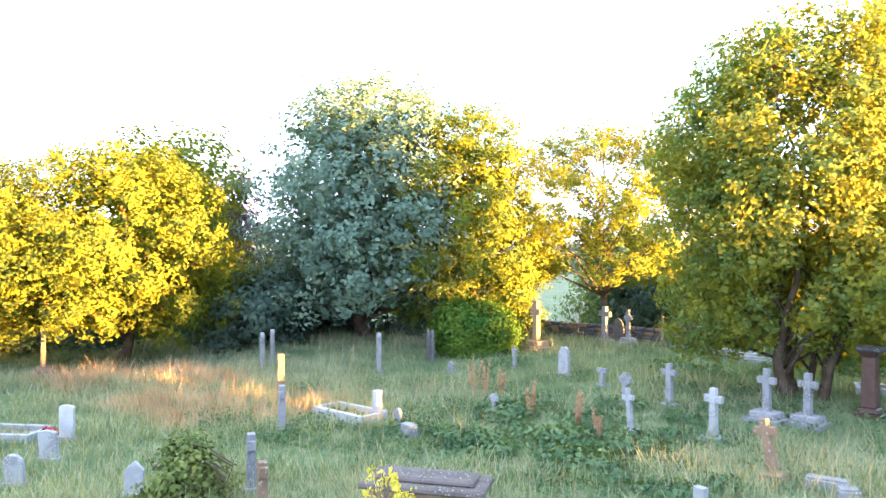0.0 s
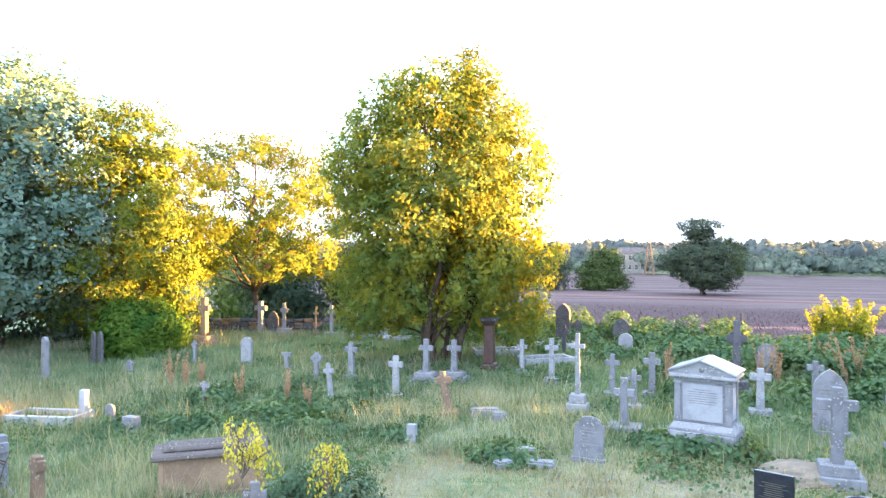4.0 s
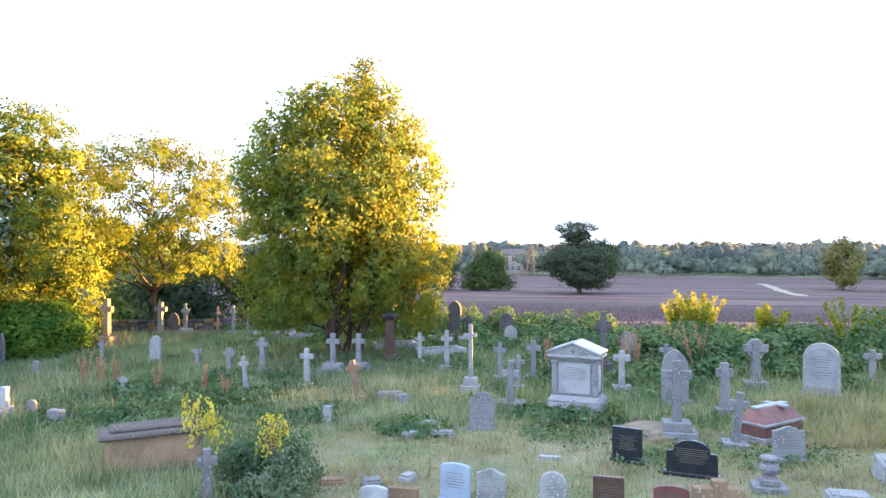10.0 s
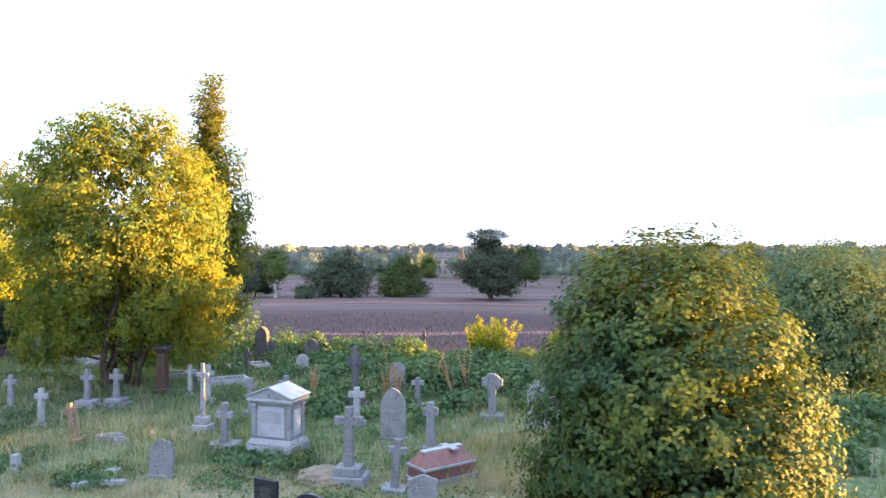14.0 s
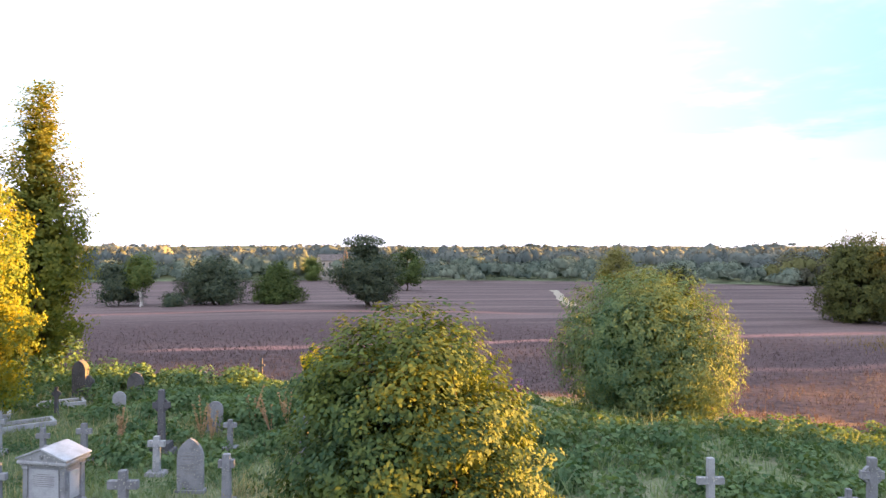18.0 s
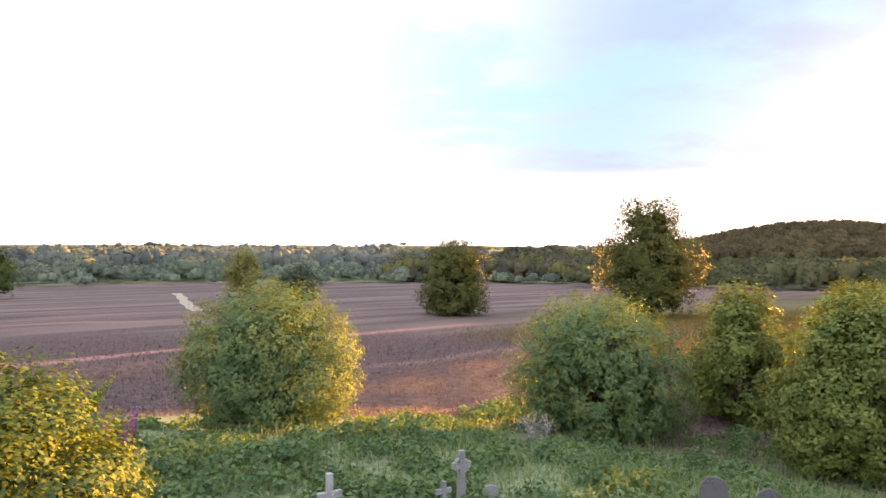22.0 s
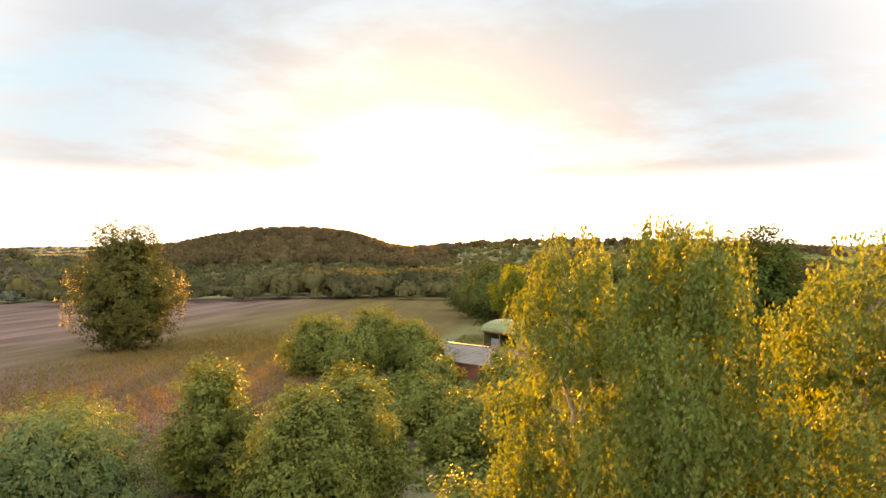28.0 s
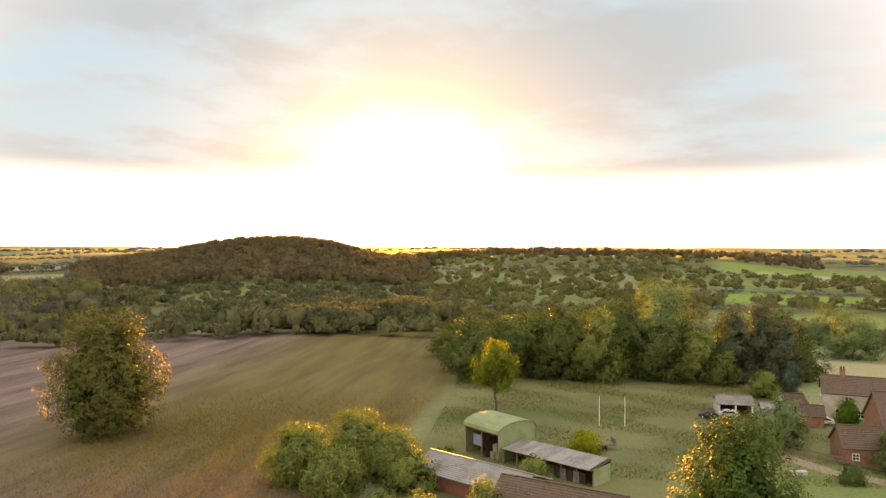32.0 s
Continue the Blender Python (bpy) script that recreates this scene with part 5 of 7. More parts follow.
def mausoleum(x, y):
    root = thing("pedestal_tomb", x, y, z=ground_z(x, y) - 0.10, turn=-24, label="white stone pedestal tomb with pediment and inscription panel", category="tomb")
    w, d = 1.20, 0.70
    part("plinth", box(1.60, 1.06, 0.16, (0, 0, -0.06), 0.02), STONE_GREY, root)
    base = part("pedestal", box(1.50, 0.98, 0.42, (0, 0, 0.10), 0.015), STONE_GREY, root)
    for i in range(4):
        part("base_block", box(0.335, 0.03, 0.34, (-0.525 + i * 0.35, -0.497, 0.13), 0.01), STONE, base)
    part("moulding", box(1.46, 0.94, 0.14, (0, 0, 0.52), 0.012, (0.88, 0.82)), STONE, root)
    part("die", box(w, d, 0.98, (0, 0, 0.66), 0.01), STONE_GREY, root)
    panel = part("panel", box(0.88, 0.035, 0.84, (0, -d / 2 - 0.016, 0.72), 0.012), STONE_WHITE, root, "smooth white inscription panel")
    inscription(panel, 0.74, 1.10, 1.46, -d / 2 - 0.035, LETTER_DARK, 7, 5)
    for sx in (-1, 1):
        side = part("side_panel", box(0.03, 0.36, 0.72, (sx * (w / 2 + 0.004), 0, 0.76), 0.01), STONE_WHITE, root)
        for sy in (-1, 1):
            pil = part("pilaster", box(0.15, 0.15, 0.94, (sx * (w / 2 - 0.04), sy * (d / 2 - 0.04), 0.67), 0.01, (0.94, 0.94)), STONE_GREY, root)
            part("capital", box(0.18, 0.18, 0.06, (sx * (w / 2 - 0.04), sy * (d / 2 - 0.04), 1.555), 0.01), STONE, pil)
    part("frieze", box(1.28, 0.78, 0.06, (0, 0, 1.62), 0.008), STONE, root)
    cornice = part("cornice", box(1.48, 0.98, 0.085, (0, 0, 1.70), 0.02), STONE, root)
    for i in range(14):
        part("dentil", box(0.055, 0.05, 0.05, (-0.63 + i * 0.097, -0.415, 1.655), 0), STONE, cornice)
    tri = [(-0.72, 0), (0.72, 0), (0.72, 0.03), (0, 0.30), (-0.72, 0.03)]
    pediment = part("pediment", slab([(px, pz + 1.787) for px, pz in tri], 0.90, 0.0), STONE, root)
    part("boss", lathe([(0.055, 0), (0.06, 0.02), (0.03, 0.035)], 10), STONE_GREY, pediment).matrix_local = pose(0, -0.452, 1.90, 90)
    ang = math.degrees(math.atan2(0.27, 0.72))
    for sx in (-1, 1):
        ob = part("roof_slab", box(0.80, 1.00, 0.05, (0, 0, 0), 0.01), STONE_WHITE, root)
        ob.matrix_local = pose(sx * 0.375, 0, 1.955, 0, sx * ang, 0)
    return root


def coffin_tomb(x, y):
    root = thing("coped_tomb", x, y, turn=-58, label="pink granite coped tomb with raised white cross", category="tomb")
    part("plinth", box(0.92, 1.74, 0.20, (0, 0, -0.05), 0.015), STONE, root)
    part("base", box(0.80, 1.60, 0.26, (0, 0, 0.15), 0.012), STONE_PINK, root)
    part("ledge", box(0.86, 1.66, 0.07, (0, 0, 0.412), 0.012), STONE_WHITE, root, "pale stone ledge")
    body = bmesh.new()
    box(0.80, 1.60, 0.32, (0, 0, 0.484), 0.0, (0.30, 0.72), bm=body)
    part("coping", body, STONE_PINK, root)
    part("cross_shaft", box(0.20, 1.26, 0.06, (0, 0, 0.78), 0.01), STONE_WHITE, root)
    part("cross_arm", box(0.62, 0.20, 0.056, (0, 0.24, 0.783), 0.01), STONE_WHITE, root)
    return root


def chest_tomb(x, y):
    root = thing("chest_tomb", x, y, turn=27, label="brown stone chest tomb with moulded lichened lid", category="tomb")
    part("plinth", box(2.02, 0.86, 0.16, (0, 0, -0.06), 0.02), STONE_BROWN, root)
    part("chest", box(1.86, 0.70, 0.66, (0, 0, 0.09), 0.015), STONE_TAN, root)
    for sx in (-1, 1):
        part("corner_pier", box(0.10, 0.74, 0.64, (sx * 0.89, 0, 0.10), 0.01), STONE_TAN, root)
    part("lid", box(2.16, 0.98, 0.11, (0, 0, 0.75), 0.03, (0.97, 0.94)), STONE_LID, root)
    part("ledger", box(1.76, 0.62, 0.09, (0, 0, 0.862), 0.03, (0.95, 0.88)), STONE_LID, root)
    return root


def pillar(x, y):
    root = thing("memorial_pillar", x, y, turn=-8, label="dark red granite pillar with flared capital", category="gravestone")
    part("plinth", box(0.66, 0.66, 0.14, (0, 0, -0.04), 0.02), BROWN_GRANITE, root)
    part("base", box(0.52, 0.52, 0.14, (0, 0, 0.102), 0.03, (0.85, 0.85)), BROWN_GRANITE, root)
    part("shaft", box(0.38, 0.38, 1.36, (0, 0, 0.244), 0.02, (0.84, 0.84)), BROWN_GRANITE, root)
    part("capital", box(0.36, 0.36, 0.16, (0, 0, 1.606), 0.02, (1.6, 1.6)), BROWN_GRANITE, root)
    part("cap", box(0.62, 0.62, 0.10, (0, 0, 1.768), 0.02, (0.9, 0.9)), STONE_DARK, root)
    return root


def urn(x, y):
    root = thing("stone_urn", x, y, turn=-12, label="grey stone urn on a low square plinth", category="gravestone")
    part("plinth", box(0.62, 0.5, 0.16, (0, 0, -0.04), 0.02), STONE_GREY, root)
    part("foot", box(0.34, 0.34, 0.12, (0, 0, 0.122), 0.02), STONE_GREY, root)
    part("vase", lathe([(0.15, 0.24), (0.11, 0.27), (0.10, 0.31), (0.17, 0.36), (0.20, 0.44), (0.17, 0.51), (0.10, 0.55), (0.10, 0.58), (0.17, 0.62), (0.16, 0.66), (0.06, 0.68)], 18), STONE_GREY, root)
    return root


GREY, PALE, DARK_, BROWN_ = STONE_GREY, STONE, STONE_DARK, STONE_BROWN
mausoleum(4.25, 19.75)
coffin_tomb(8.75, 17.9)
chest_tomb(-5.75, 15.35)
pillar(-1.6, 28.3)
urn(6.85, 13.8)

# crosses, from the back of the plot forward
cross(-14.4, 31.5, 2.15, 0.56, BROWN_, "tall sandstone cross on a two-stepped plinth", steps=2, base_w=1.05, thick=0.24)
cross(-14.2, 37.0, 1.75, 0.66, GREY, "grey stone cross under the acacia")
cross(-12.7, 36.4, 1.65, 0.42, GREY, "grey wheel-head cross by the wall", ring=True, steps=2, base_w=0.85)
cross(-11.0, 36.3, 1.45, 0.30, BROWN_, "slim weathered cross by the wall", slim=True)
cross(-10.3, 36.6, 1.50, 0.40, GREY, "grey cross on a block by the wall", base_w=0.7)
cross(-9.6, 36.8, 1.40, 0.28, PALE, "slim pale cross by the wall", slim=True)
cross(-8.8, 36.0, 1.15, 0.28, GREY, "slim grey cross in long grass", slim=True)
cross(-12.8, 27.7, 0.85, 0.28, GREY, "small grey wheel-head cross", ring=True)
cross(-8.8, 26.9, 0.58, 0.40, GREY, "low grey cross sunk in grass")
cross(-7.0, 24.9, 0.98, 0.40, GREY, "grey wheel-head cross in ivy", ring=True, lean=(0, 2))
cross(-5.85, 23.0, 1.14, 0.34, PALE, "pale leaning cross lit at its top", lean=(0, -6))
cross(-6.0, 25.6, 1.24, 0.46, GREY, "grey cross with a rounded foot")
cross(-4.0, 23.55, 1.28, 0.46, PALE, "pale stone cross on a square foot")
cross(-3.5, 25.9, 1.42, 0.48, GREY, "grey cross on a two-stepped plinth", steps=2, base_w=0.95)
cross(-2.6, 26.2, 1.38, 0.48, GREY, "grey cross on a two-stepped plinth", steps=2, base_w=0.95)
cross(-2.05, 21.6, 1.22, 0.46, BROWN_, "sandstone cross leaning in the grass", lean=(4, -9))
cross(-0.4, 27.8, 1.20, 0.38, PALE, "pale cross on a small foot")
cross(0.65, 26.4, 1.45, 0.44, PALE, "pale cross on a square foot")
cross(1.4, 22.7, 2.2, 0.40, PALE, "tall slim sandstone cross on a rugged foot", steps=2, base_w=0.62, thick=0.12, arm_at=0.80)
cross(2.5, 24.8, 1.30, 0.44, GREY, "grey cross with splayed arms")
cross(3.7, 25.0, 1.34, 0.50, GREY, "grey cross behind the pedestal tomb")
cross(2.5, 20.9, 1.32, 0.52, GREY, "grey cross on a heavy block", base_w=0.9, arm_at=0.64)
cross(6.3, 23.0, 1.24, 0.54, PALE, "pale cross among brambles")
cross(6.35, 17.75, 1.95, 0.74, GREY, "large grey cross on a two-stepped plinth", steps=2, base_w=0.98, thick=0.20, arm_at=0.76)
cross(8.6, 20.4, 1.45, 0.46, GREY, "lichened wheel-head cross on a square foot", ring=True, thick=0.22)
cross(10.9, 23.6, 1.55, 0.72, GREY, "broad wheel-head cross among brambles", ring=True, thick=0.24)
cross(7.5, 17.0, 1.34, 0.46, GREY, "lichened cross leaning on its foot", lean=(2, 5), base_w=0.62)
cross(5.25, 12.2, 0.78, 0.86, BROWN_, "low broad brown sandstone cross", thick=0.24, turn=-5, arm_at=0.5)
cross(-3.75, 12.85, 1.12, 0.36, GREY, "lichened grey cross beside a dark bush", turn=25, thick=0.15)
cross(-8.25, 13.8, 0.95, 0.34, BROWN_, "brown stone cross in long grass", turn=-25, thick=0.18)
cross(-9.4, 22.0, 0.66, 0.32, GREY, "small grey cross in ivy")
cross(-25.9, 16.4, 1.8, 0.46, BROWN_, "sandstone cross on a square plinth under the maple", steps=2, base_w=0.9, turn=-22)
cross(-15.5, 19.4, 1.48, 0.30, BROWN_, "stout sandstone cross in sunlit grass", thick=0.22, turn=-30)
cross(-12.8, 17.5, 1.20, 0.34, GREY, "grey wheel-head cross in long grass", ring=True, thick=0.18, turn=-30)
cross(-9.5, 14.4, 1.15, 0.34, GREY, "grey stone cross in long grass", thick=0.18, turn=-28)
cross(1.1, 31.3, 1.25, 0.36, DARK_, "dark cross beside white kerbs", ring=True)
cross(1.7, 34.1, 1.15, 0.42, DARK_, "dark wheel-head cross among brambles", ring=True)
cross(6.15, 24.95, 2.3, 0.58, DARK_, "tall dark wheel-head cross among brambles", ring=True, thick=0.20, steps=2, base_w=0.9)
cross(8.4, 25.1, 1.05, 0.46, GREY, "grey cross among dry seedheads")
cross(3.0, 23.4, 1.10, 0.40, GREY, "small grey cross behind the pedestal tomb")
cross(14.9, 23.8, 1.10, 0.52, GREY, "grey cross among brambles")
cross(20.3, 14.4, 2.35, 0.66, PALE, "pale cross rising from brambles", thick=0.17)
cross(24.9, 14.3, 2.0, 0.6, GREY, "grey wheel-head cross rising from brambles", ring=True, thick=0.2)
cross(24.0, 14.1, 1.35, 0.5, GREY, "low grey cross half hidden in brambles", thick=0.14)
cross(9.2, 37.0, 1.6, 0.34, DARK_, "dark cross at the field edge")

# headstones and slabs
headstone(-10.7, 27.7, 0.44, 1.04, "shoulder", PALE, "pale rough headstone in the grass", thick=0.14)
headstone(-13.6, 37.2, 0.62, 1.25, "gothic", DARK_, "dark pointed headstone by the wall")
headstone(-16.4, 27.2, 0.44, 1.28, "gothic", DARK_, "dark pointed headstone by the cypress", turn=-38)
headstone(-16.9, 27.5, 0.40, 1.25, "gothic", DARK_, "dark pointed headstone by the cypress", turn=-38)
headstone(1.5, 18.2, 0.64, 0.98, "shoulder", GREY, "grey headstone with worn scalloped top", letters=LETTER_DARK, thick=0.1, lean=(-4, 2))
headstone(7.5, 21.4, 0.78, 1.62, "gothic", GREY, "tall lichened pointed headstone", thick=0.14, letters=LETTER_DARK, lines=8)
headstone(12.4, 22.3, 1.04, 1.66, "round", PALE, "broad arched headstone with carved panel", thick=0.16, letters=LETTER_DARK, lines=9, turn=-30, panel=STONE_WHITE)
headstone(8.15, 15.7, 0.68, 0.80, "ogee", PALE, "pale headstone with a wavy top", letters=LETTER_DARK, turn=-5)
headstone(4.6, 15.75, 0.66, 0.80, "flat", BLACK_GRANITE, "polished black granite headstone with gilt lettering", letters=LETTER_GOLD, turn=-31, lines=9)
headstone(5.7, 14.8, 1.02, 0.78, "shoulder", BLACK_GRANITE, "wide black granite headstone with curved top", letters=LETTER_GOLD, turn=-25, lines=8)
headstone(0.75, 13.3, 0.58, 0.76, "low", STONE_BLUE, "blue-grey marble headstone with curved top", letters=LETTER_DARK, turn=-22)
headstone(1.4, 13.1, 0.54, 0.74, "ogee", PALE, "pale grey headstone with wavy top", letters=LETTER_DARK, turn=-22)
headstone(2.5, 12.8, 0.49, 0.80, "round", PALE, "pale speckled headstone with rounded top", letters=LETTER_DARK, turn=-18)
headstone(3.5, 12.8, 0.55, 0.72, "flat", BROWN_GRANITE, "polished brown granite headstone", letters=LETTER_GOLD, turn=-16)
headstone(4.5, 12.4, 0.60, 0.66, "low", STONE_RED, "polished red granite headstone", letters=LETTER_GOLD, turn=-16)
headstone(-0.7, 12.6, 0.50, 0.55, "low", STONE_WHITE, "small white rounded headstone")
headstone(-0.2, 12.9, 0.56, 0.42, "flat", BROWN_, "low brown stone slab")
headstone(9.5, 12.3, 0.96, 1.10, "round", GREY, "broad grey arched headstone with worn emblem", thick=0.12, turn=0, lean=(-6, 0), panel=STONE)
headstone(13.4, 18.8, 1.05, 0.56, "flat", GREY, "low grey table stone in grass", thick=0.5)
headstone(-11.0, 19.9, 0.30, 0.48, "round", GREY, "small grey rounded headstone")
headstone(-10.0, 19.3, 0.40, 0.40, "flat", GREY, "low grey stone block", thick=0.25)
headstone(-14.4, 26.0, 0.32, 0.42, "peak", GREY, "small grey pointed stone")
headstone(-2.6, 19.2, 0.22, 0.44, "flat", PALE, "small pale marker stone", thick=0.16)
headstone(-20.3, 22.0, 0.42, 1.45, "round", GREY, "narrow grey slab leaning in grass", turn=-28, lean=(0, 4), thick=0.14)
headstone(-20.5, 22.6, 0.42, 1.50, "round", GREY, "narrow grey slab beside a leaning one", turn=-30, thick=0.14)
headstone(-16.6, 24.5, 0.42, 1.45, "round", GREY, "narrow grey slab under the conifer", turn=-32, thick=0.12)
headstone(-16.3, 13.6, 0.40, 0.88, "low", STONE_WHITE, "white marble headstone in long grass", turn=30)
headstone(-14.9, 12.7, 0.44, 0.72, "low", PALE, "pale headstone leaning beside flowers", turn=35, lean=(6, 0))
headstone(-13.6, 11.6, 0.44, 0.68, "round", PALE, "pale rounded headstone leaning in grass", turn=35, lean=(8, 0))
headstone(-11.0, 12.8, 0.36, 0.70, "peak", STONE_WHITE, "white marble headstone leaning in grass", turn=45, lean=(3, 3))
headstone(1.1, 35.0, 0.62, 1.75, "gothic", DARK_, "dark gabled monument with pointed top", thick=0.4)
headstone(3.6, 34.4, 0.72, 1.25, "gothic", DARK_, "dark pointed headstone among brambles", thick=0.2)
headstone(3.5, 31.4, 0.55, 0.90, "round", STONE_WHITE, "white rounded headstone among brambles")
headstone(7.7, 27.5, 0.60, 1.20, "round", GREY, "grey rounded headstone among brambles")
headstone(6.9, 36.0, 0.45, 0.95, "peak", DARK_, "dark small stone at the field edge")
headstone(28.9, 8.4, 0.74, 1.75, "round", DARK_, "dark rounded headstone rising from brambles", turn=-50)
headstone(29.6, 7.2, 0.66, 1.60, "round", DARK_, "dark rounded headstone rising from brambles", turn=-50)
headstone(25.6, 13.75, 0.5, 0.95, "round", GREY, "small grey headstone half hidden in brambles", turn=-40)
headstone(6.3, 38.0, 0.4, 0.9, "round", GREY, "grey stone at the field edge")

# kerbs, ledgers and tablets
kerb_set(-12.6, 19.6, 2.0, 0.85, STONE_WHITE, "white marble kerbs round a weedy grave", turn=2, post=0.6)
kerb_set(-17.8, 12.6, 2.2, 0.9, PALE, "pale stone kerbs round a grave with flowers", turn=35)
kerb_set(0.75, 33.2, 1.9, 0.9, STONE_WHITE, "white marble kerbs beside dark crosses", turn=20)
kerb_set(0.4, 29.9, 2.0, 0.9, STONE_WHITE, "white marble kerbs in long grass", turn=25)
kerb_set(-1.6, 31.3, 1.9, 0.9, STONE_WHITE, "white marble kerbs beside the pillar", turn=15)
kerb_set(-8.0, 36.0, 2.1, 0.9, STONE_WHITE, "white marble kerbs under the alder", turn=10)
kerb_set(-6.4, 35.0, 1.7, 0.8, PALE, "pale stone kerbs under the alder", turn=10)


def bolster(x, y, w, d, h, mat, label, turn=0.0, lean=(0, 0)):
    """A tablet or block lying on the ground, with an inscribed sloping face."""
    root = thing("grave_tablet", x, y, turn=turn, label=label, category="gravestone", lean=lean)
    part("block", box(w, d, h, (0, 0, -0.05), 0.02, (0.94, 0.9)), mat, root)
    part("face", box(w * 0.84, d * 0.74, 0.03, (0, 0, h - 0.048), 0.008), mat, root)
    return root


bolster(9.75, 14.3, 0.95, 0.60, 0.48, STONE, "white inscribed tablet on a grey block", -10, (14, 0))
bolster(10.7, 13.1, 0.95, 0.75, 0.60, DARK_, "dark lichen-speckled stone block", -10, (10, 0))
bolster(7.6, 12.4, 0.72, 0.50, 0.42, STONE, "pale broken marble block", -15)
bolster(-1.1, 21.6, 0.80, 0.35, 0.26, GREY, "fallen grey stone in grass", 10)
bolster(-0.7, 21.4, 0.40, 0.35, 0.22, GREY, "fallen grey stone in grass", 30)
bolster(0.15, 18.6, 0.45, 0.30, 0.18, STONE_WHITE, "pale stone fragment in ivy", 20)
bolster(0.5, 17.8, 0.60, 0.32, 0.14, GREY, "grey stone fragment in cut grass", -10)
bolster(-0.3, 17.7, 0.40, 0.30, 0.16, GREY, "grey stone fragment in cut grass", 40)
bolster(-0.9, 14.2, 0.40, 0.35, 0.16, GREY, "grey stone fragment in cut grass", 15)
bolster(-1.7, 14.3, 0.55, 0.25, 0.14, BROWN_, "brown stone fragment in cut grass", 5)
bolster(-0.2, 14.4, 0.35, 0.30, 0.18, PALE, "pale stone fragment in cut grass", 60)
bolster(2.9, 15.9, 0.55, 0.22, 0.08, PALE, "pale flat stone in cut grass", -15)
bolster(3.2, 19.0, 0.16, 0.16, 0.18, PALE, "small stone vase by the pedestal tomb", 0)


def mound(x, y, w, d, h):
    rng = np.random.default_rng(4)
    bm = bmesh.new()
    bmesh.ops.create_icosphere(bm, subdivisions=4, radius=1.0)
    for v in bm.verts:
        k = 1 + 0.10 * noise.noise(v.co * 2.5) + 0.05 * noise.noise(v.co * 9)
        v.co = Vector((v.co.x * w / 2 * k, v.co.y * d / 2 * k, v.co.z * h * k))
    me = bpy.data.meshes.new("earth_mound")
    bm.to_mesh(me)
    bm.free()
    me.materials.append(SOIL)
    ob = new("earth_mound", me)
    ob.location = (x, y, ground_z(x, y) - 0.03)
    return tagged(ob, "low mound of dry soil and cuttings", "earth mound")


mound(5.75, 18.0, 1.7, 1.3, 0.34)


def flowers(x, y):
    rng = np.random.default_rng(6)
    root = thing("flower_bunch", x, y, z=ground_z(x, y) + 0.28, label="bunch of red flowers lying on a grave", category="flowers")
    part("petals", fast_mesh("petals", *leaves(rng, [(0, 0, 0.1), (0.2, 0.05, 0.1)], [0.14, 0.12], 160, 0.09)), FLOWER_RED, root)
    part("stems", fast_mesh("stems", *leaves(rng, [(0.1, 0, 0)], [0.14], 80, 0.14, slim=0.15)), LEAF_BUSH, root)


flowers(-15.9, 13.0)


def drystone_wall(x0, y0, x1, y1, h):
    """Low wall of separate stones."""
    L = math.hypot(x1 - x0, y1 - y0)
    ang = math.degrees(math.atan2(y1 - y0, x1 - x0))
    root = thing("churchyard_wall", (x0 + x1) / 2, (y0 + y1) / 2, turn=ang, label="low dark rubble stone wall behind the crosses", category="wall", kind="structure")
    rng = random.Random(9)
    meshes = []
    for k in range(8):
        bm = box(rng.uniform(0.38, 0.55), 0.36, rng.uniform(0.17, 0.2), (0, 0, 0), 0.04)
        for v in bm.verts:
            v.co += Vector((rng.uniform(-1, 1), rng.uniform(-1, 1), rng.uniform(-1, 1))) * 0.02
        me = bpy.data.meshes.new("stone")
        bm.to_mesh(me)
        bm.free()
        me.materials.append(STONE_BROWN if k % 2 else STONE_DARK)
        meshes.append(me)
    core = part("core", box(L, 0.26, h - 0.05, (0, 0, -0.1)), STONE_DARK, root)
    z = -0.05
    while z < h:
        u = -L / 2 + rng.uniform(0, 0.3)
        while u < L / 2:
            ob = new("stone", rng.choice(meshes))
            ob.parent = root
            ob.matrix_local = pose(u, rng.uniform(-0.03, 0.03), z, 0, 0, rng.uniform(-4, 4))
            u += 0.5
        z += 0.19


drystone_wall(-22.5, 38.0, -7.5, 39.6, 0.8)

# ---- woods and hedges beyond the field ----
# Pale blue-green scrub; part of the paleness is distance haze put into the colour.
LEAF_WOOD = far_leaf("haze-pale wood edge foliage", (0.075, 0.105, 0.09), (0.215, 0.25, 0.185), 0.06)
LEAF_OLIVE = far_leaf("olive far foliage", (0.085, 0.095, 0.042), (0.18, 0.175, 0.075), 0.03, 0.2)
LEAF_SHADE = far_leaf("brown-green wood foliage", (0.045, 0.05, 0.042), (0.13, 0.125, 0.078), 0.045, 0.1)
LEAF_SCRUB = far_leaf("olive scrub", (0.06, 0.074, 0.045), (0.145, 0.145, 0.075), 0.05, 0.2)


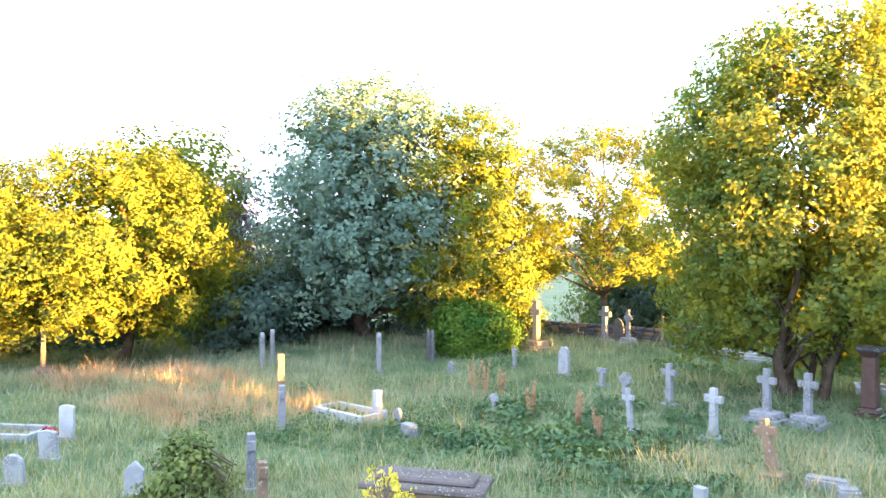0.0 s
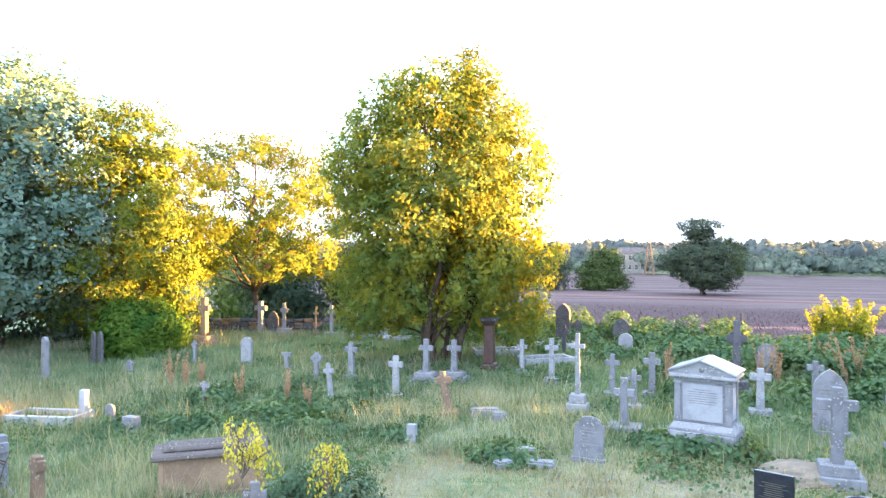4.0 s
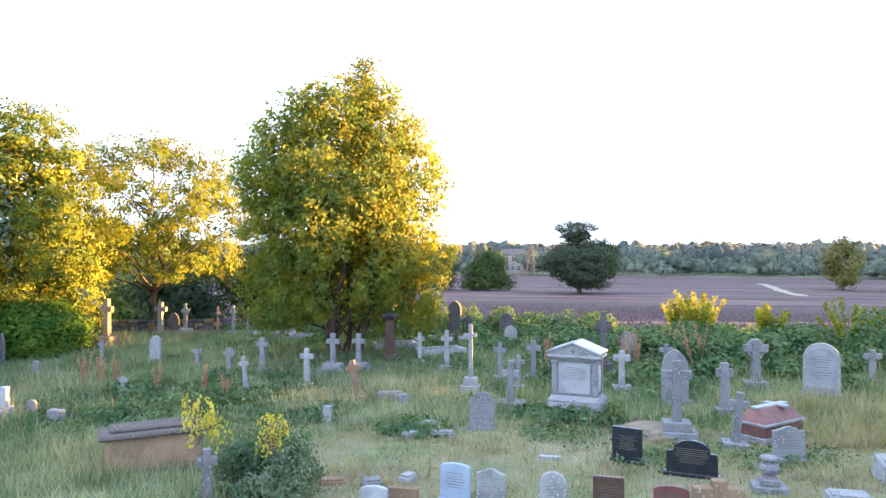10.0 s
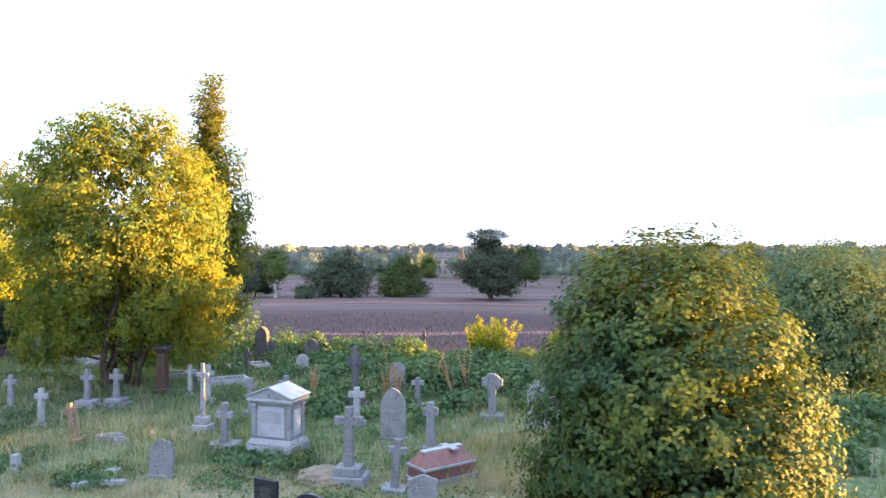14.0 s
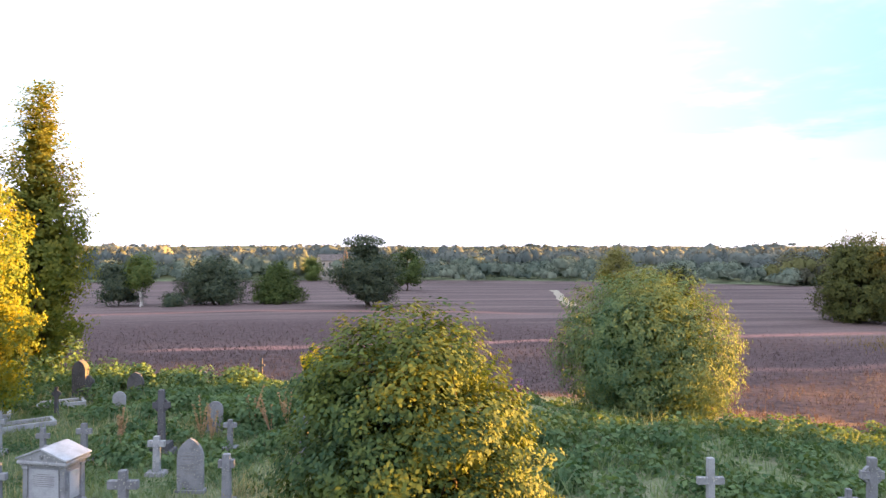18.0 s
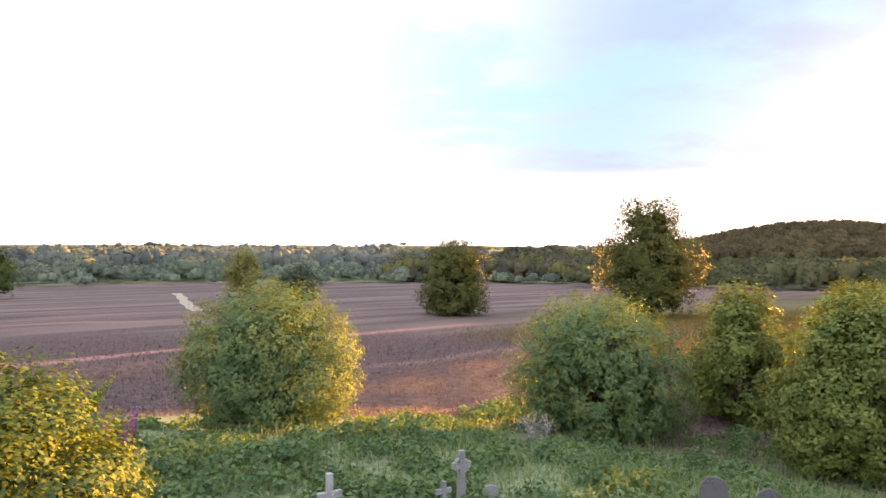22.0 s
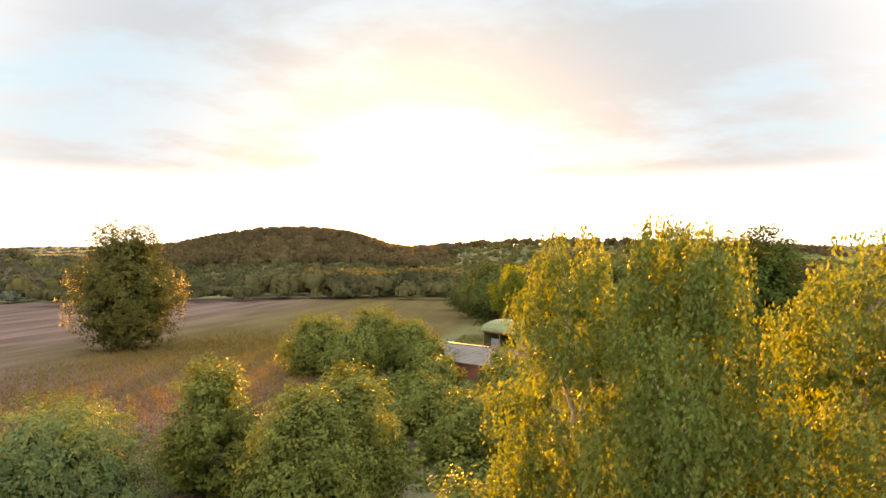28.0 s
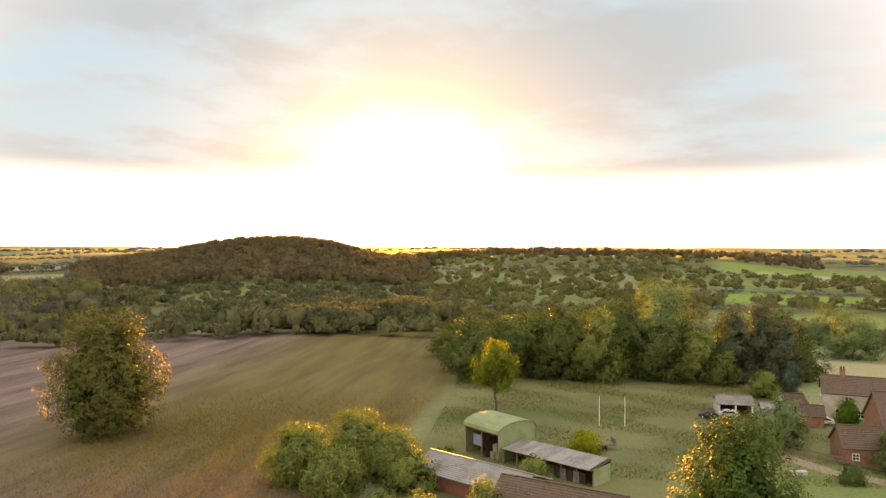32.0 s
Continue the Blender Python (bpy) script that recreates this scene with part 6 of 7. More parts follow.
def wood(name, label, spots, per, size, mat, seed, lobes=3):
    """Many small trees, each a few clumps of leaf masses; spots: rows of x, y, height, width."""
    rng = np.random.default_rng(seed)
    rows = np.array(spots, float)
    g = height(rows[:, 0], rows[:, 1])
    k = np.repeat(np.arange(len(rows)), lobes)
    big = np.tile(np.arange(lobes) == 0, len(rows))
    a = rng.random(len(k)) * 2 * np.pi
    out = np.where(big, 0.0, 0.28 + 0.14 * rng.random(len(k))) * rows[k, 3]
    cr = np.where(big, 0.42, 0.24 + 0.1 * rng.random(len(k))) * rows[k, 3]
    ch = np.where(big, 0.5, 0.30 + 0.12 * rng.random(len(k))) * rows[k, 2]
    cz = g[k] + np.where(big, 0.5, 0.30 + 0.3 * rng.random(len(k))) * rows[k, 2]
    centre = np.stack([rows[k, 0] + out * np.cos(a), rows[k, 1] + out * np.sin(a), cz], 1)
    n = per * len(spots)
    w = cr ** 2
    pick = rng.choice(len(k), n, p=w / w.sum())
    d = rng.normal(size=(n, 3))
    d[:, 2] = np.where(d[:, 2] < -0.35, -d[:, 2], d[:, 2])
    d /= np.linalg.norm(d, axis=1)[:, None]
    c = centre[pick] + d * (0.74 + 0.28 * rng.random(n))[:, None] * np.stack([cr[pick], cr[pick], ch[pick]], 1)
    nrm = d + 0.6 * rng.normal(size=(n, 3))
    nrm /= np.linalg.norm(nrm, axis=1)[:, None]
    u = np.cross(nrm, rng.normal(size=(n, 3)))
    u /= np.linalg.norm(u, axis=1)[:, None] + 1e-9
    v_ = np.cross(nrm, u)
    s = (size * (0.5 + 0.7 * rng.random(n)))[:, None]
    v = np.stack([c - u * s * 0.5, c - v_ * s * 0.42, c + u * s * 0.5, c + v_ * s * 0.42], 1).reshape(-1, 3)
    # closed uneven mass inside each crown
    m, rings = 7, 4
    ph = np.linspace(-0.35, 1.0, rings) * np.pi / 2
    th = np.arange(m) * 2 * np.pi / m
    dome = np.stack([np.outer(np.cos(ph), np.cos(th)), np.outer(np.cos(ph), np.sin(th)), np.repeat(np.sin(ph)[:, None], m, 1)], 2).reshape(1, -1, 3)
    body = centre[:, None] + dome * (0.5 + 0.36 * rng.random((len(k), rings * m, 1))) * np.stack([cr, cr, ch], 1)[:, None]
    i_, j_ = np.meshgrid(np.arange(rings - 1), np.arange(m), indexing="ij")
    q = np.stack([i_ * m + j_, i_ * m + (j_ + 1) % m, (i_ + 1) * m + (j_ + 1) % m, (i_ + 1) * m + j_], -1).reshape(1, -1, 4)
    q = (q + (np.arange(len(k)) * rings * m)[:, None, None]).reshape(-1, 4)
    me = fast_mesh(name, *merge([(v, np.arange(4 * n).reshape(-1, 4)), (body.reshape(-1, 3), q)]))
    me.materials.append(mat)
    return tagged(new(name, me), label, "woodland", kind="stuff")


def polar(az, r):
    a = radians(az)
    return math.sin(a) * r, math.cos(a) * r


def spread_spots(seed, n, az0, az1, r0, r1, h0, h1, power=1.0):
    rng = random.Random(seed)
    out = []
    for _ in range(n):
        x, y = polar(rng.uniform(az0, az1), r0 + (r1 - r0) * rng.random() ** power)
        h = rng.uniform(h0, h1)
        out.append((x, y, h, h * rng.uniform(0.8, 1.5)))
    return out


def hedge_spots(seed, n, az0, r0, az1, r1, h):
    rng = random.Random(seed)
    (xa, ya), (xb, yb) = polar(az0, r0), polar(az1, r1)
    out = []
    for i in range(n):
        t = (i + rng.random()) / n
        k = h * rng.uniform(0.4, 0.85) * (1.3 if rng.random() < 0.12 else 1)
        out.append((xa + (xb - xa) * t, ya + (yb - ya) * t, k, k * 2.2))
    return out


def western_strip(x, y):
    """Stubble fields left free of trees beside the wooded hill."""
    az, r = math.degrees(math.atan2(x, y)), math.hypot(x, y)
    return az > 46 and (600 < r < 700 or 740 < r < 860 or 900 < r < 1200)


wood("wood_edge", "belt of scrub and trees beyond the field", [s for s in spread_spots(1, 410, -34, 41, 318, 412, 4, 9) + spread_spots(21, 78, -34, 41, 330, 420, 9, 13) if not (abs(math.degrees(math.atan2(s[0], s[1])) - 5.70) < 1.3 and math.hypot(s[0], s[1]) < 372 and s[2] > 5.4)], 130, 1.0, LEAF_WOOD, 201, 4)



def mast_gap(x, y):
    """Open ground before the lattice mast."""
    return abs(math.degrees(math.atan2(x, y)) - 46.8) < 1.2 and math.hypot(x, y) < 345


wood("wood_edge", "pale willows and scrub along the field edge", [s for s in spread_spots(41, 46, 40, 55, 318, 345, 3, 6.5) if not mast_gap(s[0], s[1])], 170, 0.9, LEAF_WOOD, 241, 4)
wood("wood_edge", "brown-green trees of the western wood", [s for s in spread_spots(42, 70, 40, 56, 330, 420, 8, 13) + spread_spots(43, 34, 40, 58, 400, 560, 12, 17) if not mast_gap(s[0], s[1])], 260, 0.95, LEAF_SHADE, 242, 5)
wood("wood_edge", "olive trees of the western wood", [s for s in spread_spots(44, 44, 40, 56, 326, 430, 7, 13) + spread_spots(45, 36, 40, 58, 420, 600, 11, 17) if not mast_gap(s[0], s[1])], 260, 0.95, LEAF_OLIVE, 243, 5)
wood("hill_copse", "flat-topped copse on the far rise", spread_spots(46, 26, 48.3, 50.2, 880, 930, 11, 14) + spread_spots(47, 14, 51.3, 52.4, 880, 930, 13, 16) + spread_spots(48, 30, 47.6, 55.5, 930, 990, 6, 9), 150, 1.9, LEAF_SHADE, 244, 4)
# Second set: taller trees added to keep the low sun off the field.
wood("wood_edge", "scrub below the wooded hill and added taller trees shading the field", spread_spots(2, 520, 54, 86, 290, 570, 4, 9) + spread_spots(23, 70, 68, 85, 300, 390, 10, 13), 120, 1.25, LEAF_SCRUB, 202, 4)
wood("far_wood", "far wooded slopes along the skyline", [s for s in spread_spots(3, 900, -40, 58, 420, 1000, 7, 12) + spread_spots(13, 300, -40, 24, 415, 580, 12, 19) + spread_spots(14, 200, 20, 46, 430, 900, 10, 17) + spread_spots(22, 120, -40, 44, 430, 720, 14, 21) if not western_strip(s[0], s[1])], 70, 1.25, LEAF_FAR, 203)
wood("hill_wood", "dense wood over the western hill", spread_spots(4, 1500, 57, 83, 580, 1120, 8, 14), 44, 2.1, LEAF_HILL, 204, 2)
wood("hill_wood", "dense wood beyond the sunset fields", spread_spots(7, 420, 82, 112, 900, 1250, 8, 14), 34, 2.2, LEAF_HILL, 207, 2)


def open_strip(x, y):
    """Fields left free of trees beyond the farm."""
    az, r = math.degrees(math.atan2(x, y)), math.hypot(x, y)
    return az > 104 and (238 < r < 278 or 335 < r < 445 or (495 < r < 580 and az < 116) or (760 < r < 960 and az < 122))


wood("far_wood", "olive woods and copses beyond the farm", [s for s in spread_spots(5, 1250, 83, 130, 270, 960, 5, 9, 0.9) if not open_strip(s[0], s[1])], 64, 1.5, LEAF_OLIVE, 205)
ridge = []
for s, (a0, r0, a1, r1, h) in enumerate(((-40, 1500, 5, 1300, 12), (0, 1700, 40, 1500, 12), (35, 1900, 66, 1700, 11), (20, 1100, 60, 1250, 8), (40, 650, 62, 760, 5), (80, 1200, 130, 1300, 12), (76, 1600, 128, 1800, 13), (60, 2600, 100, 2600, 16), (84, 420, 120, 520, 4), (88, 560, 125, 640, 4), (84, 760, 128, 820, 6), (95, 330, 128, 360, 6), (45, 2300, 75, 2400, 14), (-30, 2200, 40, 2400, 14), (96, 2300, 130, 2400, 16), (50, 900, 62, 900, 5), (52, 1150, 66, 1150, 6), (50, 1450, 70, 1500, 7))):
    ridge += hedge_spots(30 + s, 90, a0, r0, a1, r1, h)
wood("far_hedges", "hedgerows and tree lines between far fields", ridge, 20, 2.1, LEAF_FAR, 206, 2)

# trees round the paddock and the farm
for k, (px, py, ph, pw, lf) in enumerate(((212, -8, 17, 17, LEAF_OAK), (214, -22, 18, 18, LEAF_OAK), (222, -46, 17, 18, LEAF_OAK), (224, -30, 17, 16, LEAF_BUSH), (222, -74, 14, 18, LEAF_OAK), (214, 4, 15, 16, LEAF_OAK), (199, -4, 17, 15, LEAF_OAK), (197, -14, 19, 16, LEAF_OAK), (195, -22, 18, 13, LEAF_BUSH), (203, -29, 21, 14, LEAF_OAK), (210, -40, 26, 24, LEAF_WILLOW), (196, -38, 15, 12, LEAF_OAK), (196, -47, 14, 10, LEAF_BUSH), (197, -56, 20, 12, LEAF_PARK), (200, -63, 21, 13, LEAF_PARK), (195, -67, 17, 10, LEAF_PARK), (204, -74, 11, 12, LEAF_OAK), (216, -60, 17, 12, LEAF_OAK), (192, -52, 9, 8, LEAF_BIRCH), (178, -57, 6, 8, LEAF_BUSH), (182, -64, 8, 4, LEAF_DARK), (190, 8, 14, 13, LEAF_OAK), (205, 12, 15, 14, LEAF_OAK), (235, 20, 11, 11, LEAF_OAK), (132, -45, 8.5, 8, LEAF_WILLOW), (128, -40, 7, 6, LEAF_WILLOW), (250, -108, 14, 18, LEAF_WILLOW), (285, -118, 14, 20, LEAF_WILLOW), (262, -90, 15, 14, LEAF_OAK), (275, -140, 14, 20, LEAF_WILLOW), (124.5, -12, 3.4, 5.2, LEAF_SHOOT), (109, -3.5, 3.2, 5, LEAF_BUSH), (113.8, -47.4, 2.2, 2.6, LEAF_OAK), (152, -63.5, 5.0, 4.2, LEAF_THUJA), (119, -56, 6, 7, LEAF_OAK), (103, 12.5, 5.5, 7, LEAF_BUSH), (91, 2.5, 6, 5, LEAF_BUSH))):
    tree("farm_tree" if ph > 9 else "farm_shrub", px, py, ph, pw * (1.2 if ph > 9 else 1.0), "leafy tree in the belt beside the paddock" if ph > 9 else "low shrub among the farm buildings", "tree" if ph > 9 else "bush", leaf=lf, seed=300 + k, clear=0.04, count=int(4200 + 30 * pw * ph), size=0.5 if ph > 9 else 0.32, clumps=44, clump=0.3, taper=0.4 if lf in (LEAF_DARK, LEAF_PARK) else 0.0, group="trees round the paddock" if ph > 9 else "")

# ---- farm buildings ----
def frame_from(ax, ay, bx, by):
    """Length and heading of the line a to b."""
    return math.hypot(bx - ax, by - ay), math.degrees(math.atan2(by - ay, bx - ax))


def gable_roof(parent, length, depth, eave, rise, mat, over=0.35, thick=0.12, name="roof"):
    """Two roof slopes, ridge along x, each one mesh whose courses step down to the eaves."""
    half = depth / 2
    ang = math.atan2(rise, half)
    run = math.hypot(rise, half) + over
    courses = max(6, int(run / 0.36))
    for s in (-1, 1):
        line = []
        for i in range(courses):
            line += [(-run + run * i / courses, 0.05), (-run + run * (i + 1) / courses, 0.0)]
        bm = bmesh.new()
        xs = (-length / 2 - over, length / 2 + over)
        up_a, up_b = [[bm.verts.new((x, u, w)) for u, w in line] for x in xs]
        lo_a, lo_b = [[bm.verts.new((x, u, -thick)) for u in (-run, 0.0)] for x in xs]
        for i in range(len(line) - 1):
            bm.faces.new((up_a[i], up_b[i], up_b[i + 1], up_a[i + 1]))
        bm.faces.new((lo_a[0], lo_a[1], lo_b[1], lo_b[0]))
        bm.faces.new((up_a[0], lo_a[0], lo_b[0], up_b[0]))
        bm.faces.new((up_a[-1], up_b[-1], lo_b[1], lo_a[1]))
        bm.faces.new(up_a + [lo_a[1], lo_a[0]])
        bm.faces.new(up_b + [lo_b[1], lo_b[0]])
        bmesh.ops.recalc_face_normals(bm, faces=bm.faces[:])
        ob = part(name, bm, mat, parent)
        ob.matrix_local = Matrix.Translation((0, 0, eave + rise + 0.08)) @ Matrix.Rotation(math.pi if s > 0 else 0.0, 4, "Z") @ Matrix.Rotation(ang, 4, "X")
    part("ridge_cap", box(length + 2 * over, 0.3, 0.14, (0, 0, eave + rise + 0.05), 0.03), mat, parent)


def gable_wall(length, depth, eave, rise, base=-0.6):
    bm = bmesh.new()
    h = depth / 2
    prof = [(-h, base), (h, base), (h, eave), (0, eave + rise), (-h, eave)]
    a = [bm.verts.new((-length / 2, y, z)) for y, z in prof]
    b = [bm.verts.new((length / 2, y, z)) for y, z in prof]
    bm.faces.new(a)
    bm.faces.new(list(reversed(b)))
    for i in range(5):
        bm.faces.new((a[i], b[i], b[(i + 1) % 5], a[(i + 1) % 5]))
    bmesh.ops.recalc_face_normals(bm, faces=bm.faces[:])
    return bm


def window(parent, x, y, z, w, h, turn=0):
    """A casement set on a wall face that looks along local -y after the turn."""
    root = part("window", box(w, 0.10, h, (0, 0, 0), 0), GLASS_DARK, parent)
    root.matrix_local = pose(x, y, z, 0, 0, turn)
    bm = bmesh.new()
    for dx in (-w / 2, 0, w / 2):
        box(0.09, 0.16, h + 0.1, (dx, 0, -0.05), bm=bm)
    for dz in (-0.05, h / 2 - 0.03, h - 0.03):
        box(w, 0.155, 0.09, (0, 0, dz), bm=bm)
    part("window_frame", bm, WHITE_PAINT, root, "white painted casement frame")
    part("window_sill", box(w + 0.2, 0.3, 0.08, (0, -0.05, -0.135)), WHITE_PAINT, root)
    return root


def chimney(parent, x, y, z, h, mat=None, pots=2):
    c = part("chimney", box(1.0, 0.7, h, (x, y, z), 0.03), mat or BRICK_MAT, parent)
    part("chimney_cap", box(1.12, 0.82, 0.14, (x, y, z + h), 0.02), mat or BRICK_MAT, c)
    for i in range(pots):
        p = part("chimney_pot", lathe([(0.16, 0), (0.13, 0.45), (0.16, 0.5)], 10), TILE_MAT, c)
        p.matrix_local = pose(x - 0.25 + 0.5 * i, y, z + h + 0.14)
    return c


def farmhouse():
    root = thing("farmhouse", 157.5, -68.5, turn=-108, label="cream rendered farmhouse with brown tiled roof and brick chimney", category="house")
    wall = part("wall", gable_wall(14.0, 6.4, 5.4, 2.9), RENDER_MAT, root)
    gable_roof(root, 14.0, 6.4, 5.4, 2.9, TILE_MAT)
    chimney(root, -3.4, 0, 7.6, 2.0)
    for wx, wz in ((-4.2, 0.9), (-0.6, 0.9), (3.0, 0.9), (-2.6, 3.4), (1.6, 3.4), (5.0, 3.4)):
        window(root, wx, -3.22, wz, 1.3, 1.4)
    window(root, -7.02, 0.4, 4.2, 0.9, 1.5, -90)
    window(root, -7.02, 0.2, 1.0, 1.0, 1.3, -90)
    part("door", box(1.0, 0.12, 2.05, (0.8, -3.2, -0.3), 0.01), DARK_INSIDE, root)


def cottage(name, x, y, turn, L, D, eave, rise, wallm, roofm, label, wins=(), chim=None, z=None):
    root = thing(name, x, y, z=z, turn=turn, label=label, category="house")
    part("wall", gable_wall(L, D, eave, rise), wallm, root)
    gable_roof(root, L, D, eave, rise, roofm)
    for wx, wz, ww, wh in wins:
        window(root, wx, -D / 2 - 0.02, wz, ww, wh)
    if chim:
        chimney(root, chim[0], chim[1], chim[2], chim[3])
    return root


farmhouse()
cottage("brick_outbuilding", 124.8, -54.2, -94, 8.0, 6.0, 2.9, 2.6, BRICK_MAT, TILE_MAT, "red brick outbuilding with an old tiled roof", ((-2.5, 1.1, 0.9, 0.9),))
cottage("tiled_barn", 140.5, -70.5, -96, 15.0, 9.0, 3.6, 4.6, BRICK_MAT, TILE_MAT, "large brick barn with an old tiled roof", ((-5.2, 1.5, 1.3, 1.1), (-1.6, 1.5, 1.3, 1.1)))
cottage("stone_outhouse", 150.5, -56.0, -100, 4.2, 3.6, 2.2, 1.6, BRICK_MAT, TILE_MAT, "small brick outhouse with a tiled roof")
cottage("far_cottage", 165.3, -58.1, -80, 4.4, 3.6, 1.8, 1.5, RENDER_MAT, TILE_MAT, "low cottage behind the farm trees")
cottage("roadside_cottage", 70.0, -30.6, -42, 11.0, 6.5, 6.2, 3.4, BRICK_MAT, TILE_MAT, "brick cottage with a sunlit tiled roof", ((2.0, 3.0, 1.2, 1.2),), None, z=-3.8)


def cottage_chimney():
    root = thing("brick_chimney", 63.4, -25.4, z=-3.8, turn=-42, label="tall brick chimney stack with a clay pot", category="chimney")
    part("shaft", box(0.95, 0.75, 9.9, (0, 0, -0.3), 0.03), BRICK_MAT, root)
    part("chimney_cap", box(1.12, 0.92, 0.2, (0, 0, 9.604), 0.03), BRICK_MAT, root)
    p = part("chimney_pot", lathe([(0.2, 0), (0.15, 0.5), (0.2, 0.6), (0.2, 0.9), (0.1, 1.0)], 12), TILE_MAT, root)
    p.matrix_local = pose(0, 0, 9.80)


cottage_chimney()


def dutch_barn():
    """Green sheeted barn with a curved roof, open red side and a long lean-to."""
    L, head = frame_from(123.3, 7.0, 117.7, 1.5)
    root = thing("dutch_barn", 123.1, 1.4, z=-4.1, turn=head, label="green corrugated barn with rounded roof and rusty open side", category="barn")
    D = 7.8
    # posts, back and end walls
    for sx in (-1, 0, 1):
        for sy in (-1, 1):
            part("post", box(0.2, 0.2, 4.8, (sx * (L / 2 - 0.12), sy * (D / 2 - 0.12), -0.2)), TIMBER, root)
    part("back_wall", box(L, 0.1, 4.8, (0, D / 2, -0.2)), SHEET_RED, root)
    part("front_boarding", box(L, 0.1, 0.35, (0, -D / 2 - 0.06, 4.2)), SHEET_RED, root, "rusty red sheet cladding")
    part("tarpaulin", box(2.2, 0.06, 1.7, (-1.4, -D / 2 + 0.5, 1.6), 0.02), TARP_BLUE, root, "blue tarpaulin hung inside")
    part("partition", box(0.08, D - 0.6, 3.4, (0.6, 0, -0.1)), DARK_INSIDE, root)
    # curved roof
    n = 12
    prof = [(-(D / 2 + 0.25) * math.cos(math.pi * i / n), 4.5 + 1.5 * math.sin(math.pi * i / n) ** 0.9) for i in range(n + 1)]
    bm = bmesh.new()
    outer = [[bm.verts.new((sx * (L / 2 + 0.2), y, z)) for y, z in prof] for sx in (-1, 1)]
    inner = [[bm.verts.new((sx * (L / 2 + 0.2), y * 0.985, z - 0.08)) for y, z in prof] for sx in (-1, 1)]
    for i in range(n):
        bm.faces.new((outer[0][i], outer[1][i], outer[1][i + 1], outer[0][i + 1]))
        bm.faces.new((inner[0][i], inner[0][i + 1], inner[1][i + 1], inner[1][i]))
    for k in (0, 1):
        for i in range(n):
            bm.faces.new((outer[k][i], outer[k][i + 1], inner[k][i + 1], inner[k][i]))
    bmesh.ops.recalc_face_normals(bm, faces=bm.faces[:])
    roof = part("roof", bm, SHEET_GREEN, root)
    for i in range(9):
        rib = bmesh.new()
        x0 = -L / 2 + L * i / 8
        a = [rib.verts.new((x0 - 0.03, y * 1.008, z + 0.03)) for y, z in prof]
        b = [rib.verts.new((x0 + 0.03, y * 1.008, z + 0.03)) for y, z in prof]
        for j in range(n):
            rib.faces.new((a[j], b[j], b[j + 1], a[j + 1]))
        part("sheet_rib", rib, SHEET_GREEN, roof)
    for sx in (-1, 1):
        end = bmesh.new()
        vs = [end.verts.new((sx * L / 2, y * 0.97, z - 0.06)) for y, z in prof] + [end.verts.new((sx * L / 2, D / 2 * 0.97, -0.4)), end.verts.new((sx * L / 2, -D / 2 * 0.97, -0.4))]
        f = end.faces.new(vs)
        ext = bmesh.ops.extrude_face_region(end, geom=[f])
        for v in ext["geom"]:
            if isinstance(v, bmesh.types.BMVert):
                v.co.x -= sx * 0.06
        bmesh.ops.recalc_face_normals(end, faces=end.faces[:])
        part("end_wall", end, SHEET_GREEN, root)
    bale_at = root.matrix_world
    for bx, by, bz, bt in ((1.6, -2.6, 0.0, 5), (2.6, -2.4, 0.0, -8), (2.1, -2.5, 1.22, 3)):
        bale = thing("straw_bale", 0, 0, label="rectangular straw bale stacked in the open barn", category="straw bale", group="straw bales")
        bale.matrix_world = bale_at @ pose(bx, by, bz, 0, 0, bt)
        part("bale", box(0.95, 1.2, 1.2, (0, 0, 0), 0.06), SOIL, bale)
        for bx2 in (-0.25, 0.25):
            part("twine", box(0.02, 1.22, 1.22, (bx2, 0, -0.006)), TIMBER, bale)


def lean_to():
    L, head = frame_from(117.2, 1.0, 107.7, -11.5)
    cx, cy = (117.2 + 107.7) / 2, (1.0 - 11.5) / 2
    root = thing("open_shed", cx + 1.9, cy - 1.5, z=-4.0, turn=head, label="long open-fronted shed with a grey sheet roof", category="shed")
    D = 4.6
    n = 6
    for i in range(n + 1):
        part("post", box(0.16, 0.16, 2.5, (-L / 2 + 0.1 + (L - 0.2) * i / n, -D / 2 + 0.1, -0.2)), TIMBER, root)
    part("back_wall", box(L, 0.1, 2.9, (0, D / 2, -0.2)), SHEET_RED, root)
    part("end_wall", box(0.1, D - 0.2, 2.7, (L / 2 - 0.05, 0, -0.2)), SHEET_GREEN, root, "green sheet end wall")
    for i in range(5):
        part("partition", box(0.9, 0.06, 1.7, (L * 0.12 + i * 1.05, -D / 2 + 0.12, 0.0)), SHEET_GREY if i % 2 else DARK_INSIDE, root)
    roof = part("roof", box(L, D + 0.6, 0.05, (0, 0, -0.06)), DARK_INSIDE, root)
    roof.matrix_local = pose(0, 0, 2.66, 6)
    sheet_bm = box(0.98, D + 0.7, 0.06, (0, 0, 0))
    sheet = bpy.data.meshes.new("roof_sheet")
    sheet_bm.to_mesh(sheet)
    sheet_bm.free()
    sheet.materials.append(SHEET_GREY)
    for i in range(int(L)):
        ob = part("roof_sheet", sheet, None, roof)
        ob.matrix_local = pose(-L / 2 + 0.6 + i, 0, 0.012 * (i % 2))


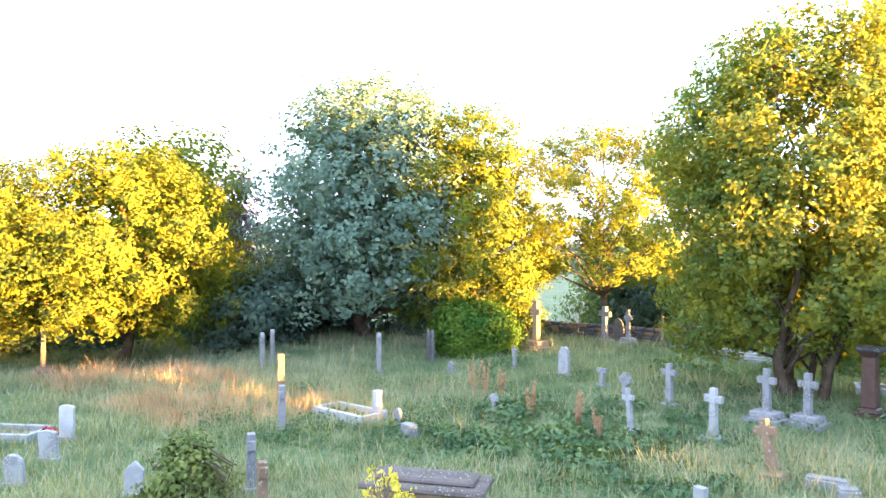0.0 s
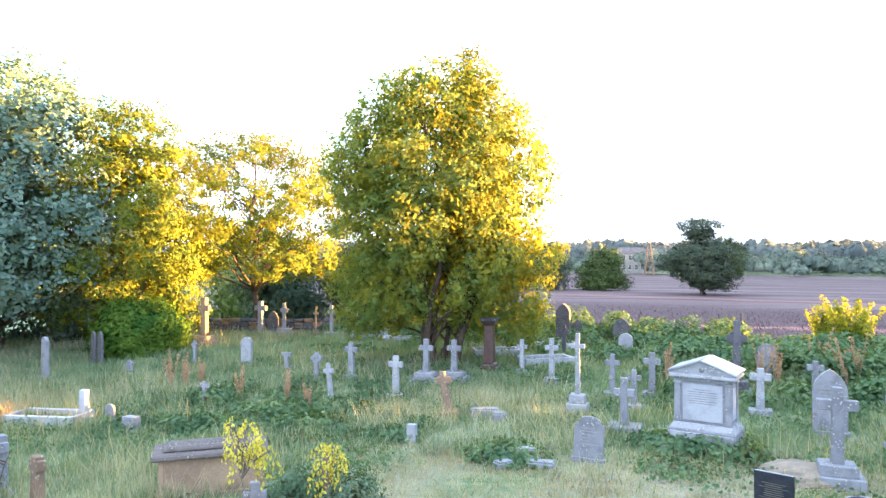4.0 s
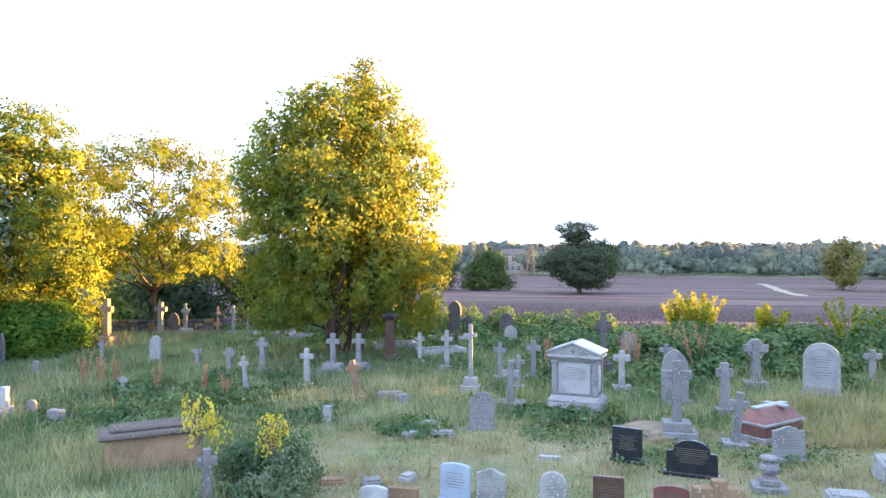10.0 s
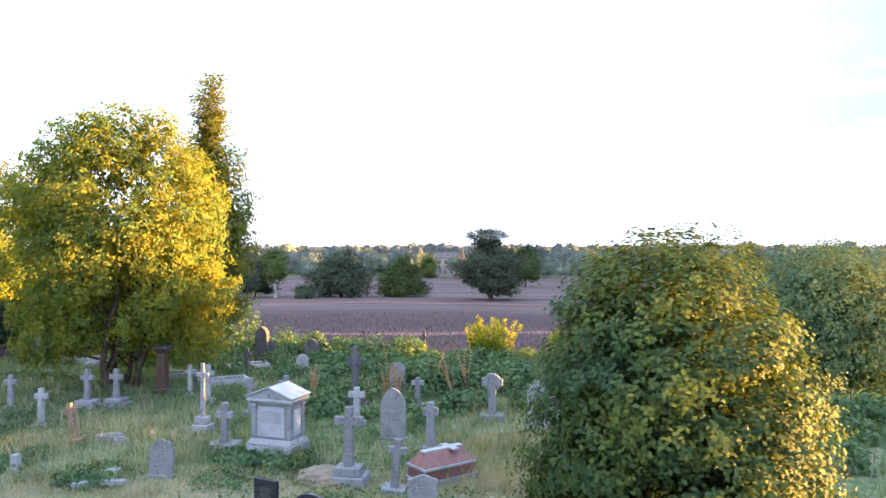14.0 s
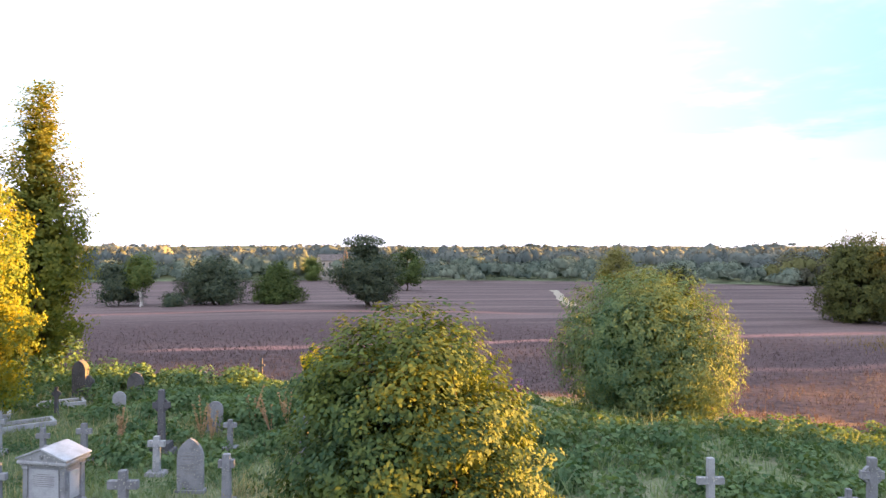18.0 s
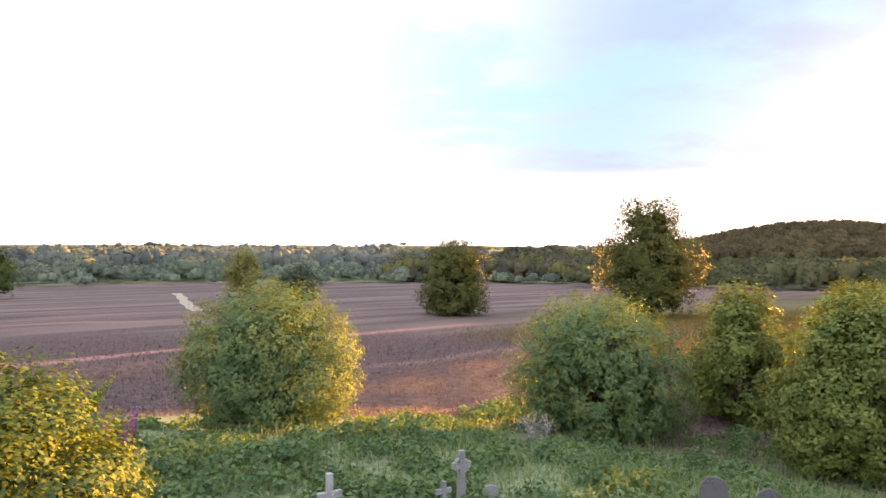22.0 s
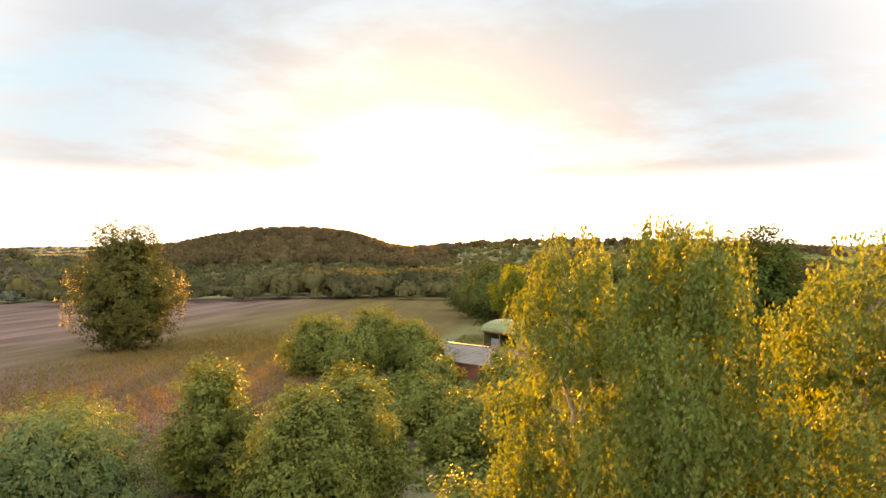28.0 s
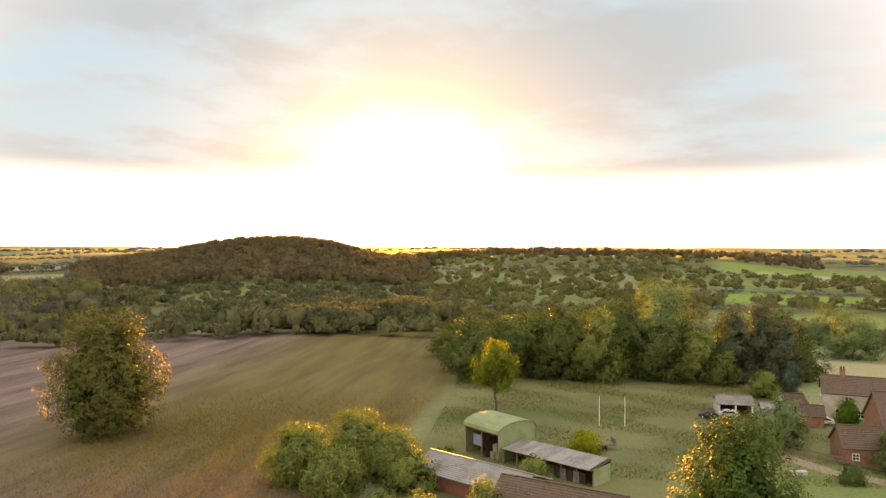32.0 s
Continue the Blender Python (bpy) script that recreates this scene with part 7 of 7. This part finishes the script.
def low_barn(name, p0, p1, depth, eave, rise, roofm, wallm, label, z):
    L, head = frame_from(*p0, *p1)
    root = thing(name, (p0[0] + p1[0]) / 2, (p0[1] + p1[1]) / 2, z=z, turn=head, label=label, category="barn")
    part("wall", gable_wall(L, depth, eave, rise), wallm, root)
    gable_roof(root, L, depth, eave, rise, roofm)
    return root


dutch_barn()
lean_to()
low_barn("grey_barn", (110.0, 10.6), (100.5, -3.2), 8.2, 2.4, 1.5, SHEET_GREY, SHEET_RED, "low barn with a wide grey sheet roof", -4.0)
brick = low_barn("tiled_cartshed", (96.8, 0.2), (90.5, -13.5), 7.4, 2.7, 2.2, TILE_MAT, BRICK_MAT, "brick cart shed with a dark tiled roof", -3.9)
part("door", box(1.8, 0.1, 1.9, (-4.5, -3.74, -0.1)), WHITE_PAINT, brick, "pale boarded door")


def garage():
    root = thing("open_garage", 160.5, -45.0, z=ground_z(160.5, -45.0), turn=-96, label="open two-bay shed with a grey roof", category="shed")
    L, D = 6.6, 6.0
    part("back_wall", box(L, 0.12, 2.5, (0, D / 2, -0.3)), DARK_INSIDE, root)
    for sx in (-1, 1):
        part("side_wall", box(0.12, D, 2.5, (sx * L / 2, 0, -0.3)), RENDER_MAT, root)
    for sx in (-1, 0, 1):
        part("post", box(0.3, 0.3, 2.4, (sx * (L / 2 - 0.2), -D / 2 + 0.15, -0.3)), WHITE_PAINT, root)
    part("lintel", box(L, 0.25, 0.3, (0, -D / 2 + 0.15, 2.1)), WHITE_PAINT, root)
    gable_roof(root, L, D, 2.3, 1.1, SHEET_GREY)


garage()
cottage("garden_shed", 158.0, -51.0, -96, 2.6, 2.4, 1.8, 0.8, SHEET_GREY, SHEET_GREY, "small grey metal shed")


def car(x, y, turn, paint, label):
    root = thing("parked_car", x, y, turn=turn, label=label, category="car")
    side = [(-2.1, 0.35), (2.1, 0.35), (2.15, 0.75), (1.2, 0.92), (0.6, 1.4), (-1.1, 1.42), (-1.8, 1.0), (-2.15, 0.9)]
    part("body", slab(side, 1.7, 0.05), paint, root)
    glass = [(1.12, 0.93), (0.58, 1.34), (-1.05, 1.36), (-1.6, 1.0)]
    part("glazing", slab(glass, 1.73, 0.0), GLASS_DARK, root)
    for sx in (-1.3, 1.3):
        for sy in (-0.78, 0.78):
            wheel = part("wheel", lathe([(0.12, -0.1), (0.32, -0.1), (0.33, 0), (0.32, 0.1), (0.12, 0.1)], 14), RUBBER, root)
            wheel.matrix_local = pose(sx, sy, 0.32, 90)
            part("rim", lathe([(0.05, -0.11), (0.2, -0.112), (0.2, 0.112), (0.05, 0.11)], 12), STEEL, wheel)


car(153.6, -38.8, 60, CAR_BLUE, "dark blue car parked by the open shed")
car(155.6, -42.6, 70, STEEL, "silver car parked by the open shed")
car(151.8, -58.6, 80, WHITE_PAINT, "white van parked by the farmhouse")


def fence(x0, y0, x1, y1, label, h=1.2, rails=3):
    L, head = frame_from(x0, y0, x1, y1)
    root = thing("rail_fence", (x0 + x1) / 2, (y0 + y1) / 2, turn=head, label=label, category="fence")
    n = max(2, int(L / 2))
    for i in range(n + 1):
        part("post", box(0.12, 0.12, h + 0.3, (-L / 2 + L * i / n, 0, -0.2), 0.01), TIMBER, root)
    for k in range(rails):
        part("rail", box(L, 0.05, 0.1, (0, -0.087, 0.25 + k * (h - 0.3) / max(1, rails - 1)), 0.008), TIMBER, root)


fence(161.7, -35.5, 162.9, -42.0, "weathered rail fence by the paddock")
fence(128.0, -44.5, 116.0, -56.0, "weathered rail fence along the lane")
for px, py in ((143.4, -16.3), (144.0, -21.0)):
    root = thing("tall_pole", px, py, label="slim white pole standing in the paddock", category="pole", group="paddock poles")
    part("pole", lathe([(0.07, -0.2), (0.05, 5.6), (0.0, 5.62)], 8), WHITE_PAINT, root)


def trailer(x, y):
    root = thing("flat_trailer", x, y, turn=-75, label="flat farm trailer standing in the paddock", category="trailer")
    part("deck", box(5.0, 2.0, 0.25, (0, 0, 0.75), 0.02), TIMBER, root)
    part("headboard", box(0.1, 2.0, 0.8, (2.4, 0, 1.0)), TIMBER, root)
    for sx in (-0.6, 0.6):
        for sy in (-0.9, 0.9):
            w = part("wheel", lathe([(0.1, -0.12), (0.4, -0.12), (0.4, 0.12), (0.1, 0.12)], 14), RUBBER, root)
            w.matrix_local = pose(sx, sy, 0.4, 90)


trailer(127.0, -14.5)
tank = thing("water_trough", 116.9, -41.5, turn=-80, label="pale metal water trough on the lawn", category="trough")
part("trough", box(2.2, 0.8, 0.6, (0, 0, 0), 0.05, (1.08, 1.1)), STEEL, tank)


def lane():
    pts = [(168, -44), (150, -44.5), (138, -42), (127, -42.5), (118.7, -46.6), (114.8, -52.3), (106, -66), (95, -80)]
    bm = bmesh.new()
    prev = None
    for i in range(len(pts) - 1):
        for k in range(6):
            t = k / 6
            x, y = pts[i][0] + (pts[i + 1][0] - pts[i][0]) * t, pts[i][1] + (pts[i + 1][1] - pts[i][1]) * t
            dx, dy = pts[i + 1][0] - pts[i][0], pts[i + 1][1] - pts[i][1]
            q = math.hypot(dx, dy)
            nx, ny = -dy / q * 1.5, dx / q * 1.5
            cur = [bm.verts.new((x + nx, y + ny, ground_z(x + nx, y + ny) + 0.06)), bm.verts.new((x - nx, y - ny, ground_z(x - nx, y - ny) + 0.06))]
            if prev:
                bm.faces.new((prev[0], prev[1], cur[1], cur[0]))
            prev = cur
    me = bpy.data.meshes.new("lane")
    bm.to_mesh(me)
    bm.free()
    me.materials.append(SOIL)
    tagged(new("lane", me), "pale gravel lane past the farm buildings", "lane", kind="structure")


lane()


def pylon(x, y, h, name, label, mat, foot=1.9, thick=1.0, arms=()):
    root = thing(name, x, y, label=label, category="mast")

    def spread_at(z):
        return foot * (1 - 0.79 * z / h)

    for sx in (-1, 1):
        for sy in (-1, 1):
            a, b = spread_at(0), spread_at(h)
            part("leg", fast_mesh("leg", *tube([(sx * a, sy * a, 0), (sx * (a + b) / 2, sy * (a + b) / 2, h / 2), (sx * b, sy * b, h)], [0.22 * thick, 0.2 * thick, 0.18 * thick], 5)), mat, root)
    for i in range(6):
        z0, z1 = i * h / 6 + 0.4, (i + 1) * h / 6
        for sx, sy, tx, ty in ((-1, -1, 1, -1), (1, -1, 1, 1), (1, 1, -1, 1), (-1, 1, -1, -1)):
            a, b = spread_at(z0), spread_at(z1)
            part("brace", fast_mesh("brace", *tube([(sx * a, sy * a, z0), ((sx * a + tx * b) / 2, (sy * a + ty * b) / 2, (z0 + z1) / 2), (tx * b, ty * b, z1)], [0.12 * thick] * 3, 4)), mat, root)
    for z, reach in arms:
        for s in (-1, 1):
            a = spread_at(z)
            part("arm", fast_mesh("arm", *tube([(s * a, 0, z), (s * (a + reach) / 2, 0, z + 0.15), (s * reach, 0, z + 0.1)], [0.16 * thick, 0.14 * thick, 0.1 * thick], 5)), mat, root)


pylon(38.7, 310.7, 14.0, "radio_mast", "tall rust-coloured lattice mast in the far woods", STONE_BROWN)
pylon(242.5, 227.5, 17.4, "lattice_pylon", "grey steel lattice pylon at the field edge", SHEET_GREY, 1.7, 0.7, ((12.2, 3.4), (14.4, 2.8), (16.4, 2.2)))
mansion = cottage("far_house", 35.0, 350.6, 10, 12, 9, 9, 3, RENDER_MAT, SLATE_MAT, "pale mansion far off among the woods", ((-4.4, 1.5, 1.2, 2.2), (-1.5, 1.5, 1.2, 2.2), (1.5, 1.5, 1.2, 2.2), (4.4, 1.5, 1.2, 2.2), (-4.4, 6, 1.2, 2.2), (-1.5, 6, 1.2, 2.2), (1.5, 6, 1.2, 2.2), (4.4, 6, 1.2, 2.2)), None, z=-7.0)
